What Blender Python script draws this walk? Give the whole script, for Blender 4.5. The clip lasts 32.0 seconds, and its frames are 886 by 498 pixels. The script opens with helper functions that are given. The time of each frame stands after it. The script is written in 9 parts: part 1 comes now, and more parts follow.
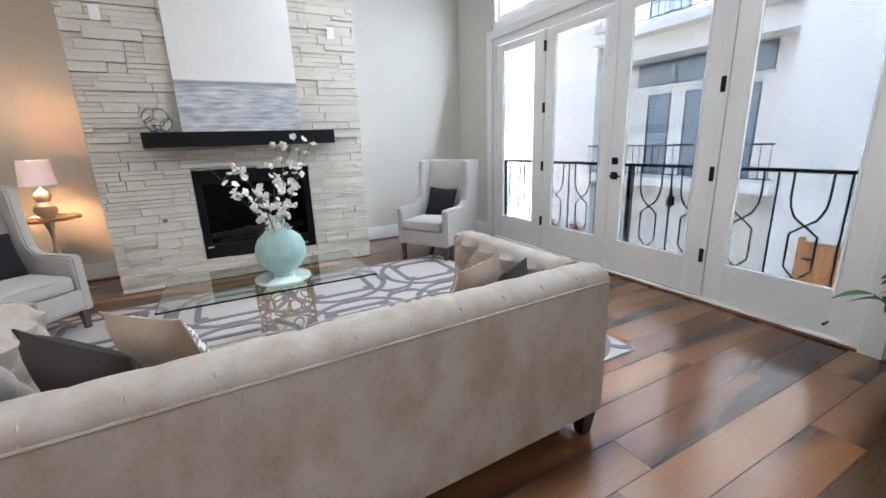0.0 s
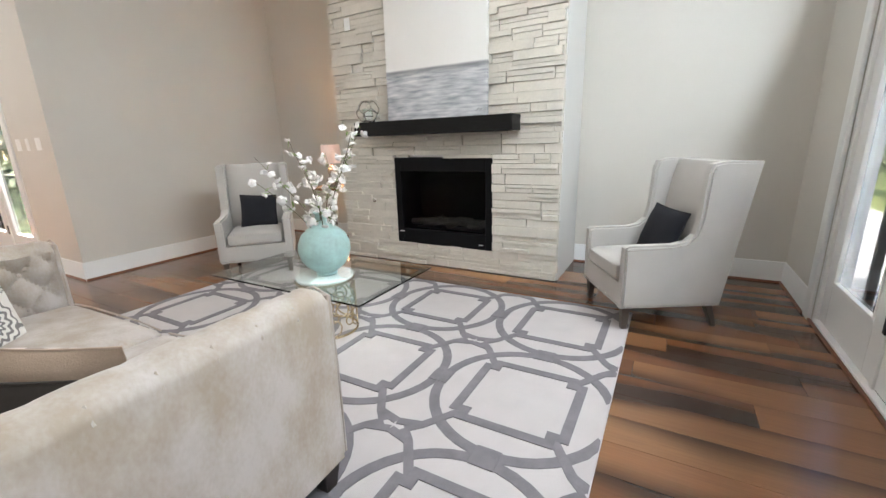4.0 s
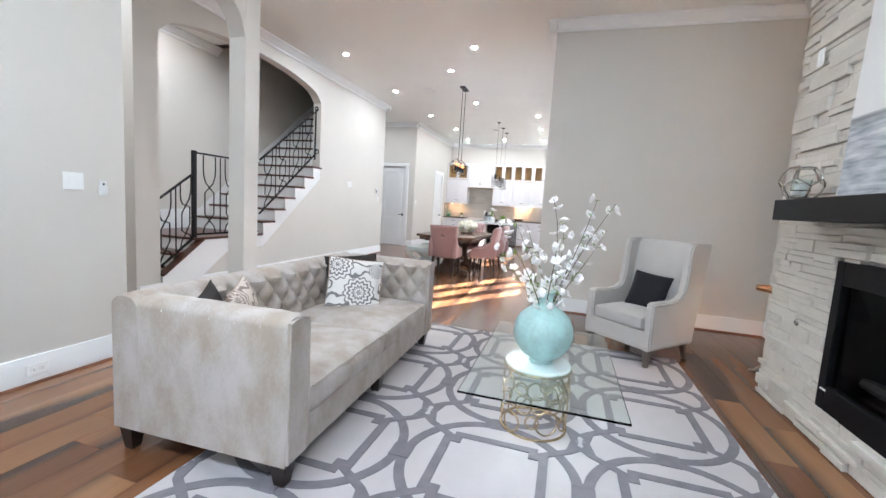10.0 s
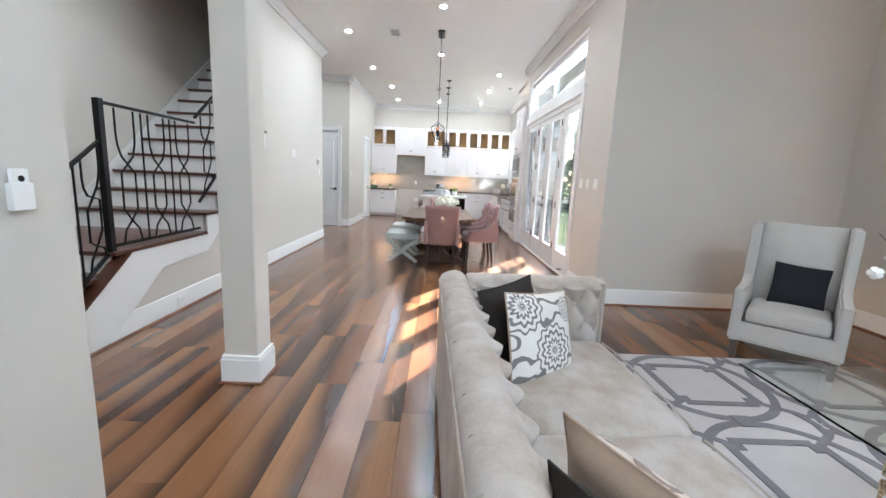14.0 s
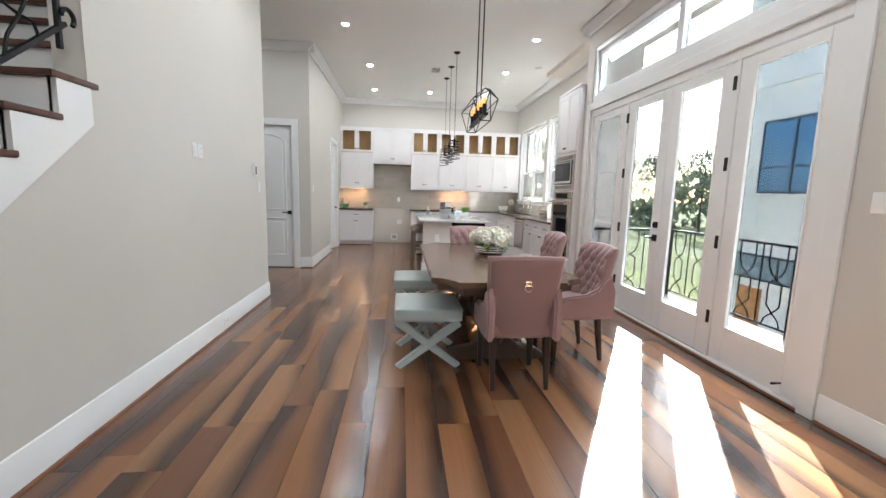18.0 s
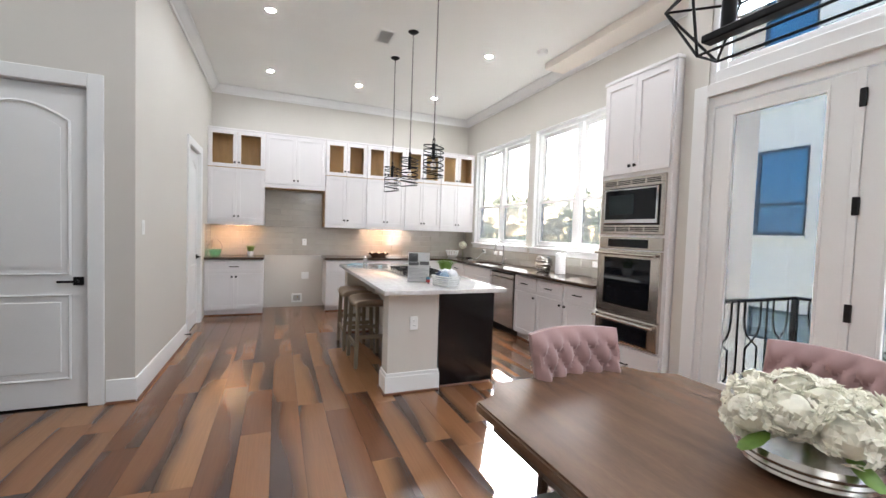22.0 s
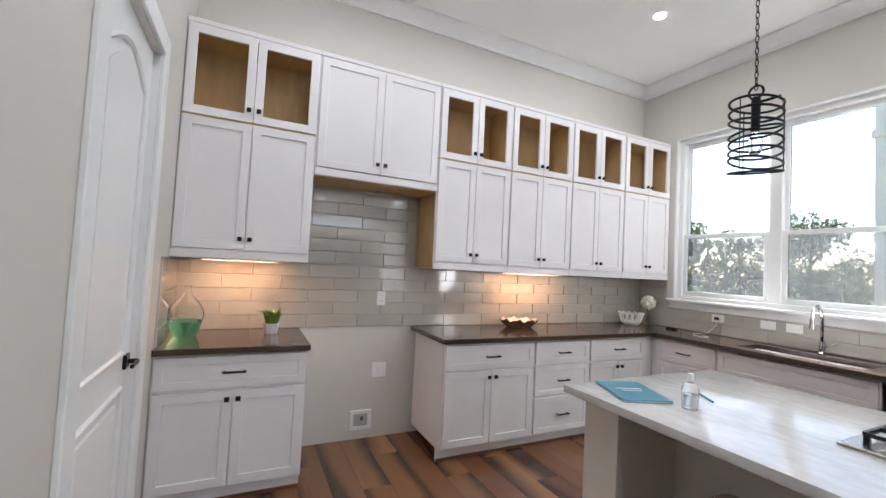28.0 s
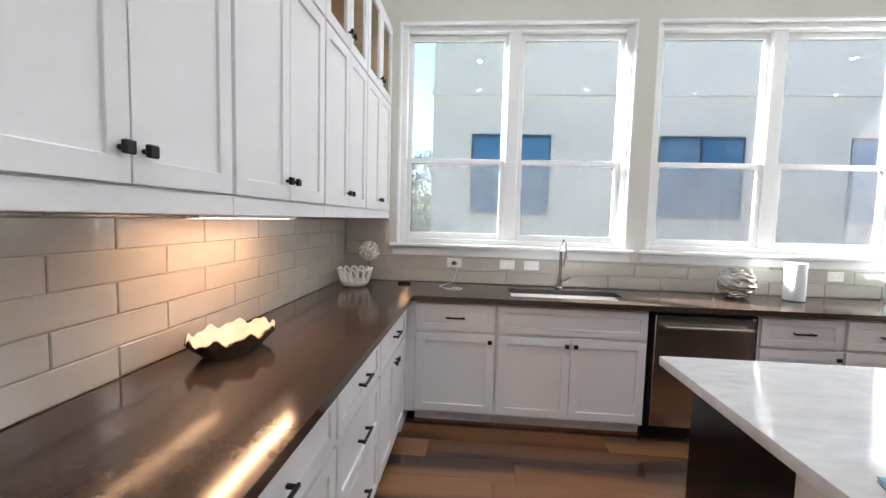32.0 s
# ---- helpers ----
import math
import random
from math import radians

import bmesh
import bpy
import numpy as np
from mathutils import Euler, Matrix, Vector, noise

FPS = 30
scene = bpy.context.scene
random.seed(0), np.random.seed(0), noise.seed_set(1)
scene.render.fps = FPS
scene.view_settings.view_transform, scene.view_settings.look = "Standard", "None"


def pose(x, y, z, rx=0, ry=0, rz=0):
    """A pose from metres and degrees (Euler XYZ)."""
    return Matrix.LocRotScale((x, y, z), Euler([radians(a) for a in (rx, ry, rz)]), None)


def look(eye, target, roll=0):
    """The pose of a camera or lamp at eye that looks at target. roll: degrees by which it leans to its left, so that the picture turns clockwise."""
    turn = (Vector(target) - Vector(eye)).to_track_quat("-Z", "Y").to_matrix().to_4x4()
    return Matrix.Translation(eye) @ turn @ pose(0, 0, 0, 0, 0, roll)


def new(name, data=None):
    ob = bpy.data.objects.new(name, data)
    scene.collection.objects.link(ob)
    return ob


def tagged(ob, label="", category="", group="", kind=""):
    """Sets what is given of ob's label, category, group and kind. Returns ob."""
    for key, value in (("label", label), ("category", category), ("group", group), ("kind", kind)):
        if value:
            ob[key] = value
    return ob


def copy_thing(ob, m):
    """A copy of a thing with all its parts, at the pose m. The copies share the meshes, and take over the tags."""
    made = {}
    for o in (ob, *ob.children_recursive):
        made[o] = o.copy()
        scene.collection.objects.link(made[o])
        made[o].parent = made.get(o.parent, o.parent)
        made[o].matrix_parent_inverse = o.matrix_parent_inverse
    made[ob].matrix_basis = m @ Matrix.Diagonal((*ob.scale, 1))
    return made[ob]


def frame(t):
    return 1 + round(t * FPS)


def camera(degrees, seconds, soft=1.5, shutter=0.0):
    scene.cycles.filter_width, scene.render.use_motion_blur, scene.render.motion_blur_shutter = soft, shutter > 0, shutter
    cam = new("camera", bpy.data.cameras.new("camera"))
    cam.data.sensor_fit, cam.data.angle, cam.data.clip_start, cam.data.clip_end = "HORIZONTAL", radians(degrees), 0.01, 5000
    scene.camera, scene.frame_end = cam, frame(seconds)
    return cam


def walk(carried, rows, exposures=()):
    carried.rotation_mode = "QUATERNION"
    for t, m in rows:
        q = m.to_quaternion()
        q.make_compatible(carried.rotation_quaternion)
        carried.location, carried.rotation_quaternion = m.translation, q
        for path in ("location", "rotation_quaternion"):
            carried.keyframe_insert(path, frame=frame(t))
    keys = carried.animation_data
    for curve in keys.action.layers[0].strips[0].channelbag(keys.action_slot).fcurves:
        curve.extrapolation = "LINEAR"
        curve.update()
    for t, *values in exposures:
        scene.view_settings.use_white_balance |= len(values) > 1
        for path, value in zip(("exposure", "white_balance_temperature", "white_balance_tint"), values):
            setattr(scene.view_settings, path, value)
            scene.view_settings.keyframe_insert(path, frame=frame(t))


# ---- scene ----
# ---- the camera and its walk: seconds, eye, target, roll ----
cam = camera(95.0, 32.0)
PATH = [
    (0, (0.578, 0.463, 1.326), (1.479, 2.175, 0.819), -2.0),
    (0.5, (0.769, 0.638, 1.281), (1.772, 2.28, 0.734), -3.1),
    (1, (1.075, 0.724, 1.298), (2.182, 2.315, 0.802), -5.8),
    (1.5, (1.435, 0.81, 1.313), (2.471, 2.467, 0.89), -8.6),
    (2, (1.735, 0.975, 1.313), (2.614, 2.732, 0.937), -7.6),
    (2.5, (2.136, 1.121, 1.286), (2.57, 3.03, 0.879), -5.4),
    (3, (2.42, 1.287, 1.293), (2.357, 3.239, 0.864), -4.2),
    (3.5, (2.685, 1.43, 1.324), (2.209, 3.319, 0.875), -2.4),
    (4, (2.886, 1.594, 1.28), (1.941, 3.283, 0.773), -1.7),
    (4.5, (3.026, 1.836, 1.306), (1.828, 3.364, 0.827), 0.4),
    (6.5, (3.199, 2.937, 1.336), (1.3, 3.451, 0.98), 0.7),
    (7, (3.198, 3.193, 1.337), (1.253, 3.517, 1.001), 1.3),
    (7.5, (3.127, 3.462, 1.372), (1.151, 3.456, 1.068), 3.5),
    (8, (3.152, 3.586, 1.39), (1.21, 3.212, 1.095), 4.2),
    (8.5, (3.212, 3.584, 1.38), (1.304, 3.025, 1.169), 2.0),
    (9, (3.232, 3.571, 1.368), (1.319, 3.01, 1.213), 1.4),
    (9.5, (3.291, 3.601, 1.347), (1.37, 3.075, 1.172), 2.3),
    (10, (3.318, 3.612, 1.32), (1.41, 3.049, 1.108), 3.6),
    (10.5, (3.236, 3.485, 1.337), (1.346, 2.872, 1.108), 4.6),
    (11, (3.148, 3.213, 1.346), (1.238, 2.657, 1.144), 4.5),
    (11.5, (3.044, 2.877, 1.348), (1.136, 2.298, 1.188), 4.8),
    (12, (2.922, 2.548, 1.363), (1.024, 1.936, 1.207), 5.2),
    (12.5, (2.847, 2.244, 1.367), (0.907, 1.795, 1.177), 2.8),
    (13, (2.764, 1.98, 1.37), (0.795, 1.725, 1.135), 1.7),
    (13.5, (2.539, 1.707, 1.368), (0.563, 1.609, 1.074), 2.4),
    (15.5, (1.069, 0.999, 1.389), (-0.881, 1.218, 0.999), 1.9),
    (16, (0.616, 0.909, 1.395), (-1.34, 1.12, 1.032), 2.8),
    (16.5, (0.195, 0.796, 1.386), (-1.765, 0.951, 1.018), 1.8),
    (17, (-0.253, 0.803, 1.387), (-2.218, 0.883, 1.022), 1.9),
    (17.5, (-0.681, 0.731, 1.367), (-2.655, 0.806, 1.052), 2.3),
    (18, (-1.134, 0.673, 1.366), (-3.105, 0.881, 1.095), 1.6),
    (18.5, (-1.574, 0.578, 1.379), (-3.547, 0.759, 1.103), 2.8),
    (19, (-1.987, 0.513, 1.399), (-3.952, 0.755, 1.117), 1.8),
    (19.5, (-2.393, 0.481, 1.415), (-4.359, 0.751, 1.164), 2.9),
    (20, (-2.815, 0.383, 1.392), (-4.776, 0.709, 1.174), 2.5),
    (20.5, (-3.268, 0.339, 1.381), (-5.204, 0.786, 1.159), 1.6),
    (21, (-3.707, 0.267, 1.409), (-5.612, 0.848, 1.228), 1.8),
    (21.5, (-4.105, 0.22, 1.416), (-5.981, 0.901, 1.292), 2.1),
    (22, (-4.529, 0.153, 1.434), (-6.379, 0.909, 1.35), 1.9),
    (22.5, (-4.968, 0.116, 1.443), (-6.796, 0.925, 1.367), 1.7),
    (23, (-5.368, 0.064, 1.413), (-7.161, 0.948, 1.329), 2.0),
    (23.5, (-5.766, -0.015, 1.429), (-7.527, 0.928, 1.325), 2.5),
    (24, (-6.116, -0.137, 1.416), (-7.865, 0.825, 1.305), 2.8),
    (24.5, (-6.501, -0.265, 1.433), (-8.268, 0.667, 1.328), 3.0),
    (26.5, (-7.836, -0.436, 1.41), (-9.578, 0.546, 1.354), 3.3),
    (27, (-8.161, -0.438, 1.423), (-9.895, 0.558, 1.388), 2.3),
    (27.5, (-8.501, -0.416, 1.466), (-10.288, 0.476, 1.559), 1.7),
    (28, (-8.909, -0.448, 1.47), (-10.71, 0.418, 1.555), 3.0),
    (28.5, (-9.279, -0.444, 1.471), (-11.08, 0.419, 1.59), 2.2),
    (29, (-9.678, -0.48, 1.485), (-11.468, 0.399, 1.647), 2.0),
    (29.5, (-10.071, -0.468, 1.503), (-11.76, 0.594, 1.639), -0.4),
    (30, (-10.404, -0.363, 1.484), (-11.909, 0.954, 1.54), -1.1),
    (30.5, (-10.678, -0.215, 1.47), (-11.896, 1.371, 1.448), -0.6),
    (31, (-10.882, -0.038, 1.471), (-11.742, 1.767, 1.415), 0.0),
    (31.5, (-11.053, 0.222, 1.475), (-11.549, 2.158, 1.386), 0.7),
    (32, (-11.188, 0.474, 1.452), (-11.349, 2.462, 1.305), 1.6),
]
EXPOSURES = [(0, 3.97, 5850, 8), (1, 3.94, 5750, 10), (2, 3.78, 6200, 12), (3, 3.88, 6750, 10), (4.2, 4.02, 6250, 8), (7, 4.12, 5800, 10), (13, 3.98, 5700, 6), (16, 3.75, 5850, 6), (19, 3.52, 6000, 7), (22, 3.6, 6000, 9), (25, 3.55, 5900, 10), (28, 3.34, 5850, 9), (30, 3.54, 6000, 10), (31.2, 3.6, 5950, 9), (32, 3.38, 5850, 7)]
walk(cam, [(t, look(eye, target, roll)) for t, eye, target, roll in PATH], EXPOSURES)

# ---- light: sky, sun ----
SUN_FROM = Vector((-0.736, 0.459, 0.50)).normalized()
world = bpy.data.worlds.new("sky")
scene.world = world
world.use_nodes = True
sky = world.node_tree.nodes.new("ShaderNodeTexSky")
sky.sky_type, sky.sun_disc = "NISHITA", False
sky.sun_elevation = math.asin(SUN_FROM.z)
sky.sun_rotation = math.atan2(SUN_FROM.x, SUN_FROM.y)
world.node_tree.links.new(sky.outputs["Color"], world.node_tree.nodes["Background"].inputs["Color"])
world.node_tree.nodes["Background"].inputs["Strength"].default_value = 0.15
sun = new("sun", bpy.data.lights.new("sun", "SUN"))
sun.data.energy, sun.data.angle, sun.data.color = 3.9, radians(0.6), (1.0, 0.96, 0.90)
sun.matrix_basis = look(SUN_FROM * 30, (0, 0, 0))



def window_light(name, at, target, width, height, watts):
    """Stands in for the sky's light, under the head of a window's opening."""
    lamp = new(name, bpy.data.lights.new(name, "AREA"))
    lamp.data.shape, lamp.data.size, lamp.data.size_y, lamp.data.energy, lamp.data.color = "RECTANGLE", width, height, watts, (0.85, 0.93, 1.0)
    lamp.matrix_basis = look(at, target)


window_light("skylight_living", (4.02, 3.19, 3.30), (0.5, 3.19, 0.6), 3.7, 0.16, 12)
window_light("skylight_dining", (-5.11, 3.46, 3.28), (-5.11, 0.0, 0.6), 3.2, 0.16, 8)

# ---- small building tools ----
def box_bm(bm, x0, x1, y0, y1, z0, z1, bevel=0.0, seg=1, m=None):
    """A box between two corners, with rounded edges if asked, added to bm."""
    r = bmesh.ops.create_cube(bm, size=1.0)
    vs = r["verts"]
    for v in vs:
        v.co = Vector(((x0 + x1) / 2 + v.co.x * (x1 - x0), (y0 + y1) / 2 + v.co.y * (y1 - y0), (z0 + z1) / 2 + v.co.z * (z1 - z0)))
        if m is not None:
            v.co = m @ v.co
    if bevel > 0:
        es = list({e for v in vs for e in v.link_edges})
        bmesh.ops.bevel(bm, geom=es, offset=bevel, segments=seg, affect="EDGES", profile=0.7)
    return bm


def boxes(*specs, bevel=0.0, seg=1):
    bm = bmesh.new()
    for s in specs:
        box_bm(bm, *s, bevel=bevel, seg=seg)
    return bm


def box(x0, x1, y0, y1, z0, z1, bevel=0.0, seg=1, m=None):
    return box_bm(bmesh.new(), x0, x1, y0, y1, z0, z1, bevel, seg, m)


def cyl_bm(bm, p, q, r0, r1=None, n=14, caps=True):
    """A round bar from p to q."""
    p, q = Vector(p), Vector(q)
    d = q - p
    rot = d.to_track_quat("Z", "Y").to_matrix().to_4x4()
    bmesh.ops.create_cone(bm, cap_ends=caps, segments=n, radius1=r0, radius2=r0 if r1 is None else r1, depth=d.length, matrix=Matrix.Translation((p + q) / 2) @ rot)
    return bm


def cyl(p, q, r0, r1=None, n=14):
    return cyl_bm(bmesh.new(), p, q, r0, r1, n)


def lathe(profile, n=28, cx=0.0, cy=0.0, bm=None):
    """A turned body from (radius, height) pairs."""
    bm = bm or bmesh.new()
    rings = []
    for r, z in profile:
        if r < 1e-5:
            rings.append([bm.verts.new((cx, cy, z))])
        else:
            rings.append([bm.verts.new((cx + r * math.cos(2 * math.pi * k / n), cy + r * math.sin(2 * math.pi * k / n), z)) for k in range(n)])
    for a, b in zip(rings, rings[1:]):
        for k in range(n):
            j = (k + 1) % n
            f = [a[k % len(a)], a[j % len(a)], b[j % len(b)], b[k % len(b)]]
            f = [v for i, v in enumerate(f) if v not in f[:i]]
            if len(f) > 2:
                bm.faces.new(f)
    return bm


def tube_bm(bm, pts, r, n=8, closed=False, r1=None):
    """A round bar along a row of points."""
    pts = [Vector(p) for p in pts]
    rings, last = [], None
    for i, p in enumerate(pts):
        a = pts[i - 1] if (i or closed) else p
        b = pts[(i + 1) % len(pts)] if (i + 1 < len(pts) or closed) else p
        d = (b - a).normalized()
        side = d.cross(Vector((0, 0, 1))) if abs(d.z) < 0.95 else d.cross(Vector((1, 0, 0)))
        if last is not None:
            side = last - d * last.dot(d)
        side.normalize()
        last = side
        up = side.cross(d)
        rr = r if r1 is None else r + (r1 - r) * i / max(1, len(pts) - 1)
        rings.append([bm.verts.new(p + rr * (math.cos(2 * math.pi * k / n) * side + math.sin(2 * math.pi * k / n) * up)) for k in range(n)])
    pairs = list(zip(rings, rings[1:])) + ([(rings[-1], rings[0])] if closed else [])
    for a, b in pairs:
        for k in range(n):
            bm.faces.new((a[k], a[(k + 1) % n], b[(k + 1) % n], b[k]))
    if not closed:
        bm.faces.new(rings[0][::-1]), bm.faces.new(rings[-1])
    return bm


def prism_bm(bm, outline, axis, a, b):
    """An outline of 2D points pushed along an axis from a to b. axis x: points are (y, z); y: (x, z); z: (x, y)."""
    def at(p, v):
        return {"x": (v, p[0], p[1]), "y": (p[0], v, p[1]), "z": (p[0], p[1], v)}[axis]
    lo, hi = [bm.verts.new(at(p, a)) for p in outline], [bm.verts.new(at(p, b)) for p in outline]
    bm.faces.new(lo), bm.faces.new(hi[::-1])
    for k in range(len(outline)):
        j = (k + 1) % len(outline)
        bm.faces.new((lo[k], hi[k], hi[j], lo[j]))
    bmesh.ops.recalc_face_normals(bm, faces=bm.faces)
    return bm


def prism(outline, axis, a, b):
    return prism_bm(bmesh.new(), outline, axis, a, b)


def mesh_of(name, bm, material, smooth=None):
    bmesh.ops.recalc_face_normals(bm, faces=bm.faces)
    me = bpy.data.meshes.new(name)
    bm.to_mesh(me)
    bm.free()
    if material is not None:
        me.materials.append(material)
    if smooth is not None:
        me.shade_smooth()
        me.set_sharp_from_angle(angle=radians(smooth))
    return me


def part(name, bm, material, parent, label="", smooth=35):
    """One mesh object under a thing or under a part."""
    ob = new(name, bm if isinstance(bm, bpy.types.Mesh) else mesh_of(name, bm, material, smooth))
    ob.parent = parent
    if label:
        ob["label"] = label
    return ob


def thing(name, label, category, at=None, group=""):
    """An Empty at a thing's base, which carries its parts."""
    ob = new(name)
    ob.empty_display_size = 0.1
    if at is not None:
        ob.matrix_basis = at
    return tagged(ob, label, category, group)


def solo(name, bm, material, label, category, at=None, group="", kind="", smooth=35):
    """A thing that is one mesh."""
    ob = new(name, mesh_of(name, bm, material, smooth))
    if at is not None:
        ob.matrix_basis = at
    return tagged(ob, label, category, group, kind)


def setting(name, bm, material, label="", smooth=35):
    """A piece of the setting."""
    return tagged(new(name, mesh_of(name, bm, material, smooth)), label, "", "", "structure")


# ---- materials ----
def material(name, color, rough=0.5, metal=0.0, vary=0.12, scale=6.0, grain=60.0, bump=0.1, stretch=(1, 1, 1), spread=0.0, dark=None, spec=0.5, alpha=None, trans=0.0, coat=0.0, sheen=0.0, per_object=0.0, rough_vary=0.12, ior=1.45, bump_dist=0.004, band=0.2, fine_part=0.35):
    """A surface with its colour, broad and fine variation, relief and wear, in metres of the object's own space."""
    m = bpy.data.materials.new(name)
    m.use_nodes = True
    nt = m.node_tree
    b = nt.nodes["Principled BSDF"]
    N, L = nt.nodes.new, nt.links.new
    co = N("ShaderNodeTexCoord")
    mp = N("ShaderNodeMapping")
    mp.inputs["Scale"].default_value = stretch
    L(co.outputs["Object"], mp.inputs["Vector"])
    info = N("ShaderNodeObjectInfo")
    shift = N("ShaderNodeVectorMath")
    shift.operation = "ADD"
    mul = N("ShaderNodeMath")
    mul.operation = "MULTIPLY"
    mul.inputs[1].default_value = 37.0
    L(info.outputs["Random"], mul.inputs[0])
    L(mp.outputs["Vector"], shift.inputs[0])
    L(mul.outputs[0], shift.inputs[1])
    broad = N("ShaderNodeTexNoise")
    broad.inputs["Scale"].default_value = scale
    broad.inputs["Detail"].default_value = 4
    fine = N("ShaderNodeTexNoise")
    fine.inputs["Scale"].default_value = grain
    fine.inputs["Detail"].default_value = 3
    L(shift.outputs[0], broad.inputs["Vector"])
    L(shift.outputs[0], fine.inputs["Vector"])
    mixf = N("ShaderNodeMix")
    mixf.inputs[0].default_value = fine_part
    L(broad.outputs["Fac"], mixf.inputs[2])
    L(fine.outputs["Fac"], mixf.inputs[3])
    ramp = N("ShaderNodeValToRGB")
    c = np.array(color)
    lo = np.array(dark) if dark is not None else c * (1 - vary)
    hi = np.minimum(c * (1 + vary * 0.8), 0.97)
    ramp.color_ramp.elements[0].position, ramp.color_ramp.elements[1].position = 0.5 - band, 0.5 + band
    ramp.color_ramp.elements[0].color = (*lo, 1)
    ramp.color_ramp.elements[1].color = (*hi, 1)
    L(mixf.outputs[0], ramp.inputs["Fac"])
    out = ramp.outputs["Color"]
    if per_object:
        hsv = N("ShaderNodeHueSaturation")
        mr = N("ShaderNodeMapRange")
        mr.inputs["To Min"].default_value, mr.inputs["To Max"].default_value = 1 - per_object, 1 + per_object
        L(info.outputs["Random"], mr.inputs["Value"])
        L(mr.outputs["Result"], hsv.inputs["Value"])
        L(out, hsv.inputs["Color"])
        out = hsv.outputs["Color"]
    L(out, b.inputs["Base Color"])
    rr = N("ShaderNodeMapRange")
    rr.inputs["To Min"].default_value, rr.inputs["To Max"].default_value = max(0.02, rough * (1 - rough_vary)), min(1.0, rough * (1 + rough_vary))
    L(broad.outputs["Fac"], rr.inputs["Value"])
    L(rr.outputs["Result"], b.inputs["Roughness"])
    b.inputs["Metallic"].default_value = metal
    b.inputs["Specular IOR Level"].default_value = spec
    b.inputs["IOR"].default_value = ior
    b.inputs["Transmission Weight"].default_value = trans
    b.inputs["Coat Weight"].default_value = coat
    b.inputs["Coat Roughness"].default_value = 0.08
    b.inputs["Sheen Weight"].default_value = sheen
    b.inputs["Sheen Roughness"].default_value = 0.4
    if bump:
        bp = N("ShaderNodeBump")
        bp.inputs["Strength"].default_value = bump
        bp.inputs["Distance"].default_value = bump_dist
        L(fine.outputs["Fac"], bp.inputs["Height"])
        L(bp.outputs["Normal"], b.inputs["Normal"])
    return m


def glow(name, color, strength):
    m = bpy.data.materials.new(name)
    m.use_nodes = True
    b = m.node_tree.nodes["Principled BSDF"]
    b.inputs["Base Color"].default_value = (*color, 1)
    b.inputs["Emission Color"].default_value = (*color, 1)
    b.inputs["Emission Strength"].default_value = strength
    return m
WALL = material("greige_wall_paint", (0.62, 0.59, 0.54), 0.6, vary=0.03, scale=1.2, grain=220, bump=0.12, bump_dist=0.001)
CEILING = material("white_ceiling_paint", (0.86, 0.865, 0.835), 0.7, vary=0.02, scale=1.0, grain=200, bump=0.1, bump_dist=0.001)
TRIM = material("white_trim_paint", (0.80, 0.80, 0.79), 0.35, vary=0.03, scale=2.0, grain=120, bump=0.04)
SLAB = material("dark_joint", (0.03, 0.02, 0.015), 0.8)
IRON = material("black_iron", (0.012, 0.012, 0.013), 0.42, metal=0.6, vary=0.3, scale=20, bump=0.15)
BLACK = material("black_hardware", (0.014, 0.013, 0.013), 0.38, metal=0.5, vary=0.3)
TREAD = material("dark_stained_tread", (0.085, 0.032, 0.018), 0.3, vary=0.35, scale=3, grain=50, stretch=(6, 1, 6), bump=0.06)
SHOE = material("red_brown_shoe_moulding", (0.17, 0.065, 0.03), 0.4, vary=0.3, scale=6, stretch=(1, 1, 1))
# grey put into both glasses dims the bright outdoors seen through them
GLASS = material("outdoor_dimming_glass", (0.175, 0.18, 0.187), 0.0, vary=0.0, bump=0, trans=1.0, ior=1.33, rough_vary=0)
GLASS.node_tree.nodes["Principled BSDF"].inputs["Roughness"].default_value = 0.0
PALEGLASS = material("pale_dimming_glass", (0.215, 0.21, 0.205), 0.0, vary=0.0, bump=0, trans=1.0, ior=1.33, rough_vary=0)
PALEGLASS.node_tree.nodes["Principled BSDF"].inputs["Roughness"].default_value = 0.0
CLEAR = material("clear_glass", (0.98, 0.99, 0.99), 0.02, vary=0.0, bump=0, trans=1.0, ior=1.08, rough_vary=0)

# ---- the house: walls, openings, ceiling ----
CEIL = 3.745
X_E, Y_N, X_RET, Y_S, Y_D, Y_K, X_K, Y_KL, Y_ST = 3.845, 5.98, -2.31, 0.385, 3.30, 3.81, -12.29, -0.885, -1.00
X_REC, X_DOOR, X_T = -6.42, -8.41, -6.99
ZC = 0.93
T = 0.16
stairs_low, stairs_high = -0.30, -3.58


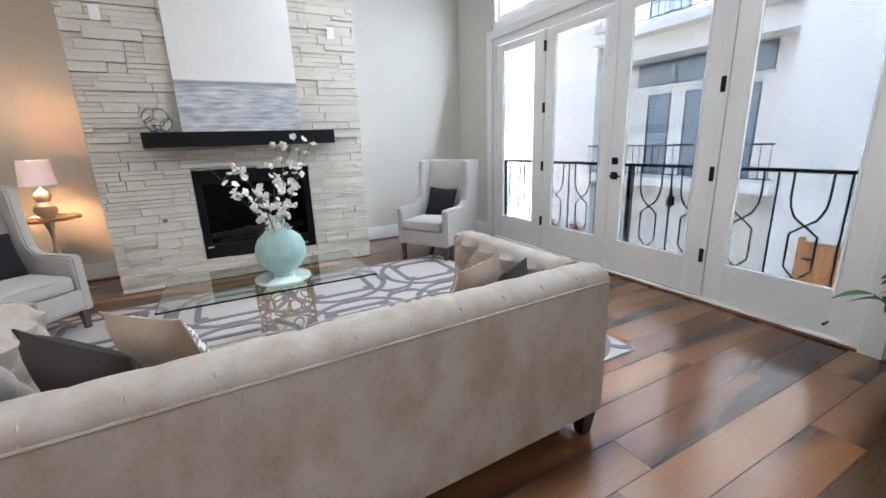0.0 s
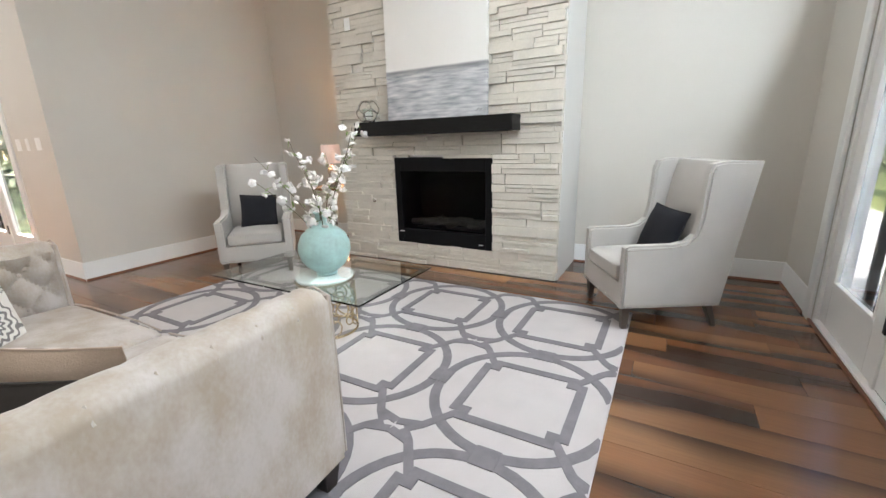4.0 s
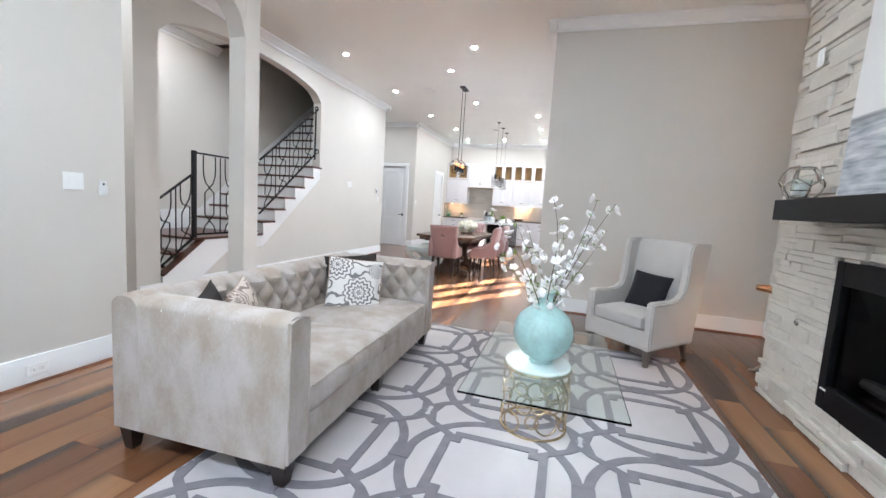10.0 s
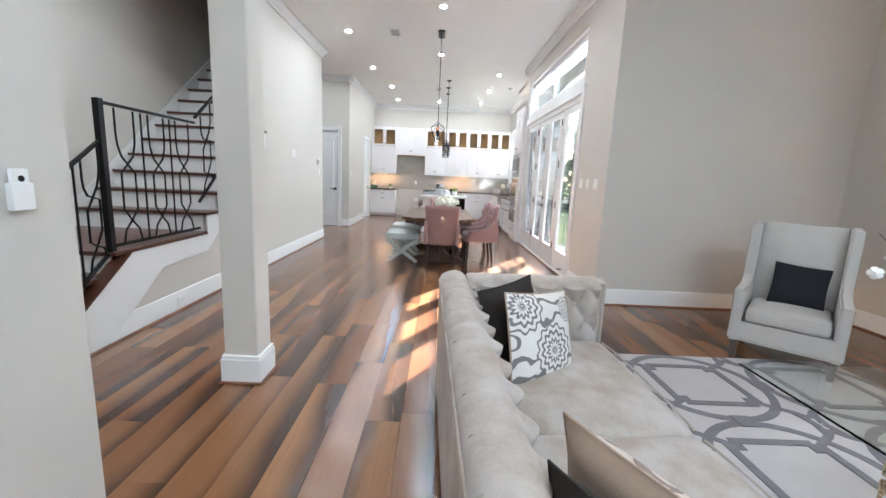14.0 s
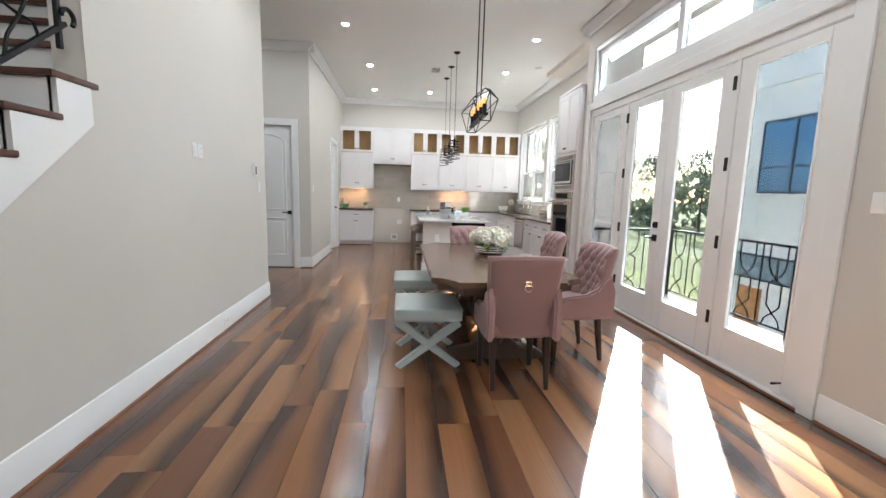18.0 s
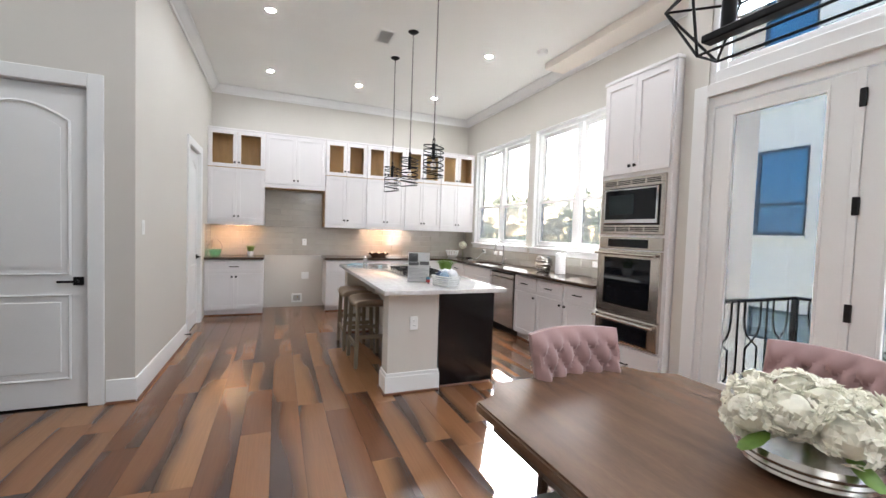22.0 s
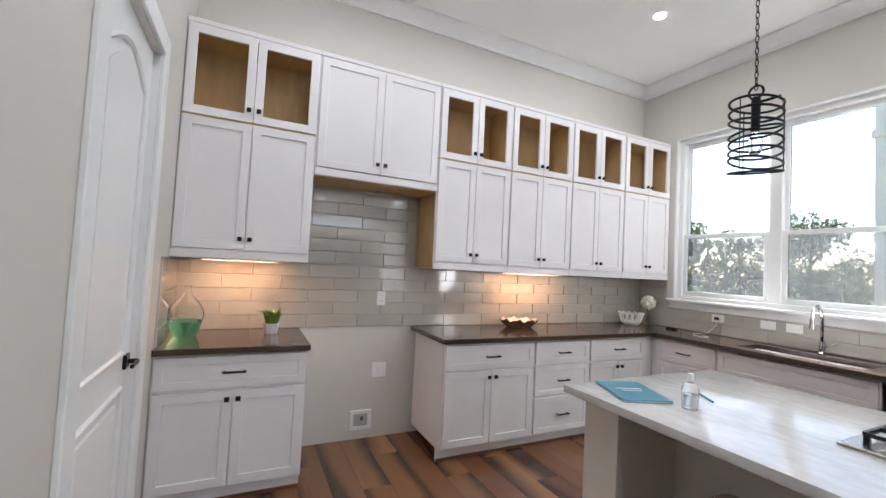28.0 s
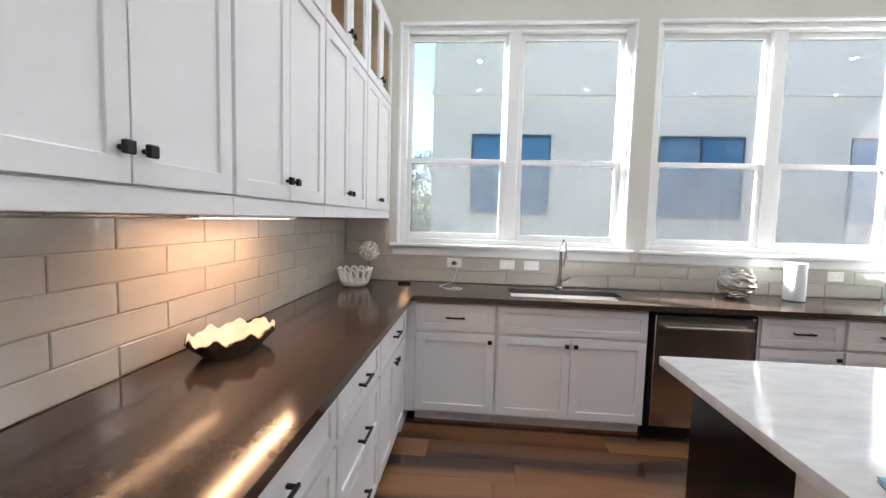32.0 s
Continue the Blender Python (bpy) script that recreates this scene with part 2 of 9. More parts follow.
def wall_with_holes(name, axis, a, b, base, top, at, out, holes, label=""):
    """A wall along an axis from a to b, its face at `at`, going back by `out`, with holes (from, to, sill, head)."""
    bm = bmesh.new()
    if all(h[2] <= base for h in holes):
        outline = [(a, base)]
        for h in sorted(holes):
            outline += [(h[0], base), (h[0], h[3]), (h[1], h[3]), (h[1], base)]
        prism_bm(bm, outline + [(b, base), (b, top), (a, top)], "y" if axis == "x" else "x", at, at + out)
        return setting(name, bm, WALL, label)
    cuts = sorted({a, b, *[h[0] for h in holes], *[h[1] for h in holes]})

    def put(u0, u1, z0, z1):
        lo, hi = min(at, at + out), max(at, at + out)
        if axis == "x":
            box_bm(bm, u0, u1, lo, hi, z0, z1)
        else:
            box_bm(bm, lo, hi, u0, u1, z0, z1)
    for u0, u1 in zip(cuts, cuts[1:]):
        mid = (u0 + u1) / 2
        spans = sorted((h[2], h[3]) for h in holes if h[0] < mid < h[1])
        z = base
        for s, e in spans:
            if s > z + 1e-4:
                put(u0, u1, z, s)
            z = e
        if z < top - 1e-4:
            put(u0, u1, z, top)
    return setting(name, bm, WALL, label)


FD = (1.25, 5.13)        # living french doors along y
DD = (-6.78, -3.385)      # dining french doors along x
wall_with_holes("wall_north", "x", X_RET - T, X_E + T, 0, CEIL, Y_N, T, [], "greige painted wall behind the fireplace")
wall_with_holes("wall_east", "y", Y_S - 0.24, Y_N, 0, CEIL, X_E, T, [(FD[0], FD[1], 0.0, 3.42)], "greige painted wall with tall glazed doors")
wall_with_holes("wall_south", "x", 1.03, X_E, 0, CEIL, Y_S - 0.24, 0.24, [], "greige painted wall ending beside the arch")
wall_with_holes("wall_return", "y", Y_D + T, Y_N, 0, CEIL, X_RET, -T, [], "greige painted return wall")
wall_with_holes("wall_dining", "x", X_T, X_RET, 0, CEIL, Y_D, T, [(DD[0], DD[1], 0.0, 3.40)], "greige painted wall with glazed doors")
wall_with_holes("wall_tower_side", "y", Y_D + T, Y_K + 0.218, 0, CEIL, X_T, T, [])
W1, W2 = (-11.85, -10.0), (-9.85, -8.0)
wall_with_holes("wall_kitchen_windows", "x", X_K - T, X_T, 0, CEIL, Y_K, 0.22, [(W1[0], W1[1], 1.25, 3.02), (W2[0], W2[1], 1.25, 3.02)], "greige painted wall with two double windows")
wall_with_holes("wall_kitchen_end", "y", Y_KL - T, Y_K, 0, CEIL, X_K, -T, [], "greige painted wall behind the cabinets")
KD = (-11.27, -10.45)
wall_with_holes("wall_kitchen_side", "x", X_K, X_DOOR, 0, CEIL, Y_KL, -T, [(KD[0], KD[1], 0, 2.44)], "greige painted wall with a white door")
PD = (-2.00, -1.17)
wall_with_holes("wall_pantry_door", "y", -3.2, Y_KL - T, 0, CEIL, X_DOOR, -T, [(PD[0], PD[1], 0, 2.44)], "greige painted wall with a white panel door")
wall_with_holes("wall_recess", "x", X_DOOR - T, X_REC, 0, CEIL, -3.2, -T, [])
wall_with_holes("wall_recess_side", "y", -3.2, Y_ST - T, 0, CEIL, X_REC - T, T, [])
# stair wall: solid west part, string and pier in one; flat arch over the stair
def arch_line(a, b, spring, rise, n=20):
    return [(a + (b - a) * k / n, spring + rise * math.sqrt(max(0.0, 1 - (2 * k / n - 1) ** 2))) for k in range(n + 1)]


A0, A1 = stairs_high, -0.35
setting("wall_stair", prism([(X_REC, 0), (-0.06, 0), (-0.06, CEIL), (A1, CEIL), (A1, 0.15), (-0.90, 0.58), (-2.06, 0.58), (A0, 1.72), (A0, CEIL), (X_REC, CEIL)], "y", Y_ST - T, Y_ST), WALL, "greige painted wall beside the stair")
setting("wall_stair_arch", prism(arch_line(A0, A1, 3.10, 0.33) + [(A1, CEIL), (A0, CEIL)], "y", Y_ST - T, Y_ST), WALL, "flat arch over the stair")
# stairwell and hall behind
wall_with_holes("wall_stair_back", "x", X_REC, 4.0, 0, 6.4, -2.35, -T, [])
wall_with_holes("wall_stairwell_upper", "x", X_REC, -0.3, CEIL + 0.2, 6.4, Y_ST - T, T, [])
wall_with_holes("wall_stairwell_end", "y", -2.35, Y_ST - T, 0, 6.4, X_REC - T, T, [])
wall_with_holes("wall_hall_end", "y", -2.35, Y_S - 0.24, 0, CEIL, 3.9, T, [])
wall_with_holes("wall_stairwell_hall", "y", -2.35, Y_ST - T, CEIL, 6.4, -2.5, T, [])
setting("ceiling_stairwell", box(X_REC - T, 0.2, -2.5, Y_ST, 6.4, 6.5), CEILING)
# column and arcade arch
setting("column", box(-0.425, -0.22, 0.13, 0.34, 0, CEIL, bevel=0.006), WALL, "square greige painted column with a white base")
setting("arch_hall", prism(arch_line(-0.22, 1.031, 2.90, 0.42) + [(1.031, CEIL), (-0.22, CEIL)], "y", 0.135, 0.335), WALL, "greige painted arch beside the column")
# ceiling: over the living room, the long room and the hall
bm = bmesh.new()
box_bm(bm, X_RET - T, X_E + T, Y_S - 0.24, Y_N + T, CEIL, CEIL + 0.2)
box_bm(bm, X_K - T, X_RET - T, Y_ST, Y_K + T, CEIL, CEIL + 0.2)
box_bm(bm, X_RET - T, -0.02, Y_ST, Y_S - 0.24, CEIL, CEIL + 0.2)
box_bm(bm, -2.5, 4.1, -2.5, Y_ST - T, CEIL, CEIL + 0.2)
box_bm(bm, -0.02, 4.1, Y_ST - T, Y_S - 0.24, CEIL, CEIL + 0.2)
box_bm(bm, X_DOOR - T, X_REC, -3.4, Y_ST, CEIL, CEIL + 0.2)
setting("ceiling", bm, CEILING, "smooth white painted ceiling")
# unseen boards added behind the closed doors to block outdoor light
setting("wall_closet", box(X_DOOR - T - 0.03, X_DOOR - T - 0.004, PD[0] - 0.1, PD[1] + 0.04, -0.012, 2.6), WALL)
setting("wall_closet_kitchen", box(KD[0] - 0.1, KD[1] + 0.1, Y_KL - T - 0.03, Y_KL - T - 0.004, -0.012, 2.6), WALL)

# ---- trim: crown, baseboards, shoe moulding ----
def run(name, profile, a, b, inward, mat, label=""):
    """A moulding from a to b (x, y); profile (out from the wall, height); inward: the unit way from the wall into the room."""
    a, b, n = Vector((*a, 0)), Vector((*b, 0)), Vector((*inward, 0))
    bm = bmesh.new()
    lo = [bm.verts.new(a + n * p + Vector((0, 0, z))) for p, z in profile]
    hi = [bm.verts.new(b + n * p + Vector((0, 0, z))) for p, z in profile]
    bm.faces.new(lo), bm.faces.new(hi[::-1])
    for k in range(len(profile)):
        j = (k + 1) % len(profile)
        bm.faces.new((lo[k], hi[k], hi[j], lo[j]))
    return setting(name, bm, mat, label)


CROWN = [(p, CEIL - d) for p, d in ((0.002, 0.13), (0.02, 0.13), (0.025, 0.10), (0.05, 0.08), (0.085, 0.045), (0.10, 0.03), (0.115, 0.025), (0.115, 0.003), (0.002, 0.003))]
BASE = [(0.002, 0.0), (0.016, 0.0), (0.016, 0.155), (0.012, 0.165), (0.010, 0.185), (0.002, 0.19)]
SHOEP = [(0.017, 0.0), (0.030, 0.0), (0.028, 0.010), (0.022, 0.016), (0.017, 0.018)]
runs = [
    ((X_RET, Y_N), (-0.44, Y_N), (0, -1)), ((2.06, Y_N), (X_E, Y_N), (0, -1)),
    ((X_RET, Y_D - 0.012), (X_RET, Y_N), (1, 0)), ((1.018, Y_S), (X_E, Y_S), (0, 1)),
    ((DD[1] + 0.11, Y_D), (X_RET + 0.012, Y_D), (0, -1)), ((X_REC + 0.012, Y_ST), (-0.36, Y_ST), (0, 1)),
    ((X_REC, -3.2), (X_REC, Y_ST + 0.012), (-1, 0)), ((X_DOOR, -3.2), (X_DOOR, -2.10), (1, 0)), ((X_DOOR, -1.07), (X_DOOR, Y_KL + 0.012), (1, 0)),
    ((KD[1] + 0.10, Y_KL), (X_DOOR + 0.012, Y_KL), (0, 1)), ((X_E, 5.24), (X_E, Y_N), (-1, 0)), ((X_E, Y_S), (X_E, 1.14), (-1, 0)),
    ((1.03, Y_S - 0.24), (1.03, Y_S + 0.012), (-1, 0)), ((-0.36, Y_ST + 0.05), (-0.05, Y_ST + 0.05), (0, 1)), ((X_T, Y_D), (DD[0] - 0.11, Y_D), (0, -1)),
]
for a, b, n in runs:
    run("baseboard", BASE, a, b, n, TRIM, "tall white painted baseboard")
    run("trim_shoe", SHOEP, a, b, n, SHOE, "thin red-brown stained shoe moulding")
for a, b, n in [((X_RET, Y_N), (-0.44, Y_N), (0, -1)), ((2.06, Y_N), (X_E, Y_N), (0, -1)), ((X_RET, Y_D - 0.1), (X_RET, Y_N), (1, 0)), ((1.03, Y_S), (X_E, Y_S), (0, 1)),
                ((X_T, Y_D), (X_RET + 0.1, Y_D), (0, -1)), ((X_REC - 0.1, Y_ST), (-0.3, Y_ST), (0, 1)), ((X_REC, -3.2), (X_REC, Y_ST + 0.1), (-1, 0)), ((X_DOOR, -3.2), (X_DOOR, Y_KL + 0.1), (1, 0)),
                ((X_K, Y_KL), (X_DOOR + 0.1, Y_KL), (0, 1)), ((X_K, Y_KL), (X_K, Y_K), (1, 0)), ((X_K, Y_K), (X_T, Y_K), (0, -1)), ((X_T, Y_D - 0.1), (X_T, Y_K), (-1, 0)), ((X_E, Y_S), (X_E, Y_N), (-1, 0)), ((-0.44, 5.2), (2.06, 5.2), (0, -1)), ((-2.5, -2.35), (3.9, -2.35), (0, 1))]:
    run("trim_crown", CROWN, a, b, n, TRIM, "white crown moulding under the ceiling")
setting("trim_column_base", boxes((-0.445, -0.20, 0.11, 0.36, 0.0, 0.165), (-0.439, -0.206, 0.116, 0.354, 0.165, 0.19), bevel=0.003), TRIM, "white painted column base")
setting("trim_column_shoe", boxes((-0.458, -0.187, 0.097, 0.373, 0.0, 0.018), bevel=0.005), SHOE)


# ---- glazed door units ----
def pane(name, x0, x1, z0, z1, y, parent, glass=None):
    ob = part(name, box(x0, x1, y, y + 0.006, z0, z1), glass or GLASS, parent, smooth=None)
    ob.visible_shadow = False
    return ob


def leaf(parent, name, x0, x1, swing, with_handle):
    """A glazed door leaf; hinges on the side given by swing (-1 left, 1 right, 0 none)."""
    s, y0, y1 = 0.125, 0.03, 0.075
    ob = part(name, boxes((x0, x0 + s, y0, y1, 0.035, 2.47), (x1 - s, x1, y0, y1, 0.035, 2.47), (x0 + s, x1 - s, y0, y1, 0.035, 0.325), (x0 + s, x1 - s, y0, y1, 2.405, 2.47), bevel=0.003), TRIM, parent, "white painted glazed door leaf")
    part("glazing_bead", boxes((x0 + s, x0 + s + 0.018, y0 - 0.004, y0 + 0.03, 0.325, 2.405), (x1 - s - 0.018, x1 - s, y0 - 0.004, y0 + 0.03, 0.325, 2.405), (x0 + s + 0.018, x1 - s - 0.018, y0 - 0.004, y0 + 0.03, 0.325, 0.343), (x0 + s + 0.018, x1 - s - 0.018, y0 - 0.004, y0 + 0.03, 2.387, 2.405), bevel=0.003), TRIM, ob)
    pane("pane", x0 + s, x1 - s, 0.325, 2.405, 0.052, ob)
    if swing:
        hx = x0 - 0.008 if swing < 0 else x1 + 0.008
        for z in (0.38, 1.025, 1.667, 2.305):
            part("hinge", box(hx - 0.017, hx + 0.017, 0.012, 0.03, z - 0.055, z + 0.055, bevel=0.004), BLACK, ob, "black butt hinge")
    if with_handle:
        hx = x0 + 0.06 if swing > 0 else x1 - 0.06
        d = 1 if swing > 0 else -1
        bm = boxes((hx - 0.035, hx + 0.035, 0.014, 0.03, 0.93, 1.0), bevel=0.004)
        box_bm(bm, min(hx - 0.01, hx + d * 0.105), max(hx + 0.01, hx + d * 0.105), -0.035, -0.02, 0.957, 0.975, bevel=0.004)
        cyl_bm(bm, (hx, 0.016, 0.966), (hx, -0.025, 0.966), 0.011)
        part("door_handle", bm, BLACK, ob, "black square lever handle")
        bm = boxes((hx - 0.033, hx + 0.033, 0.012, 0.03, 1.07, 1.135), bevel=0.005)
        box_bm(bm, hx - 0.005, hx + 0.005, -0.01, 0.012, 1.085, 1.12, bevel=0.002)
        part("deadbolt", bm, BLACK, ob, "black square deadbolt")
    return ob


def door_unit(name, at, cuts, active, label):
    """Sidelight, two doors, sidelight, with a transom over them. cuts: the joints along the unit."""
    u = tagged(thing(name, label, "", at), kind="structure")
    w = cuts[-1]
    d0, d1 = 0.0, 0.16
    part("door_frame", boxes((0.0, 0.05, d0 + 0.01, d1, 0.0, 3.40), (w - 0.05, w, d0 + 0.01, d1, 0.0, 3.40), (0.05, w - 0.05, d0 + 0.01, d1, 3.34, 3.40), (0.05, w - 0.05, d0 + 0.012, d1, 2.48, 2.76), bevel=0.003), TRIM, u, "white painted door frame")
    part("casing", boxes((-0.10, 0.012, -0.022, 0.002, 0.0, 2.66), (w - 0.012, w + 0.10, -0.022, 0.002, 0.0, 2.66), (0.012, w - 0.012, -0.024, 0.011, 2.56, 2.66), bevel=0.004), TRIM, u, "flat white casing")
    part("threshold", box(0.05, w - 0.05, 0.0, 0.14, 0.0, 0.03, bevel=0.004), TRIM, u)
    part("trim_shoe", box(0.0, w, -0.02, 0.0, 0.0, 0.018, bevel=0.005), SHOE, u)
    # black strip put in as the shade of the gap below the leaves
    part("door_sweep", box(cuts[1] + 0.022, cuts[3] - 0.022, 0.034, 0.07, 0.0295, 0.0355), BLACK, u, "black strip standing for the shaded gap under the doors")
    for c in (cuts[1], cuts[3]):
        part("mullion", box(c - 0.02, c + 0.02, 0.02, 0.1, 0.03, 2.48, bevel=0.003), TRIM, u)
    leaf(u, "sidelight", cuts[0] + 0.05, cuts[1] - 0.022, 0, False)
    leaf(u, "door_leaf", cuts[1] + 0.022, cuts[2] - 0.003, -1, active == 0)
    leaf(u, "door_leaf", cuts[2] + 0.003, cuts[3] - 0.022, 1, active == 1)
    leaf(u, "sidelight", cuts[3] + 0.022, cuts[4] - 0.05, 0, False)
    mid = w / 2
    tr = part("transom", boxes((0.05, 0.11, 0.05, 0.12, 2.76, 3.34), (w - 0.11, w - 0.05, 0.05, 0.12, 2.76, 3.34), (0.11, w - 0.11, 0.05, 0.12, 2.76, 2.82), (0.11, w - 0.11, 0.05, 0.12, 3.28, 3.34), (mid - 0.045, mid + 0.045, 0.05, 0.12, 2.82, 3.28), bevel=0.004), TRIM, u, "white transom window frame")
    pane("pane", 0.11, mid - 0.045, 2.82, 3.28, 0.085, tr)
    pane("pane", mid + 0.045, w - 0.11, 2.82, 3.28, 0.085, tr)
    return u


door_unit("door_1", pose(X_E, FD[1], 0, 0, 0, -90), [0, 0.95, 1.91, 2.88, FD[1] - FD[0]], 1, "white glazed double doors with sidelights and transom")
door_unit("door_2", pose(DD[0], Y_D, 0), [0, 0.92, 1.71, 2.514, DD[1] - DD[0]], 0, "white glazed double doors in the dining area")


# ---- kitchen windows ----
SCREEN = bpy.data.materials.new("grey_insect_screen")
SCREEN.use_nodes = True
_n, _l = SCREEN.node_tree.nodes, SCREEN.node_tree.links
_mix, _clear, _wire, _net = _n.new("ShaderNodeMixShader"), _n.new("ShaderNodeBsdfTransparent"), _n.new("ShaderNodeBsdfTranslucent"), _n.new("ShaderNodeTexNoise")
_net.inputs["Scale"].default_value = 3.0
_range = _n.new("ShaderNodeMapRange")
_range.inputs["To Min"].default_value, _range.inputs["To Max"].default_value = 0.20, 0.28
_l.new(_net.outputs["Fac"], _range.inputs["Value"])
_l.new(_range.outputs["Result"], _mix.inputs[0])
_wire.inputs["Color"].default_value = (0.30, 0.31, 0.33, 1)
_l.new(_clear.outputs[0], _mix.inputs[1])
_l.new(_wire.outputs[0], _mix.inputs[2])
_l.new(_mix.outputs[0], _n["Material Output"].inputs["Surface"])


def double_window(name, x0, x1, z0, z1, y):
    u = tagged(thing(name, "white double-hung twin window over the counter", "", pose(x0, y, 0)), kind="structure")
    w = x1 - x0
    part("window_frame", boxes((0, 0.06, 0.05, 0.16, z0, z1), (w - 0.06, w, 0.05, 0.16, z0, z1), (0.06, w - 0.06, 0.05, 0.16, z1 - 0.06, z1), (0.06, w - 0.06, 0.05, 0.16, z0, z0 + 0.04), (w / 2 - 0.05, w / 2 + 0.05, 0.06, 0.16, z0 + 0.04, z1 - 0.06), bevel=0.004), TRIM, u)
    part("window_sill", boxes((-0.05, w + 0.05, -0.045, 0.05, z0 - 0.03, z0 - 0.002), (-0.03, w + 0.03, -0.016, -0.002, z0 - 0.10, z0 - 0.03), bevel=0.005), TRIM, u, "white painted sill and apron")
    part("jamb", boxes((-0.003, 0.014, 0.0, 0.05, z0, z1), (w - 0.014, w + 0.003, 0.0, 0.05, z0, z1), (0.014, w - 0.014, 0.0, 0.05, z1 - 0.014, z1), bevel=0.002), TRIM, u)
    zm = z0 + (z1 - z0) * 0.385
    for a, b in ((0.06, w / 2 - 0.05), (w / 2 + 0.05, w - 0.06)):
        lo = part("lower_sash", boxes((a, a + 0.04, 0.07, 0.105, z0 + 0.04, zm + 0.02), (b - 0.04, b, 0.07, 0.105, z0 + 0.04, zm + 0.02), (a + 0.04, b - 0.04, 0.07, 0.105, z0 + 0.04, z0 + 0.09), (a + 0.04, b - 0.04, 0.068, 0.105, zm - 0.02, zm + 0.02), bevel=0.003), TRIM, u)
        pane("pane", a + 0.04, b - 0.04, z0 + 0.09, zm - 0.02, 0.085, lo, PALEGLASS)
        part("insect_screen", box(a + 0.005, b - 0.005, 0.150, 0.1515, z0 + 0.045, zm), SCREEN, u, "fine grey insect screen", smooth=None).visible_shadow = False
        up = part("upper_sash", boxes((a, a + 0.035, 0.11, 0.145, zm, z1 - 0.06), (b - 0.035, b, 0.11, 0.145, zm, z1 - 0.06), (a + 0.035, b - 0.035, 0.11, 0.145, z1 - 0.11, z1 - 0.06), (a + 0.035, b - 0.035, 0.11, 0.145, zm, zm + 0.025), bevel=0.003), TRIM, u)
        pane("pane", a + 0.035, b - 0.035, zm + 0.025, z1 - 0.11, 0.125, up, PALEGLASS)
    return u


double_window("window_1", W1[0], W1[1], 1.25, 3.02, Y_K)
double_window("window_2", W2[0], W2[1], 1.25, 3.02, Y_K)


# ---- white panel doors ----
def panel_door(name, at, w, handle_side, label):
    """Local x along the door, y into the wall, hung in an opening of width w and 2.44 m height."""
    u = tagged(thing(name, label, "", at), kind="structure")
    h = 2.44
    part("casing", boxes((-0.09, 0.012, -0.02, 0.001, 0, h + 0.09), (w - 0.012, w + 0.09, -0.02, 0.001, 0, h + 0.09), (0.012, w - 0.012, -0.02, 0.001, h - 0.012, h + 0.09), bevel=0.004), TRIM, u, "flat white casing")
    part("jamb", boxes((0, 0.015, 0.001, T, 0, h), (w - 0.015, w, 0.001, T, 0, h), (0.015, w - 0.015, 0.001, T, h - 0.015, h)), TRIM, u)
    x0, x1 = 0.018, w - 0.018
    lf = part("door_leaf", box(x0, x1, 0.03, 0.07, 0.012, h - 0.018, bevel=0.003), TRIM, u, "white two-panel door leaf")
    s = 0.115

    def frame_of(pts, name):
        bm = bmesh.new()
        tube_bm(bm, [(px, 0.029, pz) for px, pz in pts], 0.014, n=6, closed=True)
        part(name, bm, TRIM, lf)
    frame_of([(x0 + s, 0.22), (x1 - s, 0.22), (x1 - s, 0.86), (x0 + s, 0.86)], "panel_moulding")
    arch = [(x1 - s - (x1 - x0 - 2 * s) * k / 12, 2.17 + 0.11 * math.sin(math.pi * k / 12)) for k in range(13)]
    frame_of([(x0 + s, 1.02), (x1 - s, 1.02)] + arch, "panel_moulding")
    bm = box(x0 + s + 0.05, x1 - s - 0.05, 0.024, 0.034, 0.27, 0.81, bevel=0.006)
    part("raised_panel", bm, TRIM, lf)
    bm = prism([(x0 + s + 0.05, 1.07), (x1 - s - 0.05, 1.07)] + [(x1 - s - 0.05 - (x1 - x0 - 2 * s - 0.1) * k / 12, 2.12 + 0.10 * math.sin(math.pi * k / 12)) for k in range(13)], "y", 0.024, 0.034)
    part("raised_panel", bm, TRIM, lf)
    hx = x1 - 0.06 if handle_side > 0 else x0 + 0.06
    d = -handle_side
    bm = boxes((hx - 0.033, hx + 0.033, 0.016, 0.03, 0.935, 1.0), bevel=0.004)
    box_bm(bm, min(hx, hx + d * 0.115), max(hx, hx + d * 0.115), -0.028, -0.014, 0.958, 0.976, bevel=0.004)
    cyl_bm(bm, (hx, 0.02, 0.967), (hx, -0.02, 0.967), 0.011)
    part("door_handle", bm, BLACK, lf, "black square lever handle")
    return u


panel_door("door_3", pose(X_DOOR, PD[0], 0, 0, 0, 90), PD[1] - PD[0], 1, "white two-panel arched pantry door, closed")
panel_door("door_4", pose(KD[1], Y_KL, 0, 0, 0, 180), KD[1] - KD[0], 1, "white two-panel door beside the cabinets, closed")


# ---- switches, outlets, thermostat ----
PLATE = material("white_plastic_plate", (0.83, 0.83, 0.81), 0.35, vary=0.02, bump=0)


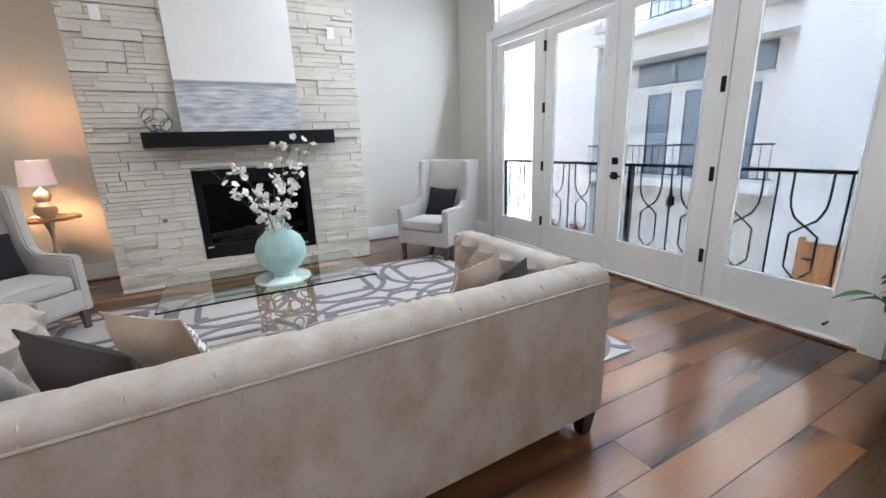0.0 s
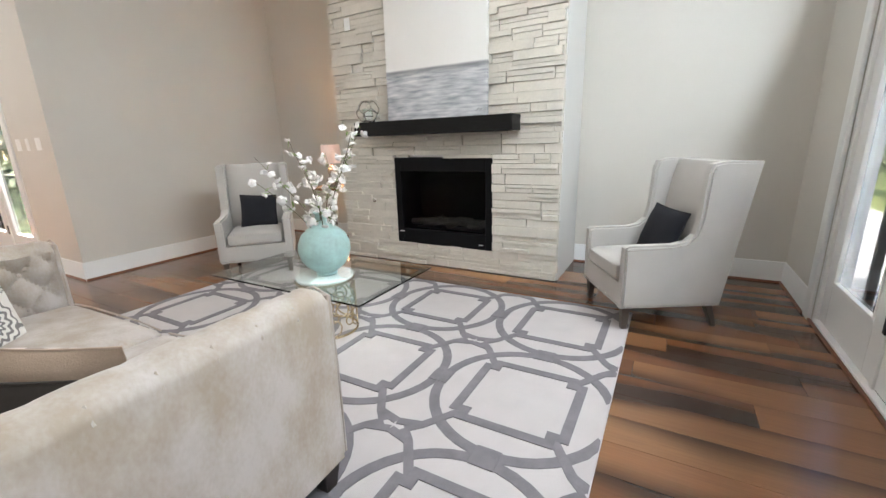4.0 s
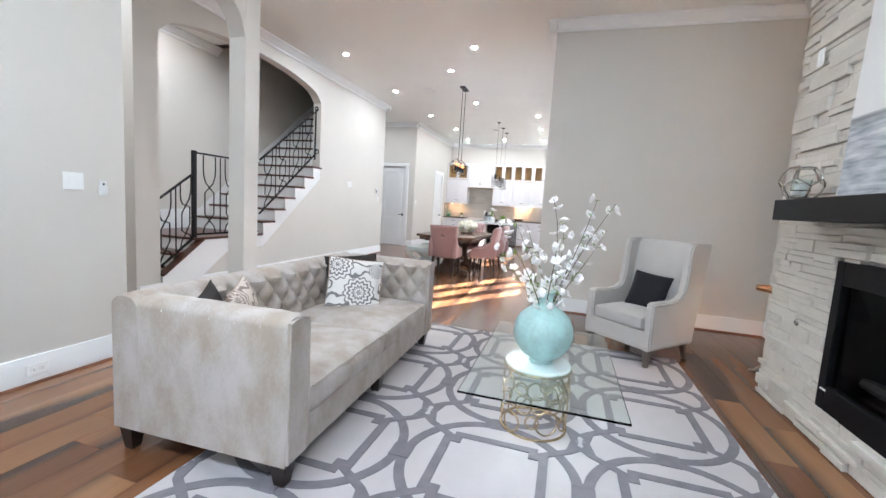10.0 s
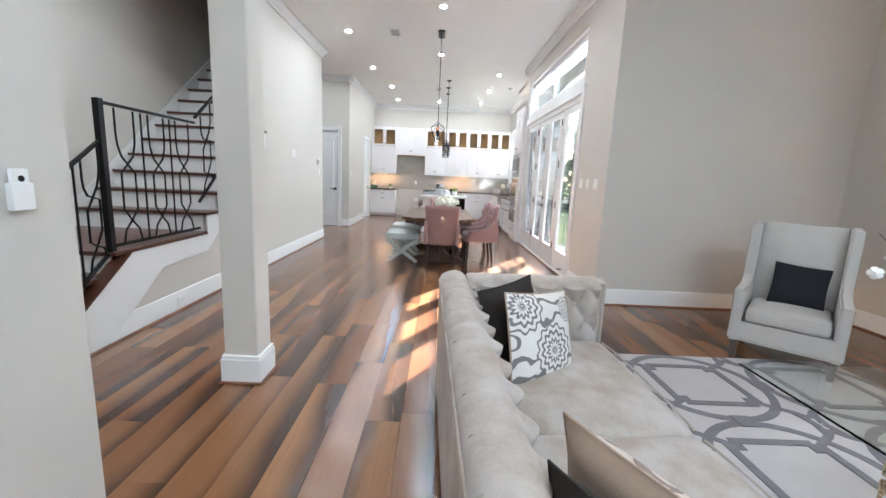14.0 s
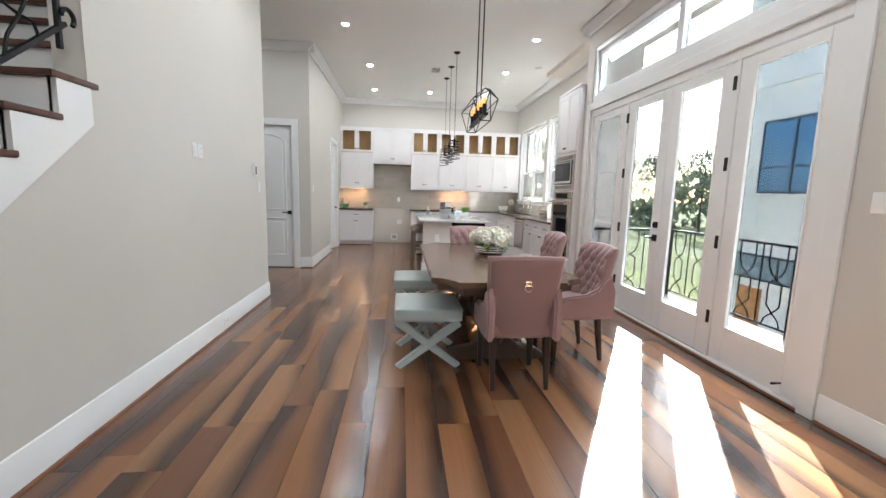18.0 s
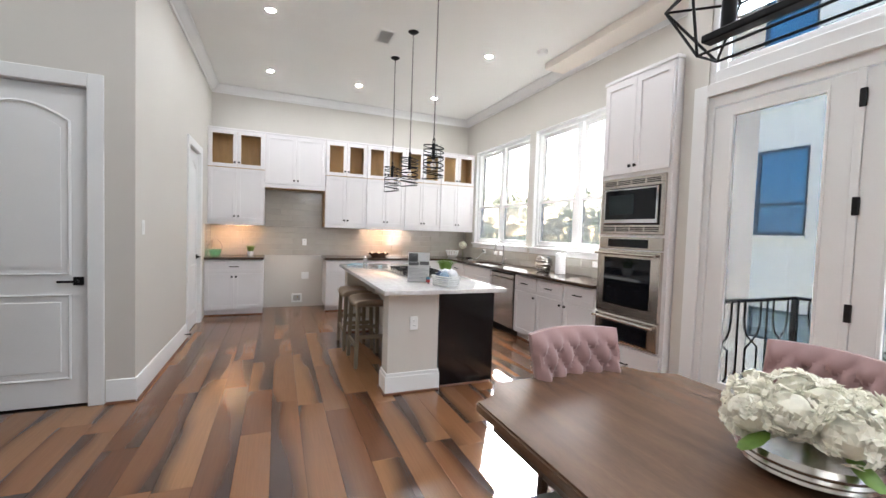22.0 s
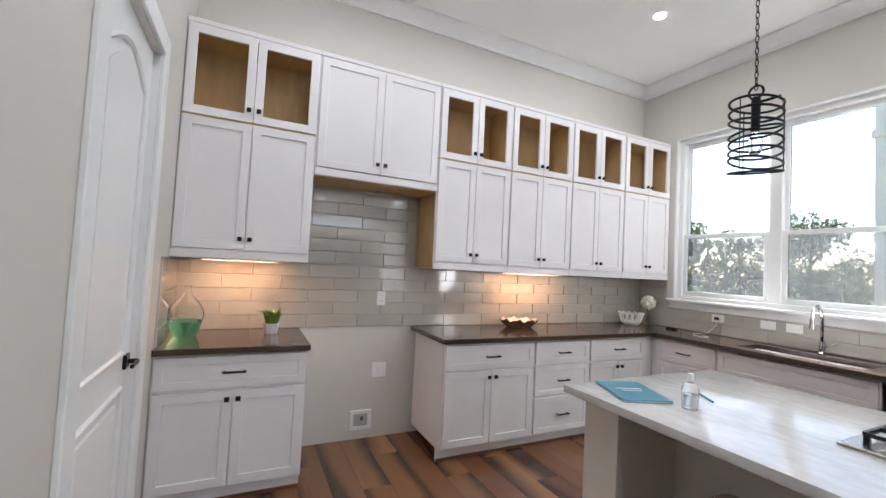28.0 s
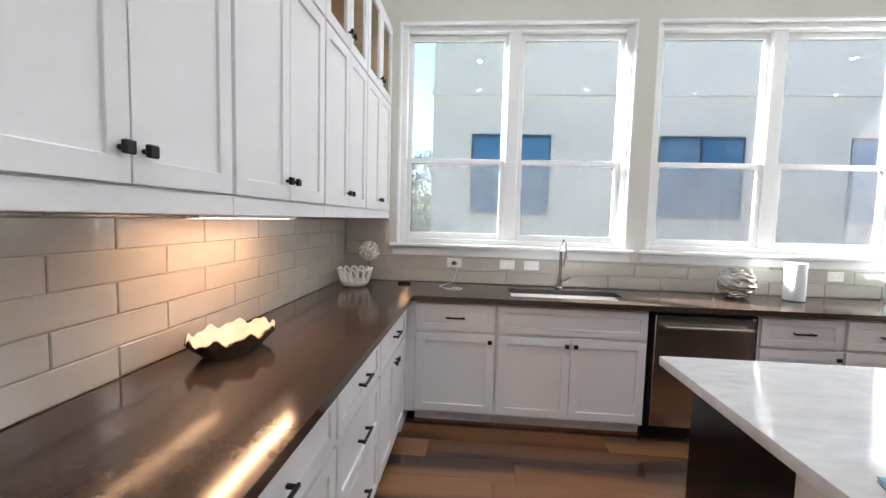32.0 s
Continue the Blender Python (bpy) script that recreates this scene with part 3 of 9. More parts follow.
def plate(name, at, w, h, kind, label):
    """Local x along the wall, y out of the wall (negative into the room), z up, centred."""
    u = thing(name, label, "switch plate" if kind == "switch" else "outlet", at)
    part("cover_plate", box(-w / 2, w / 2, -0.007, -0.001, -h / 2, h / 2, bevel=0.003), PLATE, u)
    n = max(1, round(w / 0.055) - (1 if w > 0.06 else 0))
    for k in range(n):
        x = (k - (n - 1) / 2) * 0.046
        if kind == "switch":
            part("rocker", box(x - 0.016, x + 0.016, -0.011, -0.006, -0.033, 0.033, bevel=0.002), PLATE, u)
        else:
            part("socket", boxes((x - 0.016, x + 0.016, -0.009, -0.006, 0.008, 0.036), (x - 0.016, x + 0.016, -0.009, -0.006, -0.036, -0.008), bevel=0.003), PLATE, u)
            for a in (-0.006, 0.006):
                for zz in (0.018, -0.026):
                    part("slot", box(x + a - 0.0012, x + a + 0.0012, -0.0095, -0.0085, zz, zz + 0.01), BLACK, u)
    return u


plate("light_switch", pose(1.37, Y_S, 1.33, 0, 0, 180), 0.125, 0.118, "switch", "white three-gang switch plate on the wall")
u = thing("remote_holder", "small white remote in a wall holder", "remote", pose(1.19, Y_S, 1.29, 0, 0, 180))
part("holder", box(-0.028, 0.028, -0.022, -0.001, -0.05, 0.02, bevel=0.006, seg=2), PLATE, u)
part("remote", box(-0.022, 0.022, -0.018, -0.006, -0.03, 0.055, bevel=0.006, seg=2), PLATE, u)
part("button", cyl((0, -0.017, 0.03), (0, -0.0195, 0.03), 0.008), BLACK, u)
plate("light_switch", pose(-4.69, Y_ST, 1.66, 0, 0, 180), 0.072, 0.118, "switch", "white keypad switch plate on the stair wall")
plate("wall_jack", pose(-4.78, Y_ST, 1.66, 0, 0, 180), 0.072, 0.118, "outlet", "white outlet plate beside the keypad")
plate("light_switch", pose(-6.165, Y_ST, 1.378, 0, 0, 180), 0.075, 0.12, "switch", "white single switch plate on the stair wall")
u = thing("thermostat", "white wall thermostat with a dark green display", "thermostat", pose(-6.025, Y_ST, 1.568, 0, 0, 180))
part("housing", box(-0.045, 0.045, -0.028, -0.001, -0.065, 0.065, bevel=0.006, seg=2), PLATE, u)
part("display", box(-0.028, 0.012, -0.030, -0.027, -0.045, 0.045), material("dark_display", (0.05, 0.09, 0.08), 0.2), u, "dark green display")
for x, w, g in ((-3.11, 0.12, "white two-gang switch plate beside the glazed doors"), (-2.874, 0.075, "white single switch plate beside the glazed doors"), (-2.604, 0.12, "white two-gang switch plate near the corner")):
    plate("light_switch", pose(x, Y_D, 1.38), w, 0.12, "switch", g)
plate("light_switch", pose(-8.60, Y_KL, 1.39, 0, 0, 180), 0.075, 0.12, "switch", "white switch plate on the kitchen side wall")
for at in (pose(-5.1, Y_ST + 0.018, 0.10, 0, 90, 180), pose(1.62, Y_S + 0.018, 0.10, 0, 90, 180), pose(X_RET + 0.018, 4.35, 0.10, 0, 90, -90), pose(-1.55, Y_ST + 0.018, 0.10, 0, 90, 180)):
    plate("wall_outlet", at, 0.075, 0.12, "outlet", "white outlet set in the baseboard")
for x in (-0.17, 1.80):
    plate("cover_plate_blank", pose(x, 5.18, 2.48), 0.075, 0.12, "switch", "white cover plate on the stone fireplace")
# door stops
for at in (pose(-10.2, Y_KL + 0.016, 0.09), pose(-3.52, Y_D - 0.02, 0.14, 0, 0, 180), pose(3.835, 1.42, 0.14, 0, 0, 90)):
    solo("door_stop", cyl((0, 0, 0), (0, 0.07, 0), 0.006, 0.009), BLACK, "thin metal door stop on the trim", "door stop", at)

# ---- ceiling: downlights, vents ----
LAMP = glow("downlight_lens", (1.0, 0.98, 0.96), 70.0)
can = thing("recessed_light", "small round white lit ceiling light; hall and recess ones added", "ceiling light", pose(-2.99, -0.16, CEIL), "recessed ceiling lights")
part("trim_ring", lathe([(0.040, -0.001), (0.062, -0.001), (0.064, -0.005), (0.056, -0.008), (0.040, -0.005)], 24), TRIM, can)
part("lens", lathe([(0.0, -0.004), (0.041, -0.004)], 24), LAMP, can, "glowing round lens")
# the last five, in hall and recess, are unseen, added to brighten them
for x, y in ((-5.17, -0.20), (-7.48, -0.16), (-9.37, 0.05), (-11.22, 0.02), (-3.97, 1.40), (-6.24, 1.384), (-11.22, 1.33), (-2.98, 2.05), (-7.59, 2.71), (-9.34, 2.68), (-11.24, 2.645), (-0.2, 2.0), (1.9, 2.0), (1.9, 4.2), (1.3, -1.2), (2.7, -1.2), (0.3, -1.75), (-1.3, -1.65), (-7.4, -2.1)):
    copy_thing(can, pose(x, y, CEIL))
VENT = material("white_metal_vent", (0.78, 0.78, 0.76), 0.4, vary=0.03, bump=0)
vent = thing("ceiling_vent", "white slatted ceiling vent", "vent", pose(-5.126, 0.597, CEIL), "ceiling vents")
part("frame", boxes((-0.18, 0.18, -0.10, -0.075, -0.008, -0.001), (-0.18, 0.18, 0.075, 0.10, -0.008, -0.001), (-0.18, -0.15, -0.075, 0.075, -0.008, -0.001), (0.15, 0.18, -0.075, 0.075, -0.008, -0.001), bevel=0.002), VENT, vent)
part("backing", box(-0.15, 0.15, -0.075, 0.075, -0.0025, -0.001), SLAB, vent)
for k in range(7):
    y = -0.066 + k * 0.022
    part("slat", box(-0.15, 0.15, -0.007, 0.007, -0.001, 0.001, m=pose(0, y, -0.007, 35, 0, 0)), VENT, vent, smooth=None)
copy_thing(vent, pose(-9.42, 1.31, CEIL))
solo("smoke_detector", lathe([(0.0, -0.045), (0.05, -0.045), (0.065, -0.03), (0.068, -0.002), (0.0, -0.001)], 20), PLATE, "round white smoke detector on the ceiling", "smoke detector", pose(-8.9, 3.2, CEIL))

# ---- staircase ----
STEP = 0.175
st = tagged(thing("staircase", "staircase with dark stained treads and white risers", "staircase"), kind="structure")
y0, y1 = -2.33, Y_ST - 0.003


def tread(x_front, x_back, z):
    part("tread", box(x_back, x_front + 0.03, y0, y1 + 0.03, z - 0.032, z, bevel=0.008, seg=2), TREAD, st, "dark stained wood tread")


x = 0.06
for k in range(3):
    part("riser", box(x - 0.02, x, y0, y1 - 0.05, k * STEP, (k + 1) * STEP - 0.033), TRIM, st)
    part("tread", box(x - 0.30, x + 0.03, y0, y1 - 0.16 if x > -0.3 else y1 - 0.02, (k + 1) * STEP - 0.032, (k + 1) * STEP, bevel=0.008, seg=2), TREAD, st, "dark stained wood tread")
    x -= 0.30
part("riser", box(x - 0.02, x, y0, y1 - 0.05, 3 * STEP, 4 * STEP - 0.033), TRIM, st)
part("landing", box(-2.10, x + 0.03, y0, y1 + 0.02, 4 * STEP - 0.032, 4 * STEP, bevel=0.006), TREAD, st, "dark stained wood landing")
x, z = -2.06, 4 * STEP
zs = []
for k in range(15):
    z += 0.2
    part("riser", box(x - 0.02, x, y0, y1 - 0.002, z - 0.2, z - 0.033), TRIM, st)
    deep = y1 + 0.03 if x > -3.55 else Y_ST - T - 0.002
    part("tread", box(x - 0.275, x + 0.03, y0, deep, z - 0.032, z, bevel=0.008, seg=2), TREAD, st, "dark stained wood tread")
    x -= 0.258
# string: white skirt on the open side, and the wall skirt
saw = [(-2.06, 0.666)]
for k in range(6):
    saw += [(-2.06 - 0.258 * k, 0.866 + 0.2 * k), (max(-3.575, -2.06 - 0.258 * (k + 1)), 0.866 + 0.2 * k)]
part("string", prism([(-0.362, 0.25), (-0.362, 0.10), (-0.60, 0.06), (-0.75, 0.06), (-1.33, 0.47), (-2.06, 0.50), (-3.575, 1.68)] + saw[::-1] + [(-0.94, 0.666), (-0.50, 0.36), (-0.362, 0.26)], "y", Y_ST - 0.02, Y_ST + 0.02), TRIM, st, "white painted stair string")
part("wall_skirt", prism([(0.1, 0.0), (-0.9, 0.70), (-2.06, 0.70), (-5.9, 3.68), (-5.9, 3.98), (-2.10, 1.02), (-0.86, 0.98), (0.1, 0.28)], "y", -2.335, -2.315), TRIM, st, "white painted wall skirt")
part("string_cap", prism([(-0.362, 0.26), (-0.50, 0.36), (-0.94, 0.666), (-0.94, 0.69), (-0.50, 0.385), (-0.362, 0.285)], "y", Y_ST - 0.06, Y_ST + 0.045), TREAD, st, "dark stained string cap")

rl = thing("stair_railing", "black iron stair railing with curved scroll bars", "railing")
YR = Y_ST - 0.03


def bar(pts, parent, r=0.008, name="baluster"):
    part(name, tube_bm(bmesh.new(), pts, r, n=6), IRON, parent)


def iron_panel(x0, x1, base, height, spacing, parent, y=YR, along="x", shift=None):
    """Plain bars and scroll bars between a bottom and a top rail; base(x) gives the foot's height."""
    n = max(2, round(abs(x1 - x0) / spacing))
    for k in range(n):
        c = x0 + (x1 - x0) * (k + 0.5) / n
        half = abs(x1 - x0) / n * 0.27

        def at(dx, f):
            px = c + dx
            return (px, y, base(px) + height * f) if along == "x" else (y, px, base(px) + height * f)
        for s in (-1, 1):
            h = s * half
            bar([at(h, 1.0), at(h, 0.82), at(h * 0.92, 0.74), at(h * 0.6, 0.655), at(0, 0.60), at(-h * 0.75, 0.53), at(-h * 0.75, 0.26), at(0, 0.17), at(h * 0.75, 0.10), at(h * 0.95, 0.03), at(h, 0.0)], parent)
        e = c + (x1 - x0) / n * 0.5
        if k < n - 1:
            cc = e
            bar([(cc, y, base(cc)) if along == "x" else (y, cc, base(cc)), (cc, y, base(cc) + height) if along == "x" else (y, cc, base(cc) + height)], parent)


def rail_bar(p, q, parent, name="handrail", w=0.022, h=0.016):
    p, q = Vector(p), Vector(q)
    bm = bmesh.new()
    d = (q - p)
    m = Matrix.Translation((p + q) / 2) @ d.to_track_quat("X", "Z").to_matrix().to_4x4()
    box_bm(bm, -d.length / 2, d.length / 2, -w / 2, w / 2, -h / 2, h / 2, bevel=0.003, m=m)
    part(name, bm, IRON, parent)


def newel(x, z0, z1, r=0.02):
    part("newel_post", box(x - r, x + r, YR - r, YR + r, z0, z1, bevel=0.003), IRON, rl)


newel(-0.84, 0.69, 1.825, 0.024)
rail_bar((-0.84, YR, 1.80), (-2.0, YR, 1.80), rl)
rail_bar((-0.87, YR, 0.74), (-2.0, YR, 0.74), rl, "bottom_rail")
iron_panel(-0.90, -1.98, lambda x: 0.74, 1.04, 0.36, rl)
low = lambda x: 0.72 + (x + 0.90) * -0.72
rail_bar((-0.28, YR, low(-0.28) + 0.86), (-0.87, YR, low(-0.87) + 0.86), rl)
rail_bar((-0.28, YR, low(-0.28) + 0.03), (-0.87, YR, low(-0.87) + 0.03), rl, "bottom_rail")
iron_panel(-0.30, -0.86, lambda x: low(x) + 0.03, 0.83, 0.28, rl)
up = lambda x: 1.02 + (-2.03 - x) * 0.775
rail_bar((-2.02, YR, up(-2.02) + 0.84), (-3.42, YR, up(-3.42) + 0.80), rl)
rail_bar((-2.02, YR, up(-2.02)), (-3.50, YR, up(-3.50)), rl, "bottom_rail")
iron_panel(-2.04, -3.42, up, 0.82, 0.345, rl)
newel(-3.46, up(-3.46) - 0.1, up(-3.46) + 0.84, 0.012)
part("scroll", tube_bm(bmesh.new(), [(-3.46 + 0.05 * math.cos(a) * (1 - a / 9), YR + 0.02, up(-3.46) + 0.83 + 0.05 * math.sin(a) * (1 - a / 9)) for a in [0.5 * i for i in range(12)]], 0.013, n=6), IRON, rl, "curled rail end")
part("scroll", tube_bm(bmesh.new(), [(-3.50 + 0.04 * math.cos(a), YR + 0.02, up(-3.50) + 0.03 + 0.04 * math.sin(a)) for a in [0.5 * i for i in range(9)]], 0.012, n=6), IRON, rl, "curled rail end")

# ---- living room: materials ----
VELVET = material("silver_beige_velvet", (0.425, 0.388, 0.36), 0.75, dark=(0.345, 0.285, 0.225), scale=7.0, grain=90, bump=0.2, sheen=0.16, bump_dist=0.002, stretch=(1, 1, 0.6), band=0.13, fine_part=0.2)
LINEN = material("grey_beige_linen", (0.46, 0.435, 0.405), 0.85, vary=0.07, scale=5, grain=420, bump=0.35, sheen=0.25, bump_dist=0.0012)
DARKLEG = material("espresso_wood_leg", (0.022, 0.014, 0.011), 0.3, vary=0.3, scale=8, stretch=(5, 5, 1))
GREYLEG = material("grey_brown_wood_leg", (0.10, 0.08, 0.065), 0.4, vary=0.3, scale=8, stretch=(5, 5, 1))
BLACKCLOTH = material("black_cushion_cloth", (0.010, 0.010, 0.014), 0.9, vary=0.3, scale=9, grain=300, bump=0.3, sheen=0.03)
BROWNCLOTH = material("dark_brown_velvet", (0.024, 0.018, 0.014), 0.85, vary=0.3, scale=9, bump=0.25, sheen=0.0)
TANCLOTH = material("tan_cushion_cloth", (0.36, 0.26, 0.19), 0.75, vary=0.15, scale=9, grain=200, bump=0.25, sheen=0.3)
NAIL = material("polished_nickel", (0.62, 0.60, 0.56), 0.2, metal=1.0, vary=0.05, bump=0)
BRASS = material("champagne_brass", (0.62, 0.49, 0.31), 0.25, metal=1.0, vary=0.12, scale=14, bump=0.03)
TGLASS = material("table_glass", (0.90, 0.97, 0.95), 0.0, vary=0.0, bump=0, trans=1.0, ior=1.45, rough_vary=0)
AQUA = material("frosted_aqua_glass", (0.46, 0.66, 0.63), 0.38, vary=0.22, scale=9, grain=40, bump=0.2, trans=0.25, ior=1.3, coat=0.3)
MARBLE = material("white_marble_disc", (0.72, 0.74, 0.72), 0.2, vary=0.12, scale=5)
RUGW = material("ivory_rug_pile", (0.48, 0.445, 0.435), 0.95, vary=0.07, scale=6, grain=260, bump=0.7, bump_dist=0.004)
RUGG = material("grey_rug_pile", (0.185, 0.17, 0.18), 0.95, vary=0.22, scale=14, grain=240, bump=0.7, bump_dist=0.004)
STONE = material("cream_ledger_stone", (0.63, 0.59, 0.52), 0.8, vary=0.10, scale=5, grain=45, bump=0.5, per_object=0.035, bump_dist=0.004)
MANTEL = material("black_mantel_wood", (0.008, 0.0078, 0.0075), 0.42, spec=0.25, vary=0.4, scale=10, stretch=(1, 6, 6), bump=0.2)
FIREBLACK = material("firebox_black_metal", (0.006, 0.006, 0.007), 0.5, vary=0.3, spec=0.15)
FIREGLASS = material("firebox_glass", (0.01, 0.012, 0.014), 0.04, vary=0, bump=0, spec=0.6)
LOGM = material("ceramic_logs", (0.06, 0.055, 0.05), 0.9, vary=0.5, scale=15, bump=0.6)
PETAL = material("white_petal", (0.82, 0.80, 0.78), 0.7, vary=0.06, scale=20, bump=0.1)
LEAFG = material("fresh_leaf", (0.16, 0.27, 0.05), 0.5, vary=0.25, scale=15)
TWIG = material("brown_green_twig", (0.11, 0.09, 0.045), 0.8, vary=0.3, scale=20)


def pinch(w, h, t, n=14, sag=0.0):
    """A cushion lying in x and z, thick along y, with pinched corners."""
    bm = bmesh.new()
    for side in (-1, 1):
        g = []
        for i in range(n + 1):
            row = []
            for j in range(n + 1):
                a, b = 2 * i / n - 1, 2 * j / n - 1
                ear = 1 + 0.06 * (a * b) ** 2
                bulge = (max(0.0, (1 - a ** 4) * (1 - b ** 4))) ** 0.55
                row.append(bm.verts.new((a * w / 2 * ear * (1 - 0.05 * (1 - a * a) * b * b), side * t / 2 * bulge, b * h / 2 * ear * (1 - 0.05 * (1 - b * b) * a * a) - sag * (1 - a * a) * (b > 0.6))))
            g.append(row)
        for i in range(n):
            for j in range(n):
                f = (g[i][j], g[i + 1][j], g[i + 1][j + 1], g[i][j + 1])
                bm.faces.new(f if side < 0 else f[::-1])
    bmesh.ops.remove_doubles(bm, verts=bm.verts, dist=0.0005)
    return bm


def tuft(u, v, pu, pv):
    """Relief of diamond tufting: 0 at a button, 1 on a pad."""
    p, q = u / pu + v / pv, u / pu - v / pv
    return (abs(math.sin(math.pi * p)) * abs(math.sin(math.pi * q))) ** 0.55


def tufted_slab(length, z0, z1, back, front, pu, pv, depth, round_r, step=0.022):
    """A padded panel along x from 0 to length, its plain face at y=back and its tufted face at y=front (front > back), with a rounded pleated top."""
    bm = bmesh.new()
    prof = []
    hgt = z1 - round_r
    n = max(4, int((hgt - z0) / step))
    for k in range(n + 1):
        prof.append((front, z0 + (hgt - z0) * k / n, (1, 0), "t"))
    m = (front + back) / 2
    rx = (front - back) / 2
    for k in range(1, 10):
        a = math.pi * k / 10
        prof.append((m + rx * math.cos(a), hgt + round_r * math.sin(a), (math.cos(a), math.sin(a)), "p"))
    for k in range(0, 4):
        prof.append((back, hgt - (hgt - z0) * k / 3, (-1, 0), "b"))
    nx = max(6, int(length / step))
    rows = []
    for i in range(nx + 1):
        u = length * i / nx
        row = []
        for y, z, (ny, nz), zone in prof:
            if zone == "t":
                d = depth * tuft(u, z - hgt + pv * 0.5, pu, pv)
            elif zone == "p":
                d = min(depth, 0.018) * (0.3 + 0.7 * abs(math.sin(math.pi * (u / pu + 0.5))) ** 0.2) * max(0.0, nz * 0.6 + ny * 0.4 + 0.1)
            else:
                d = 0.0
            edge = min(1.0, u / 0.03, (length - u) / 0.03)
            d *= max(0.0, edge)
            row.append(bm.verts.new((u, y + d * ny, z + d * nz)))
        rows.append(row)
    for a, b in zip(rows, rows[1:]):
        for k in range(len(prof)):
            j = (k + 1) % len(prof)
            bm.faces.new((a[k], a[j], b[j], b[k]))
    bm.faces.new(rows[0]), bm.faces.new(rows[-1][::-1])
    return bm


def button_mesh(r, mat):
    bm = bmesh.new()
    bmesh.ops.create_uvsphere(bm, u_segments=8, v_segments=5, radius=r)
    return mesh_of("button", bm, mat, 35)


def buttons(parent, me, length, z0, front, pu, pv, hgt, m=Matrix()):
    """Covered buttons at the tufting's low points, each a part."""
    for i in range(-40, 41):
        for j in range(-40, 41):
            u, v = pu * (i + j) / 2, pv * (i - j) / 2
            z = v + hgt - pv * 0.5
            if 0.04 < u < length - 0.04 and z0 + 0.04 < z < hgt:
                b = part("button", me, None, parent)
                b.matrix_basis = m @ Matrix.Translation((u, front + 0.004, z)) @ Matrix.Diagonal((1, 0.6, 1, 1))


def move_bm(bm, m):
    bmesh.ops.transform(bm, matrix=m, verts=bm.verts)
    return bm


def soft_box(x0, x1, y0, y1, z0, z1, r=0.03, crown=0.02, n=10):
    """A cushion-like block: rounded edges, a slightly domed top."""
    bm = box(x0, x1, y0, y1, z0, z1)
    bmesh.ops.subdivide_edges(bm, edges=bm.edges, cuts=n, use_grid_fill=True)
    cx, cy, cz = (x0 + x1) / 2, (y0 + y1) / 2, (z0 + z1) / 2
    for v in bm.verts:
        a, b, c = (v.co.x - cx) / (x1 - x0) * 2, (v.co.y - cy) / (y1 - y0) * 2, (v.co.z - cz) / (z1 - z0) * 2
        inner = Vector((max(x0 + r, min(x1 - r, v.co.x)), max(y0 + r, min(y1 - r, v.co.y)), max(z0 + r, min(z1 - r, v.co.z))))
        d = v.co - inner
        if d.length > r and d.length > 1e-6:
            v.co = inner + d.normalized() * r
        v.co.z += crown * (1 - a * a) * (1 - b * b) * (1 if c > 0 else 0)
        v.co.y += crown * 0.4 * (1 - a * a) * (1 - c * c) * (1 if b > 0 else -1) * abs(b)
    return bm


def tapered_leg(x, y, z1, w0, w1, mat, parent, splay=(0, 0), name="leg"):
    bm = bmesh.new()
    lo = [bm.verts.new((x + splay[0] + a * w1, y + splay[1] + b * w1, 0.0)) for a, b in ((-1, -1), (1, -1), (1, 1), (-1, 1))]
    hi = [bm.verts.new((x + a * w0, y + b * w0, z1)) for a, b in ((-1, -1), (1, -1), (1, 1), (-1, 1))]
    bm.faces.new(lo[::-1]), bm.faces.new(hi)
    for k in range(4):
        bm.faces.new((lo[k], lo[(k + 1) % 4], hi[(k + 1) % 4], hi[k]))
    bmesh.ops.bevel(bm, geom=list(bm.edges), offset=0.003, segments=1, affect="EDGES")
    return part(name, bm, mat, parent)


# ---- sofa ----
sofa = thing("sofa", "tufted silver-beige velvet tuxedo sofa on dark legs", "sofa", pose(-0.235, 1.487, 0, 0, 0, 1.8))
SL, SD, SH = 2.17, 0.98, 0.80
part("frame", box(0.02, SL - 0.02, 0.03, SD - 0.03, 0.13, 0.30, bevel=0.02, seg=2), VELVET, sofa)
part("front_rail", soft_box(0.01, SL - 0.01, SD - 0.07, SD, 0.125, 0.30, 0.015, 0.0, 4), VELVET, sofa)
part("backrest", tufted_slab(SL, 0.13, SH, 0.0, 0.155, 0.17, 0.20, 0.055, 0.05, 0.015), VELVET, sofa)
SOFA_BUTTON = button_mesh(0.014, VELVET)
buttons(sofa, SOFA_BUTTON, SL, 0.40, 0.155, 0.17, 0.20, SH - 0.05)
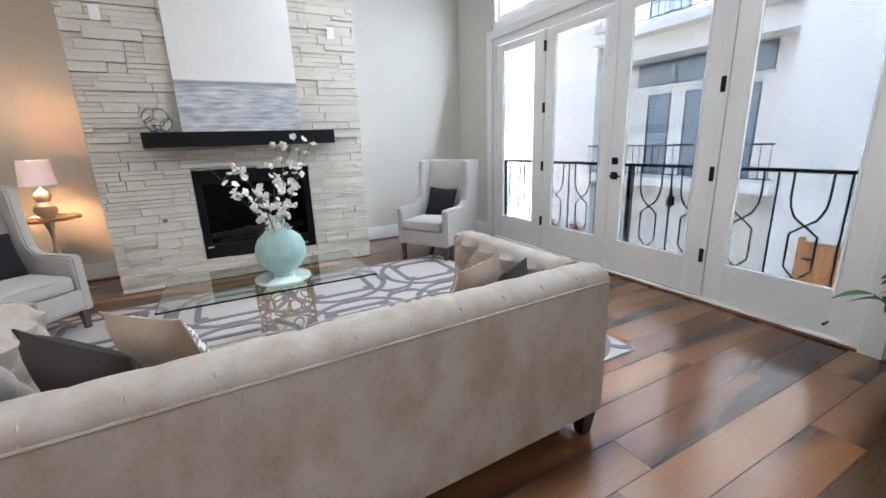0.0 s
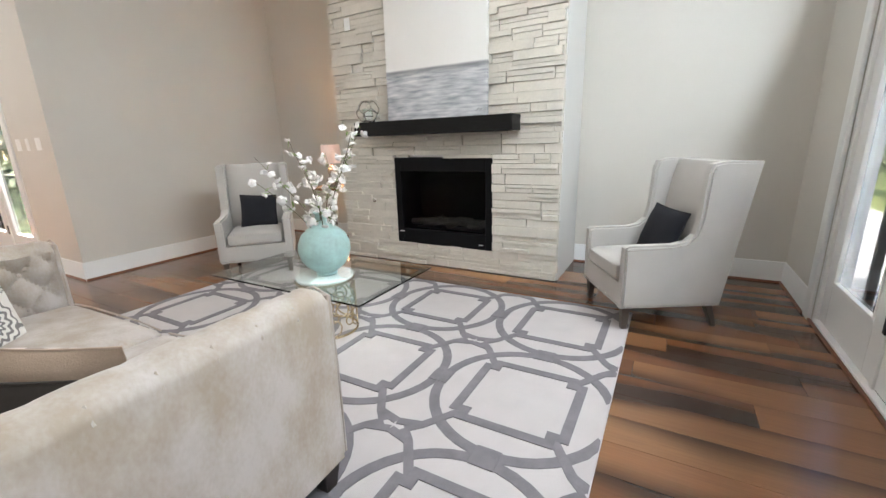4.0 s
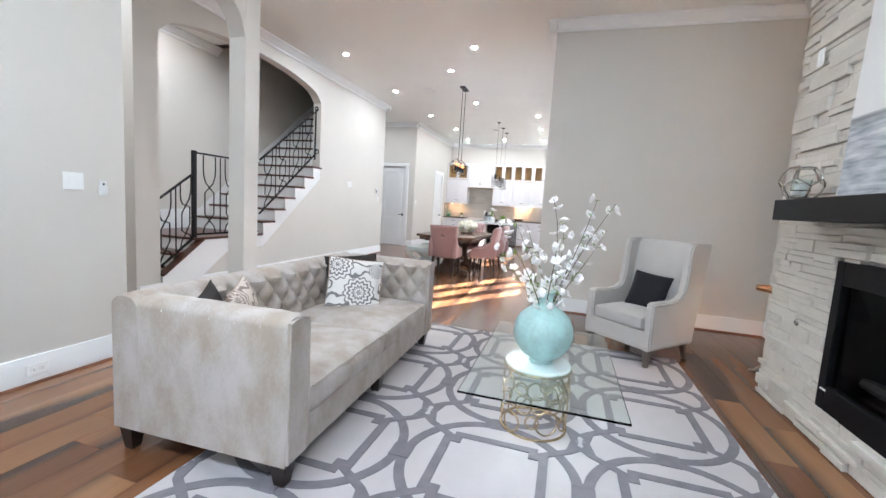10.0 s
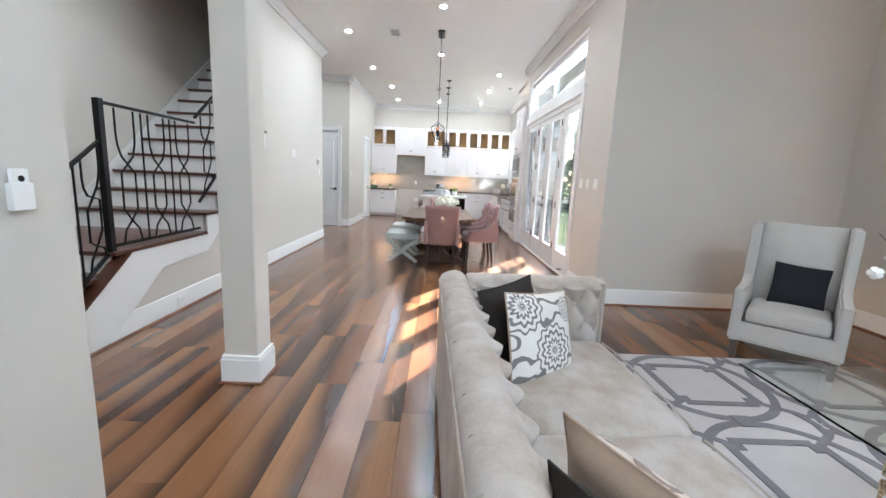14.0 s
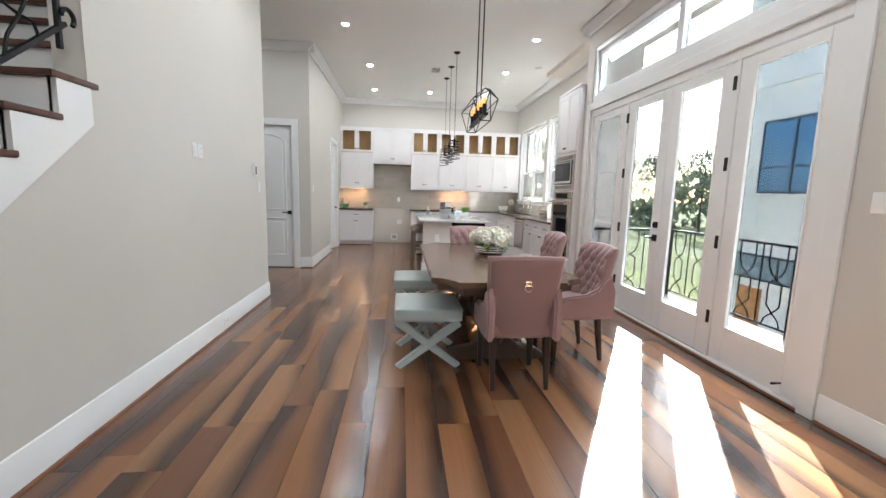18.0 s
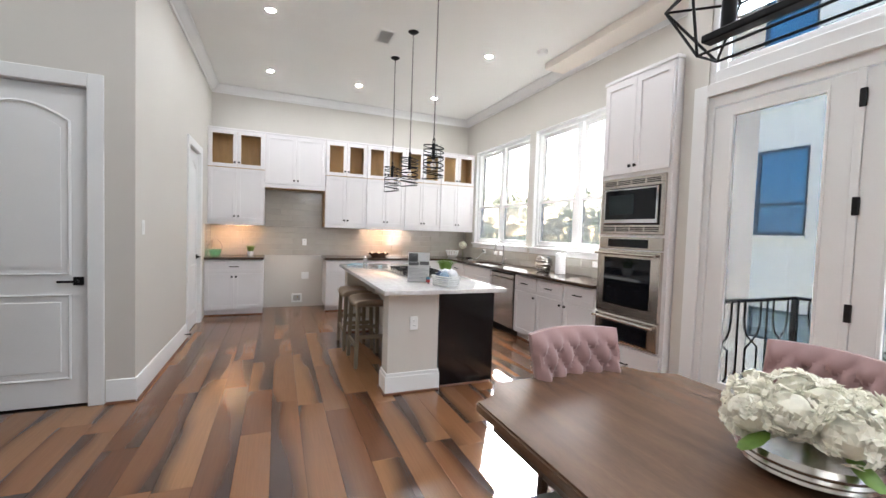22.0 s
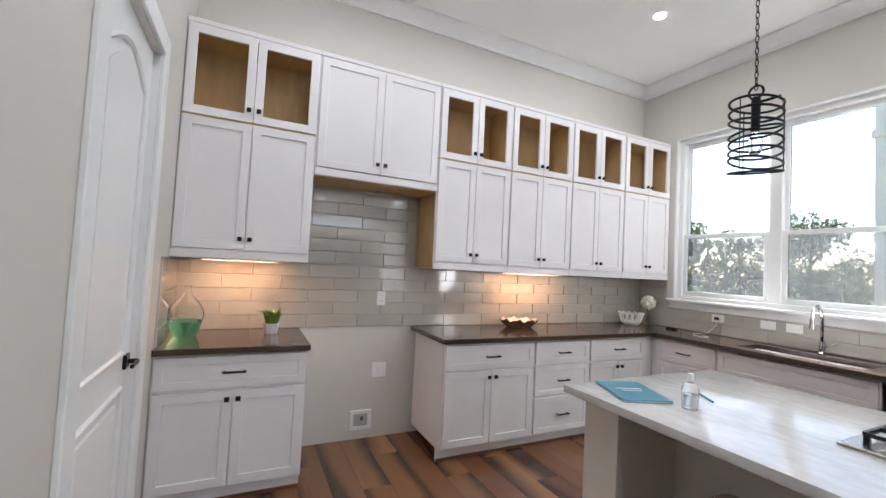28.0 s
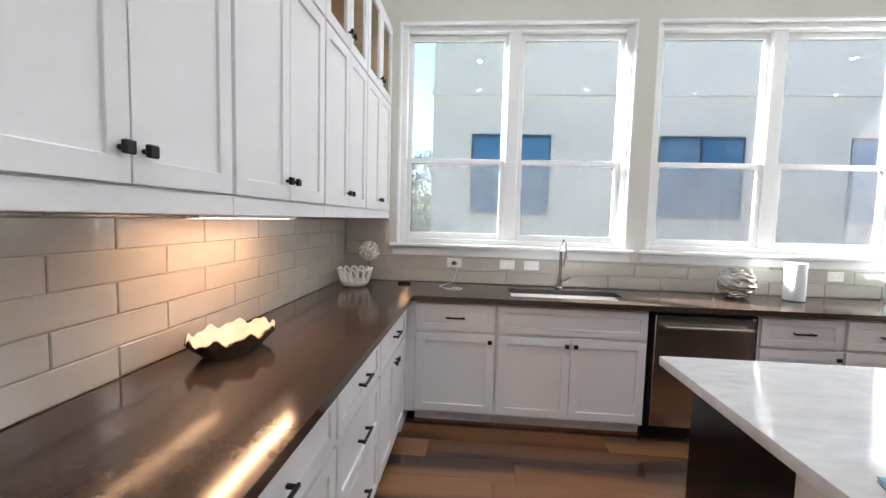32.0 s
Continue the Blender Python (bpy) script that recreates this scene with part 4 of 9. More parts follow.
for side, x in (("armrest", 0.0), ("armrest", SL)):
    m = pose(x, SD, 0, 0, 0, -90) if x == 0 else pose(x, 0.16, 0, 0, 0, 90)
    L = SD - 0.16
    arm = part(side, move_bm(tufted_slab(L, 0.13, SH, 0.0, 0.14, 0.17, 0.20, 0.046, 0.045, 0.015), m), VELVET, sofa)
    buttons(arm, SOFA_BUTTON, L, 0.40, 0.14, 0.17, 0.20, SH - 0.045, m)
    s = 1 if x == 0 else -1
    xx = x + s * 0.075
    part("arm_front", move_bm(soft_box(-0.075, 0.075, -0.012, 0.012, 0.14, SH - 0.01, 0.012, 0.0, 4), pose(xx, SD + 0.004, 0)), VELVET, arm, "pleated arm front panel")
    part("piping", tube_bm(bmesh.new(), [(xx - 0.072, SD + 0.014, 0.15), (xx - 0.074, SD + 0.014, 0.45), (xx - 0.068, SD + 0.014, SH - 0.02), (xx, SD + 0.014, SH + 0.004), (xx + 0.068, SD + 0.014, SH - 0.02), (xx + 0.074, SD + 0.014, 0.45), (xx + 0.072, SD + 0.014, 0.15)], 0.005, n=6), VELVET, arm)
for x0, x1 in ((0.16, SL / 2 - 0.003), (SL / 2 + 0.003, SL - 0.16)):
    cu = part("seat_cushion", soft_box(x0, x1, 0.18, SD + 0.015, 0.29, 0.445, 0.045, 0.03, 12), VELVET, sofa)
    part("piping", tube_bm(bmesh.new(), [(x0 + 0.03, SD + 0.01, 0.432), (x0 + 0.2, SD + 0.016, 0.442), (x1 - 0.2, SD + 0.016, 0.442), (x1 - 0.03, SD + 0.01, 0.432)], 0.005, n=6), VELVET, cu)
for k in range(1, 12):
    x = SL * k / 12
    part("pleat", tube_bm(bmesh.new(), [(x, -0.001, SH - 0.055), (x, 0.02, SH - 0.012), (x, 0.075, SH + 0.001), (x, 0.13, SH - 0.014), (x, 0.15, SH - 0.06)], 0.004, n=5), VELVET, sofa)
for x in (0.0, SL):
    s = 1 if x == 0 else -1
    for k in range(1, 6):
        y = 0.17 + (SD - 0.17) * k / 6
        part("pleat", tube_bm(bmesh.new(), [(x - s * 0.001, y, SH - 0.05), (x + s * 0.02, y, SH - 0.011), (x + s * 0.07, y, SH + 0.001), (x + s * 0.12, y, SH - 0.013), (x + s * 0.138, y, SH - 0.055)], 0.004, n=5), VELVET, sofa)
part("back_seam", tube_bm(bmesh.new(), [(0.01, -0.003, SH - 0.055), (SL - 0.01, -0.003, SH - 0.055)], 0.005, n=6), VELVET, sofa)
for x in (0.055, SL / 2, SL - 0.055):
    for y in (0.05, SD - 0.05):
        tapered_leg(x, y, 0.135, 0.042, 0.025, DARKLEG, sofa)


def damask(name, ground, ink):
    """Printed medallion cloth: rings of petals and curling stems, in the cushion's own x and z."""
    m = material(name, ground, 0.85, vary=0.05, scale=8, grain=300, bump=0.3)
    nt = m.node_tree
    N, L = nt.nodes.new, nt.links.new
    b = nt.nodes["Principled BSDF"]
    base = b.inputs["Base Color"].links[0].from_socket
    co = N("ShaderNodeTexCoord")
    sep = N("ShaderNodeSeparateXYZ")
    L(co.outputs["Object"], sep.inputs[0])

    def math_(op, a, bb=None, v=None):
        n = N("ShaderNodeMath")
        n.operation = op
        L(a, n.inputs[0])
        if bb is not None:
            L(bb, n.inputs[1])
        elif v is not None:
            n.inputs[1].default_value = v
        return n.outputs[0]
    facs = []
    for cx, cz, r in ((-0.03, -0.06, 0.12), (0.16, 0.16, 0.12), (-0.16, 0.13, 0.06)):
        x, z = math_("SUBTRACT", sep.outputs["X"], v=cx), math_("SUBTRACT", sep.outputs["Z"], v=cz)
        rad = math_("SQRT", math_("ADD", math_("MULTIPLY", x, x), math_("MULTIPLY", z, z)))
        ang = math_("ARCTAN2", z, x)
        pet = math_("MULTIPLY", math_("SINE", math_("MULTIPLY", ang, v=13.0)), v=0.07)
        rr = math_("ADD", math_("DIVIDE", rad, v=r), pet)
        ring = math_("GREATER_THAN", math_("SINE", math_("MULTIPLY", rr, v=20.0)), v=0.15)
        inside = math_("LESS_THAN", rr, v=1.05)
        facs.append(math_("MULTIPLY", ring, inside))
        facs.append(math_("MULTIPLY", inside, v=-1.0))
    wave = N("ShaderNodeTexWave")
    wave.wave_type = "RINGS"
    wave.inputs["Scale"].default_value, wave.inputs["Distortion"].default_value, wave.inputs["Detail"].default_value, wave.inputs["Detail Scale"].default_value = 4.5, 5.0, 1.0, 2.2
    L(co.outputs["Object"], wave.inputs["Vector"])
    stems = math_("GREATER_THAN", wave.outputs["Fac"], v=0.86)
    neg = math_("ADD", math_("ADD", facs[1], facs[3]), facs[5])
    outside = math_("GREATER_THAN", neg, v=-0.5)
    tot = math_("ADD", math_("ADD", math_("ADD", facs[0], facs[2]), facs[4]), math_("MULTIPLY", stems, outside))
    clampn = N("ShaderNodeClamp")
    L(tot, clampn.inputs[0])
    mix = N("ShaderNodeMix")
    mix.data_type = "RGBA"
    L(clampn.outputs[0], mix.inputs[0])
    L(base, mix.inputs[6])
    mix.inputs[7].default_value = (*ink, 1)
    L(mix.outputs[2], b.inputs["Base Color"])
    return m


DAMASK = damask("grey_medallion_print", (0.72, 0.69, 0.65), (0.20, 0.185, 0.18))
DAMASKT = damask("taupe_scroll_print", (0.62, 0.53, 0.46), (0.26, 0.20, 0.17))


def cushion(label, w, h, t, mat, at, mat_back=None):
    u = thing("throw_pillow", label, "pillow", at)
    for side, nm, mm in ((1, "front_cover", mat), (-1, "back_cover", mat_back or mat)):
        bm = pinch(w, h, t)
        bmesh.ops.delete(bm, geom=[f for f in bm.faces if f.calc_center_median().y * side < 0], context="FACES")
        part(nm, bm, mm, u)
    part("seam", tube_bm(bmesh.new(), [(a * w / 2 * (1 + 0.06 * (a * b) ** 2) * (1 - 0.05 * (1 - a * a) * b * b), 0, b * h / 2 * (1 + 0.06 * (a * b) ** 2) * (1 - 0.05 * (1 - b * b) * a * a)) for a, b in [(-1 + 2 * k / 10, -1) for k in range(10)] + [(1, -1 + 2 * k / 10) for k in range(10)] + [(1 - 2 * k / 10, 1) for k in range(10)] + [(-1, 1 - 2 * k / 10) for k in range(10)]], 0.004, n=5, closed=True), mat_back or mat, u)
    return u


cushion("square dark brown pillow leaning in the sofa corner", 0.43, 0.42, 0.13, BROWNCLOTH, pose(0.17, 1.88, 0.62, 14, 3, -46))
cushion("cream pillow with a grey medallion print and tan back", 0.43, 0.43, 0.12, DAMASK, pose(0.34, 1.99, 0.615, 17, -6, -54), TANCLOTH)
cushion("square dark brown pillow slumped in the sofa corner", 0.39, 0.39, 0.11, BROWNCLOTH, pose(1.63, 1.86, 0.60, 14, 4, 36))
cushion("taupe scroll print pillow with a mauve-brown back", 0.40, 0.40, 0.12, DAMASKT, pose(1.48, 1.94, 0.61, 16, 4, 33), TANCLOTH)




# ---- wing chairs ----
def nailheads(pts, r=0.0055, gap=0.02):
    bm = bmesh.new()
    for p, q in zip(pts, pts[1:]):
        p, q = Vector(p), Vector(q)
        n = max(1, int((q - p).length / gap))
        for k in range(n):
            bmesh.ops.create_icosphere(bm, subdivisions=1, radius=r, matrix=Matrix.Translation(p.lerp(q, k / n)))
    return bm


def wing_chair(at, label):
    c = thing("wing_chair", label, "armchair", at, "wing chairs by the fireplace")
    w, d = 0.70, 0.74
    z0 = 0.17
    part("seat_base", soft_box(-w / 2 + 0.02, w / 2 - 0.02, -d / 2, d / 2 - 0.10, z0, 0.34, 0.012, 0, 4), LINEN, c)
    cu = part("seat_cushion", soft_box(-w / 2 + 0.095, w / 2 - 0.095, -d / 2 - 0.012, d / 2 - 0.20, 0.335, 0.46, 0.035, 0.02, 10), LINEN, c)
    part("piping", tube_bm(bmesh.new(), [(-w / 2 + 0.12, -d / 2 - 0.014, 0.445), (w / 2 - 0.12, -d / 2 - 0.014, 0.445)], 0.004, n=5), LINEN, cu)
    # back: leaning, slightly domed inside
    bk = soft_box(-w / 2 + 0.07, w / 2 - 0.07, -0.07, 0.05, 0.0, 0.74, 0.03, 0.0, 10)
    for v in bk.verts:
        if v.co.y < 0:
            v.co.y -= 0.03 * (1 - (v.co.x / (w / 2)) ** 2) * math.sin(math.pi * min(1, max(0, v.co.z / 0.74)))
    move_bm(bk, pose(0, d / 2 - 0.15, 0.38, -9, 0, 0))
    part("backrest", bk, LINEN, c)
    part("outer_back", move_bm(soft_box(-w / 2 + 0.035, w / 2 - 0.035, 0.0, 0.05, -0.20, 0.755, 0.012, 0, 5), pose(0, d / 2 - 0.09, 0.37, -9, 0, 0)), LINEN, c)
    for s in (-1, 1):
        # arm and wing in one sweeping side panel
        out = [(-d / 2, z0), (-d / 2, 0.585), (-d / 2 + 0.03, 0.60), (-0.06, 0.60), (0.02, 0.615), (0.075, 0.66), (0.10, 0.76), (0.115, 1.05), (0.135, 1.105), (0.21, 1.12), (d / 2 + 0.08, 1.115), (d / 2 + 0.045, 0.90), (d / 2 - 0.02, 0.50), (d / 2 - 0.07, z0)]
        bm = prism(out, "x", s * (w / 2 - 0.075), s * w / 2)
        bmesh.ops.bevel(bm, geom=[e for e in bm.edges if abs(e.verts[0].co.x - e.verts[1].co.x) < 1e-5], offset=0.014, segments=2, affect="EDGES")
        side = part("side_panel", bm, LINEN, c, "padded arm and wing in one panel")
        x = s * (w / 2 + 0.001)
        part("nailhead_trim", nailheads([(x, -d / 2 + 0.015, z0 + 0.02), (x, -d / 2 + 0.015, 0.57), (x, -0.06, 0.582), (x, 0.03, 0.60), (x, 0.09, 0.66), (x, 0.118, 0.76), (x, 0.133, 1.05), (x, 0.16, 1.10)], 0.005, 0.019), NAIL, side, "nickel nailhead trim")
        part("nailhead_trim", nailheads([(x, -d / 2 + 0.02, z0 + 0.02), (x, d / 2 - 0.07, z0 + 0.02)], 0.005, 0.019), NAIL, side, "nickel nailhead trim")
        tapered_leg(s * (w / 2 - 0.05), -d / 2 + 0.05, z0 + 0.005, 0.028, 0.018, GREYLEG, c)
        tapered_leg(s * (w / 2 - 0.06), d / 2 - 0.13, z0 + 0.005, 0.026, 0.016, GREYLEG, c, (0, 0.07))
    part("nailhead_trim", nailheads([(-w / 2 + 0.01, -d / 2 - 0.001, z0 + 0.02), (w / 2 - 0.01, -d / 2 - 0.001, z0 + 0.02)], 0.005, 0.019), NAIL, c, "nickel nailhead trim")
    return c


CH_R, CH_L = pose(2.83, 4.84, 0, 0, 0, -60), pose(-0.97, 4.40, 0, 0, 0, 47)
wing_chair(CH_R, "grey linen wing chair with nailheads beside the glazed doors")
wing_chair(CH_L, "grey linen wing chair with nailheads on the rug's corner")
for m in (CH_R, CH_L):
    cushion("black square pillow propped on the wing chair seat", 0.34, 0.33, 0.11, BLACKCLOTH, m @ pose(0.03, 0.03, 0.625, -20, 4, 6))

# ---- rug ----
RX0, RX1, RY0, RY1 = -0.90, 2.74, 1.97, 4.73
rug = thing("rug", "ivory wool rug with a grey interlocking trellis pattern", "rug")
part("ground", box(RX0, RX1, RY0, RY1, 0.0, 0.012, bevel=0.004), RUGW, rug, "ivory cut pile")


def ribbon(bm, pts, w, z, closed):
    pts = [Vector((*p, 0)) for p in pts]
    n = len(pts)
    L_, R_ = [], []
    for i, p in enumerate(pts):
        a = pts[i - 1] if (i or closed) else p
        b = pts[(i + 1) % n] if (i + 1 < n or closed) else p
        d1, d2 = (p - a), (b - p)
        d1 = d1.normalized() if d1.length > 1e-6 else d2.normalized()
        d2 = d2.normalized() if d2.length > 1e-6 else d1
        nrm = Vector((-(d1 + d2).y, (d1 + d2).x, 0)).normalized()
        k = 1 / max(0.5, abs(nrm.dot(Vector((-d1.y, d1.x, 0)))))
        L_.append(p + nrm * w / 2 * k), R_.append(p - nrm * w / 2 * k)

    def clampv(v, zz):
        return bm.verts.new((min(RX1 - 0.004, max(RX0 + 0.004, v.x)), min(RY1 - 0.004, max(RY0 + 0.004, v.y)), zz))
    tl, tr, bl, br = [clampv(v, z) for v in L_], [clampv(v, z) for v in R_], [clampv(v, 0.011) for v in L_], [clampv(v, 0.011) for v in R_]
    for i in range(n if closed else n - 1):
        j = (i + 1) % n
        q = pts[i].lerp(pts[j], 0.5)
        if not (RX0 < q.x < RX1 and RY0 < q.y < RY1):
            continue
        bm.faces.new((tl[i], tl[j], tr[j], tr[i]))
        bm.faces.new((bl[i], bl[j], tl[j], tl[i]))
        bm.faces.new((tr[i], tr[j], br[j], br[i]))


CELL = 0.92
bw = 0.053
ZR, ZL, ZN, ZK = 0.0150, 0.0162, 0.0174, 0.0186


def rug_piece(name, bm):
    if bm.faces:
        part(name, bm, RUGG, rug, "grey carved pile band", smooth=None)


for i in range(-1, 5):
    for j in range(-1, 4):
        cx, cy = RX0 + 0.47 + i * CELL, RY0 + 0.46 + j * CELL
        bm = bmesh.new()
        ribbon(bm, [(cx + 0.44 * math.cos(a), cy + 0.44 * math.sin(a)) for a in [math.pi * 2 * k / 40 for k in range(40)]], bw, ZR, True)
        rug_piece("ring_band", bm)
        h, q = 0.265, 0.055
        sq = [(h - q, h - q), (h - q, h), (-h + q, h), (-h + q, h - q), (-h, h - q), (-h, -h + q), (-h + q, -h + q), (-h + q, -h), (h - q, -h), (h - q, -h + q), (h, -h + q), (h, h - q)]
        bm = bmesh.new()
        ribbon(bm, [(cx + x, cy + y) for x, y in sq], bw * 0.9, ZN, True)
        rug_piece("notched_square_band", bm)
        for sx in (-1, 1):
            for sy in (-1, 1):
                bm = bmesh.new()
                ribbon(bm, [(cx + sx * 0.215, cy + sy * 0.215), (cx + sx * 0.34, cy + sy * 0.40), (cx + sx * 0.40, cy + sy * CELL / 2)], bw * 0.8, ZL + (0.00025 if sy > 0 else 0.0), False)
                ribbon(bm, [(cx + sx * 0.34, cy + sy * 0.40), (cx + sx * CELL / 2, cy + sy * 0.43)], bw * 0.8, ZL + (0.00075 if sx > 0 else 0.0005), False)
                rug_piece("lattice_band", bm)
        for dx, dy in ((CELL / 2, 0), (0, CELL / 2)):
            px, py = cx + dx, cy + dy
            if RX0 + 0.07 < px < RX1 - 0.07 and RY0 + 0.07 < py < RY1 - 0.07:
                rug_piece("link_square", box(px - 0.055, px + 0.055, py - 0.055, py + 0.055, 0.011, ZK))

# ---- coffee table, vase ----
ct = thing("coffee_table", "square-edged glass coffee table on a brass ring drum", "coffee table", pose(0.86, 3.53, 0.016))
tg = part("glass_top", box(-0.75, 0.60, -0.35, 0.44, 0.398, 0.410, bevel=0.003), TGLASS, ct, "clear glass top with green edges")
tg.visible_shadow = False
part("disc", lathe([(0.0, 0.378), (0.19, 0.378), (0.195, 0.383), (0.195, 0.392), (0.19, 0.397), (0.0, 0.397)], 40), MARBLE, ct, "pale marble disc under the glass")
for z in (0.008, 0.37):
    part("hoop", tube_bm(bmesh.new(), [(0.195 * math.cos(a), 0.195 * math.sin(a), z) for a in [2 * math.pi * k / 40 for k in range(40)]], 0.008, n=8, closed=True), BRASS, ct)
random.seed(5)
placed = []
for k in range(34):
    for _ in range(30):
        a, z, r = random.uniform(0, 2 * math.pi), 0, random.choice((0.036, 0.048, 0.058, 0.068))
        z = random.uniform(r + 0.012, 0.366 - r)
        if all(math.hypot(((a - b + math.pi) % (2 * math.pi) - math.pi) * 0.195, z - y) > (r + s) * 0.78 for b, y, s in placed):
            placed.append((a, z, r))
            break
for a, z, r in placed:
    pts = [((0.195) * math.cos(a + r * math.cos(t) / 0.195), 0.195 * math.sin(a + r * math.cos(t) / 0.195), z + r * math.sin(t)) for t in [2 * math.pi * q / 20 for q in range(20)]]
    part("ring", tube_bm(bmesh.new(), pts, 0.0055, n=6, closed=True), BRASS, ct)

VASE_AT = pose(0.87, 3.545, 0.427)
vs = thing("vase", "round frosted aqua glass vase with a short neck", "vase", VASE_AT)
part("body", lathe([(0.0, 0.0), (0.065, 0.0), (0.072, 0.008), (0.066, 0.02), (0.08, 0.03), (0.125, 0.065), (0.16, 0.115), (0.175, 0.17), (0.17, 0.225), (0.145, 0.28), (0.10, 0.32), (0.06, 0.342), (0.046, 0.36), (0.042, 0.40), (0.044, 0.425)], 40), AQUA, vs)
part("lip", tube_bm(bmesh.new(), [(0.046 * math.cos(a), 0.046 * math.sin(a), 0.427) for a in [2 * math.pi * k / 24 for k in range(24)]], 0.007, n=8, closed=True), AQUA, vs)


def blossom_bm(bm, p, r, rng):
    """Five thin cupped petals round a short axis."""
    axis = Vector((rng.gauss(0, 1), rng.gauss(0, 1), rng.gauss(0.3, 1))).normalized()
    m = Matrix.Translation(Vector(p)) @ axis.to_track_quat("Z", "Y").to_matrix().to_4x4()
    for k in range(5):
        q = m @ Matrix.Rotation(2 * math.pi * k / 5 + rng.uniform(-0.2, 0.2), 4, "Z") @ Matrix.Translation((r * 0.6, 0, r * 0.18)) @ Matrix.Rotation(-rng.uniform(0.2, 0.7), 4, "Y") @ Matrix.Diagonal((0.74, 0.66, 0.22, 1))
        bmesh.ops.create_icosphere(bm, subdivisions=1, radius=r, matrix=q)


br = thing("blossom_branches", "white blossom branches standing in the vase", "flowers", VASE_AT)
rng = random.Random(11)
leafs = bmesh.new()
for k in range(9):
    a = 2 * math.pi * k / 9 + rng.uniform(-0.3, 0.3)
    lean, hgt = rng.uniform(0.16, 0.46), rng.uniform(0.20, 0.56)
    pts = [Vector((0.015 * math.cos(a), 0.015 * math.sin(a), 0.18))]
    for i in range(1, 8):
        f = i / 7
        pts.append(Vector((lean * f ** 1.4 * math.cos(a + 0.25 * math.sin(3 * f + k)), lean * f ** 1.4 * math.sin(a + 0.25 * math.sin(3 * f + k)), 0.18 + (0.25 + hgt) * f)))
    b = part("branch", tube_bm(bmesh.new(), pts, 0.0036, n=5, r1=0.0014), TWIG, br)
    fl = bmesh.new()
    for i in range(2, 8):
        for q in range(3 if i in (3, 4, 5) else 2):
            side = Vector((rng.uniform(-1, 1), rng.uniform(-1, 1), rng.uniform(-0.2, 0.8))).normalized() * rng.uniform(0.02, 0.07)
            p = pts[i].lerp(pts[i - 1], rng.uniform(0, 1)) + side
            tube_bm(leafs, [p - side, p], 0.0013, n=4)
            blossom_bm(fl, p, rng.uniform(0.016, 0.027), rng)
            if rng.random() < 0.6:
                d = Vector((rng.gauss(0, 1), rng.gauss(0, 1), rng.gauss(0.5, 1))).normalized()
                bmesh.ops.create_icosphere(leafs, subdivisions=1, radius=0.02, matrix=Matrix.Translation(p - side * 0.6 + d * 0.018) @ d.to_track_quat("Z", "Y").to_matrix().to_4x4() @ Matrix.Diagonal((0.32, 0.12, 1, 1)))
    part("blossoms", fl, PETAL, b, "clusters of white petals")
part("leaves", leafs, LEAFG, br, "small fresh green leaves")

# ---- fireplace ----
FB = (0.305, 1.418, 0.23, 1.14)
fp = thing("fireplace", "floor-to-ceiling stacked cream stone fireplace", "fireplace")
SF = 5.215
SIDEPAINT = material("cream_side_paint", (0.66, 0.645, 0.62), 0.6, vary=0.03, scale=2)
for nm, bb in (("breast_side", (-0.435, FB[0], SF + 0.03, Y_N, 0, CEIL)), ("breast_side", (FB[1], 2.055, SF + 0.03, Y_N, 0, CEIL)), ("breast_head", (FB[0], FB[1], SF + 0.03, Y_N, FB[3], CEIL)), ("breast_base", (FB[0], FB[1], SF + 0.03, Y_N, 0, FB[2])), ("breast_back", (FB[0], FB[1], 5.72, Y_N, FB[2], FB[3]))):
    part(nm, box(*bb), SIDEPAINT, fp, "painted core of the chimney breast", smooth=None)
fb = part("firebox_surround", box(FB[0] + 0.07, FB[1] - 0.07, SF - 0.012, SF + 0.05, FB[2], FB[2] + 0.15, bevel=0.004), FIREBLACK, fp, "black metal firebox surround")
part("surround_head", box(FB[0] + 0.07, FB[1] - 0.07, SF - 0.012, SF + 0.05, FB[3] - 0.14, FB[3], bevel=0.004), FIREBLACK, fb)
for x in (FB[0], FB[1] - 0.07):
    part("surround_stile", box(x, x + 0.07, SF - 0.012, SF + 0.05, FB[2], FB[3], bevel=0.004), FIREBLACK, fb)
part("label_mark", boxes((FB[0] + 0.03, FB[0] + 0.085, SF - 0.0145, SF - 0.0125, FB[2] + 0.12, FB[2] + 0.132), (FB[1] - 0.14, FB[1] - 0.09, SF - 0.0145, SF - 0.0125, FB[2] + 0.045, FB[2] + 0.052)), PLATE, fb, "small white label marks")
part("firebox", boxes((FB[0] + 0.02, FB[1] - 0.02, 5.68, 5.70, FB[2], FB[3]), (FB[0], FB[0] + 0.02, SF + 0.06, 5.70, FB[2], FB[3]), (FB[1] - 0.02, FB[1], SF + 0.06, 5.70, FB[2], FB[3]), (FB[0], FB[1], SF + 0.06, 5.70, FB[2] + 0.001, FB[2] + 0.06), (FB[0], FB[1], SF + 0.06, 5.70, FB[3] - 0.02, FB[3])), FIREBLACK, fb)
gl = part("firebox_glass", box(FB[0] + 0.07, FB[1] - 0.07, SF + 0.02, SF + 0.026, FB[2] + 0.15, FB[3] - 0.14), CLEAR, fb)
lg = bmesh.new()
rng = random.Random(3)
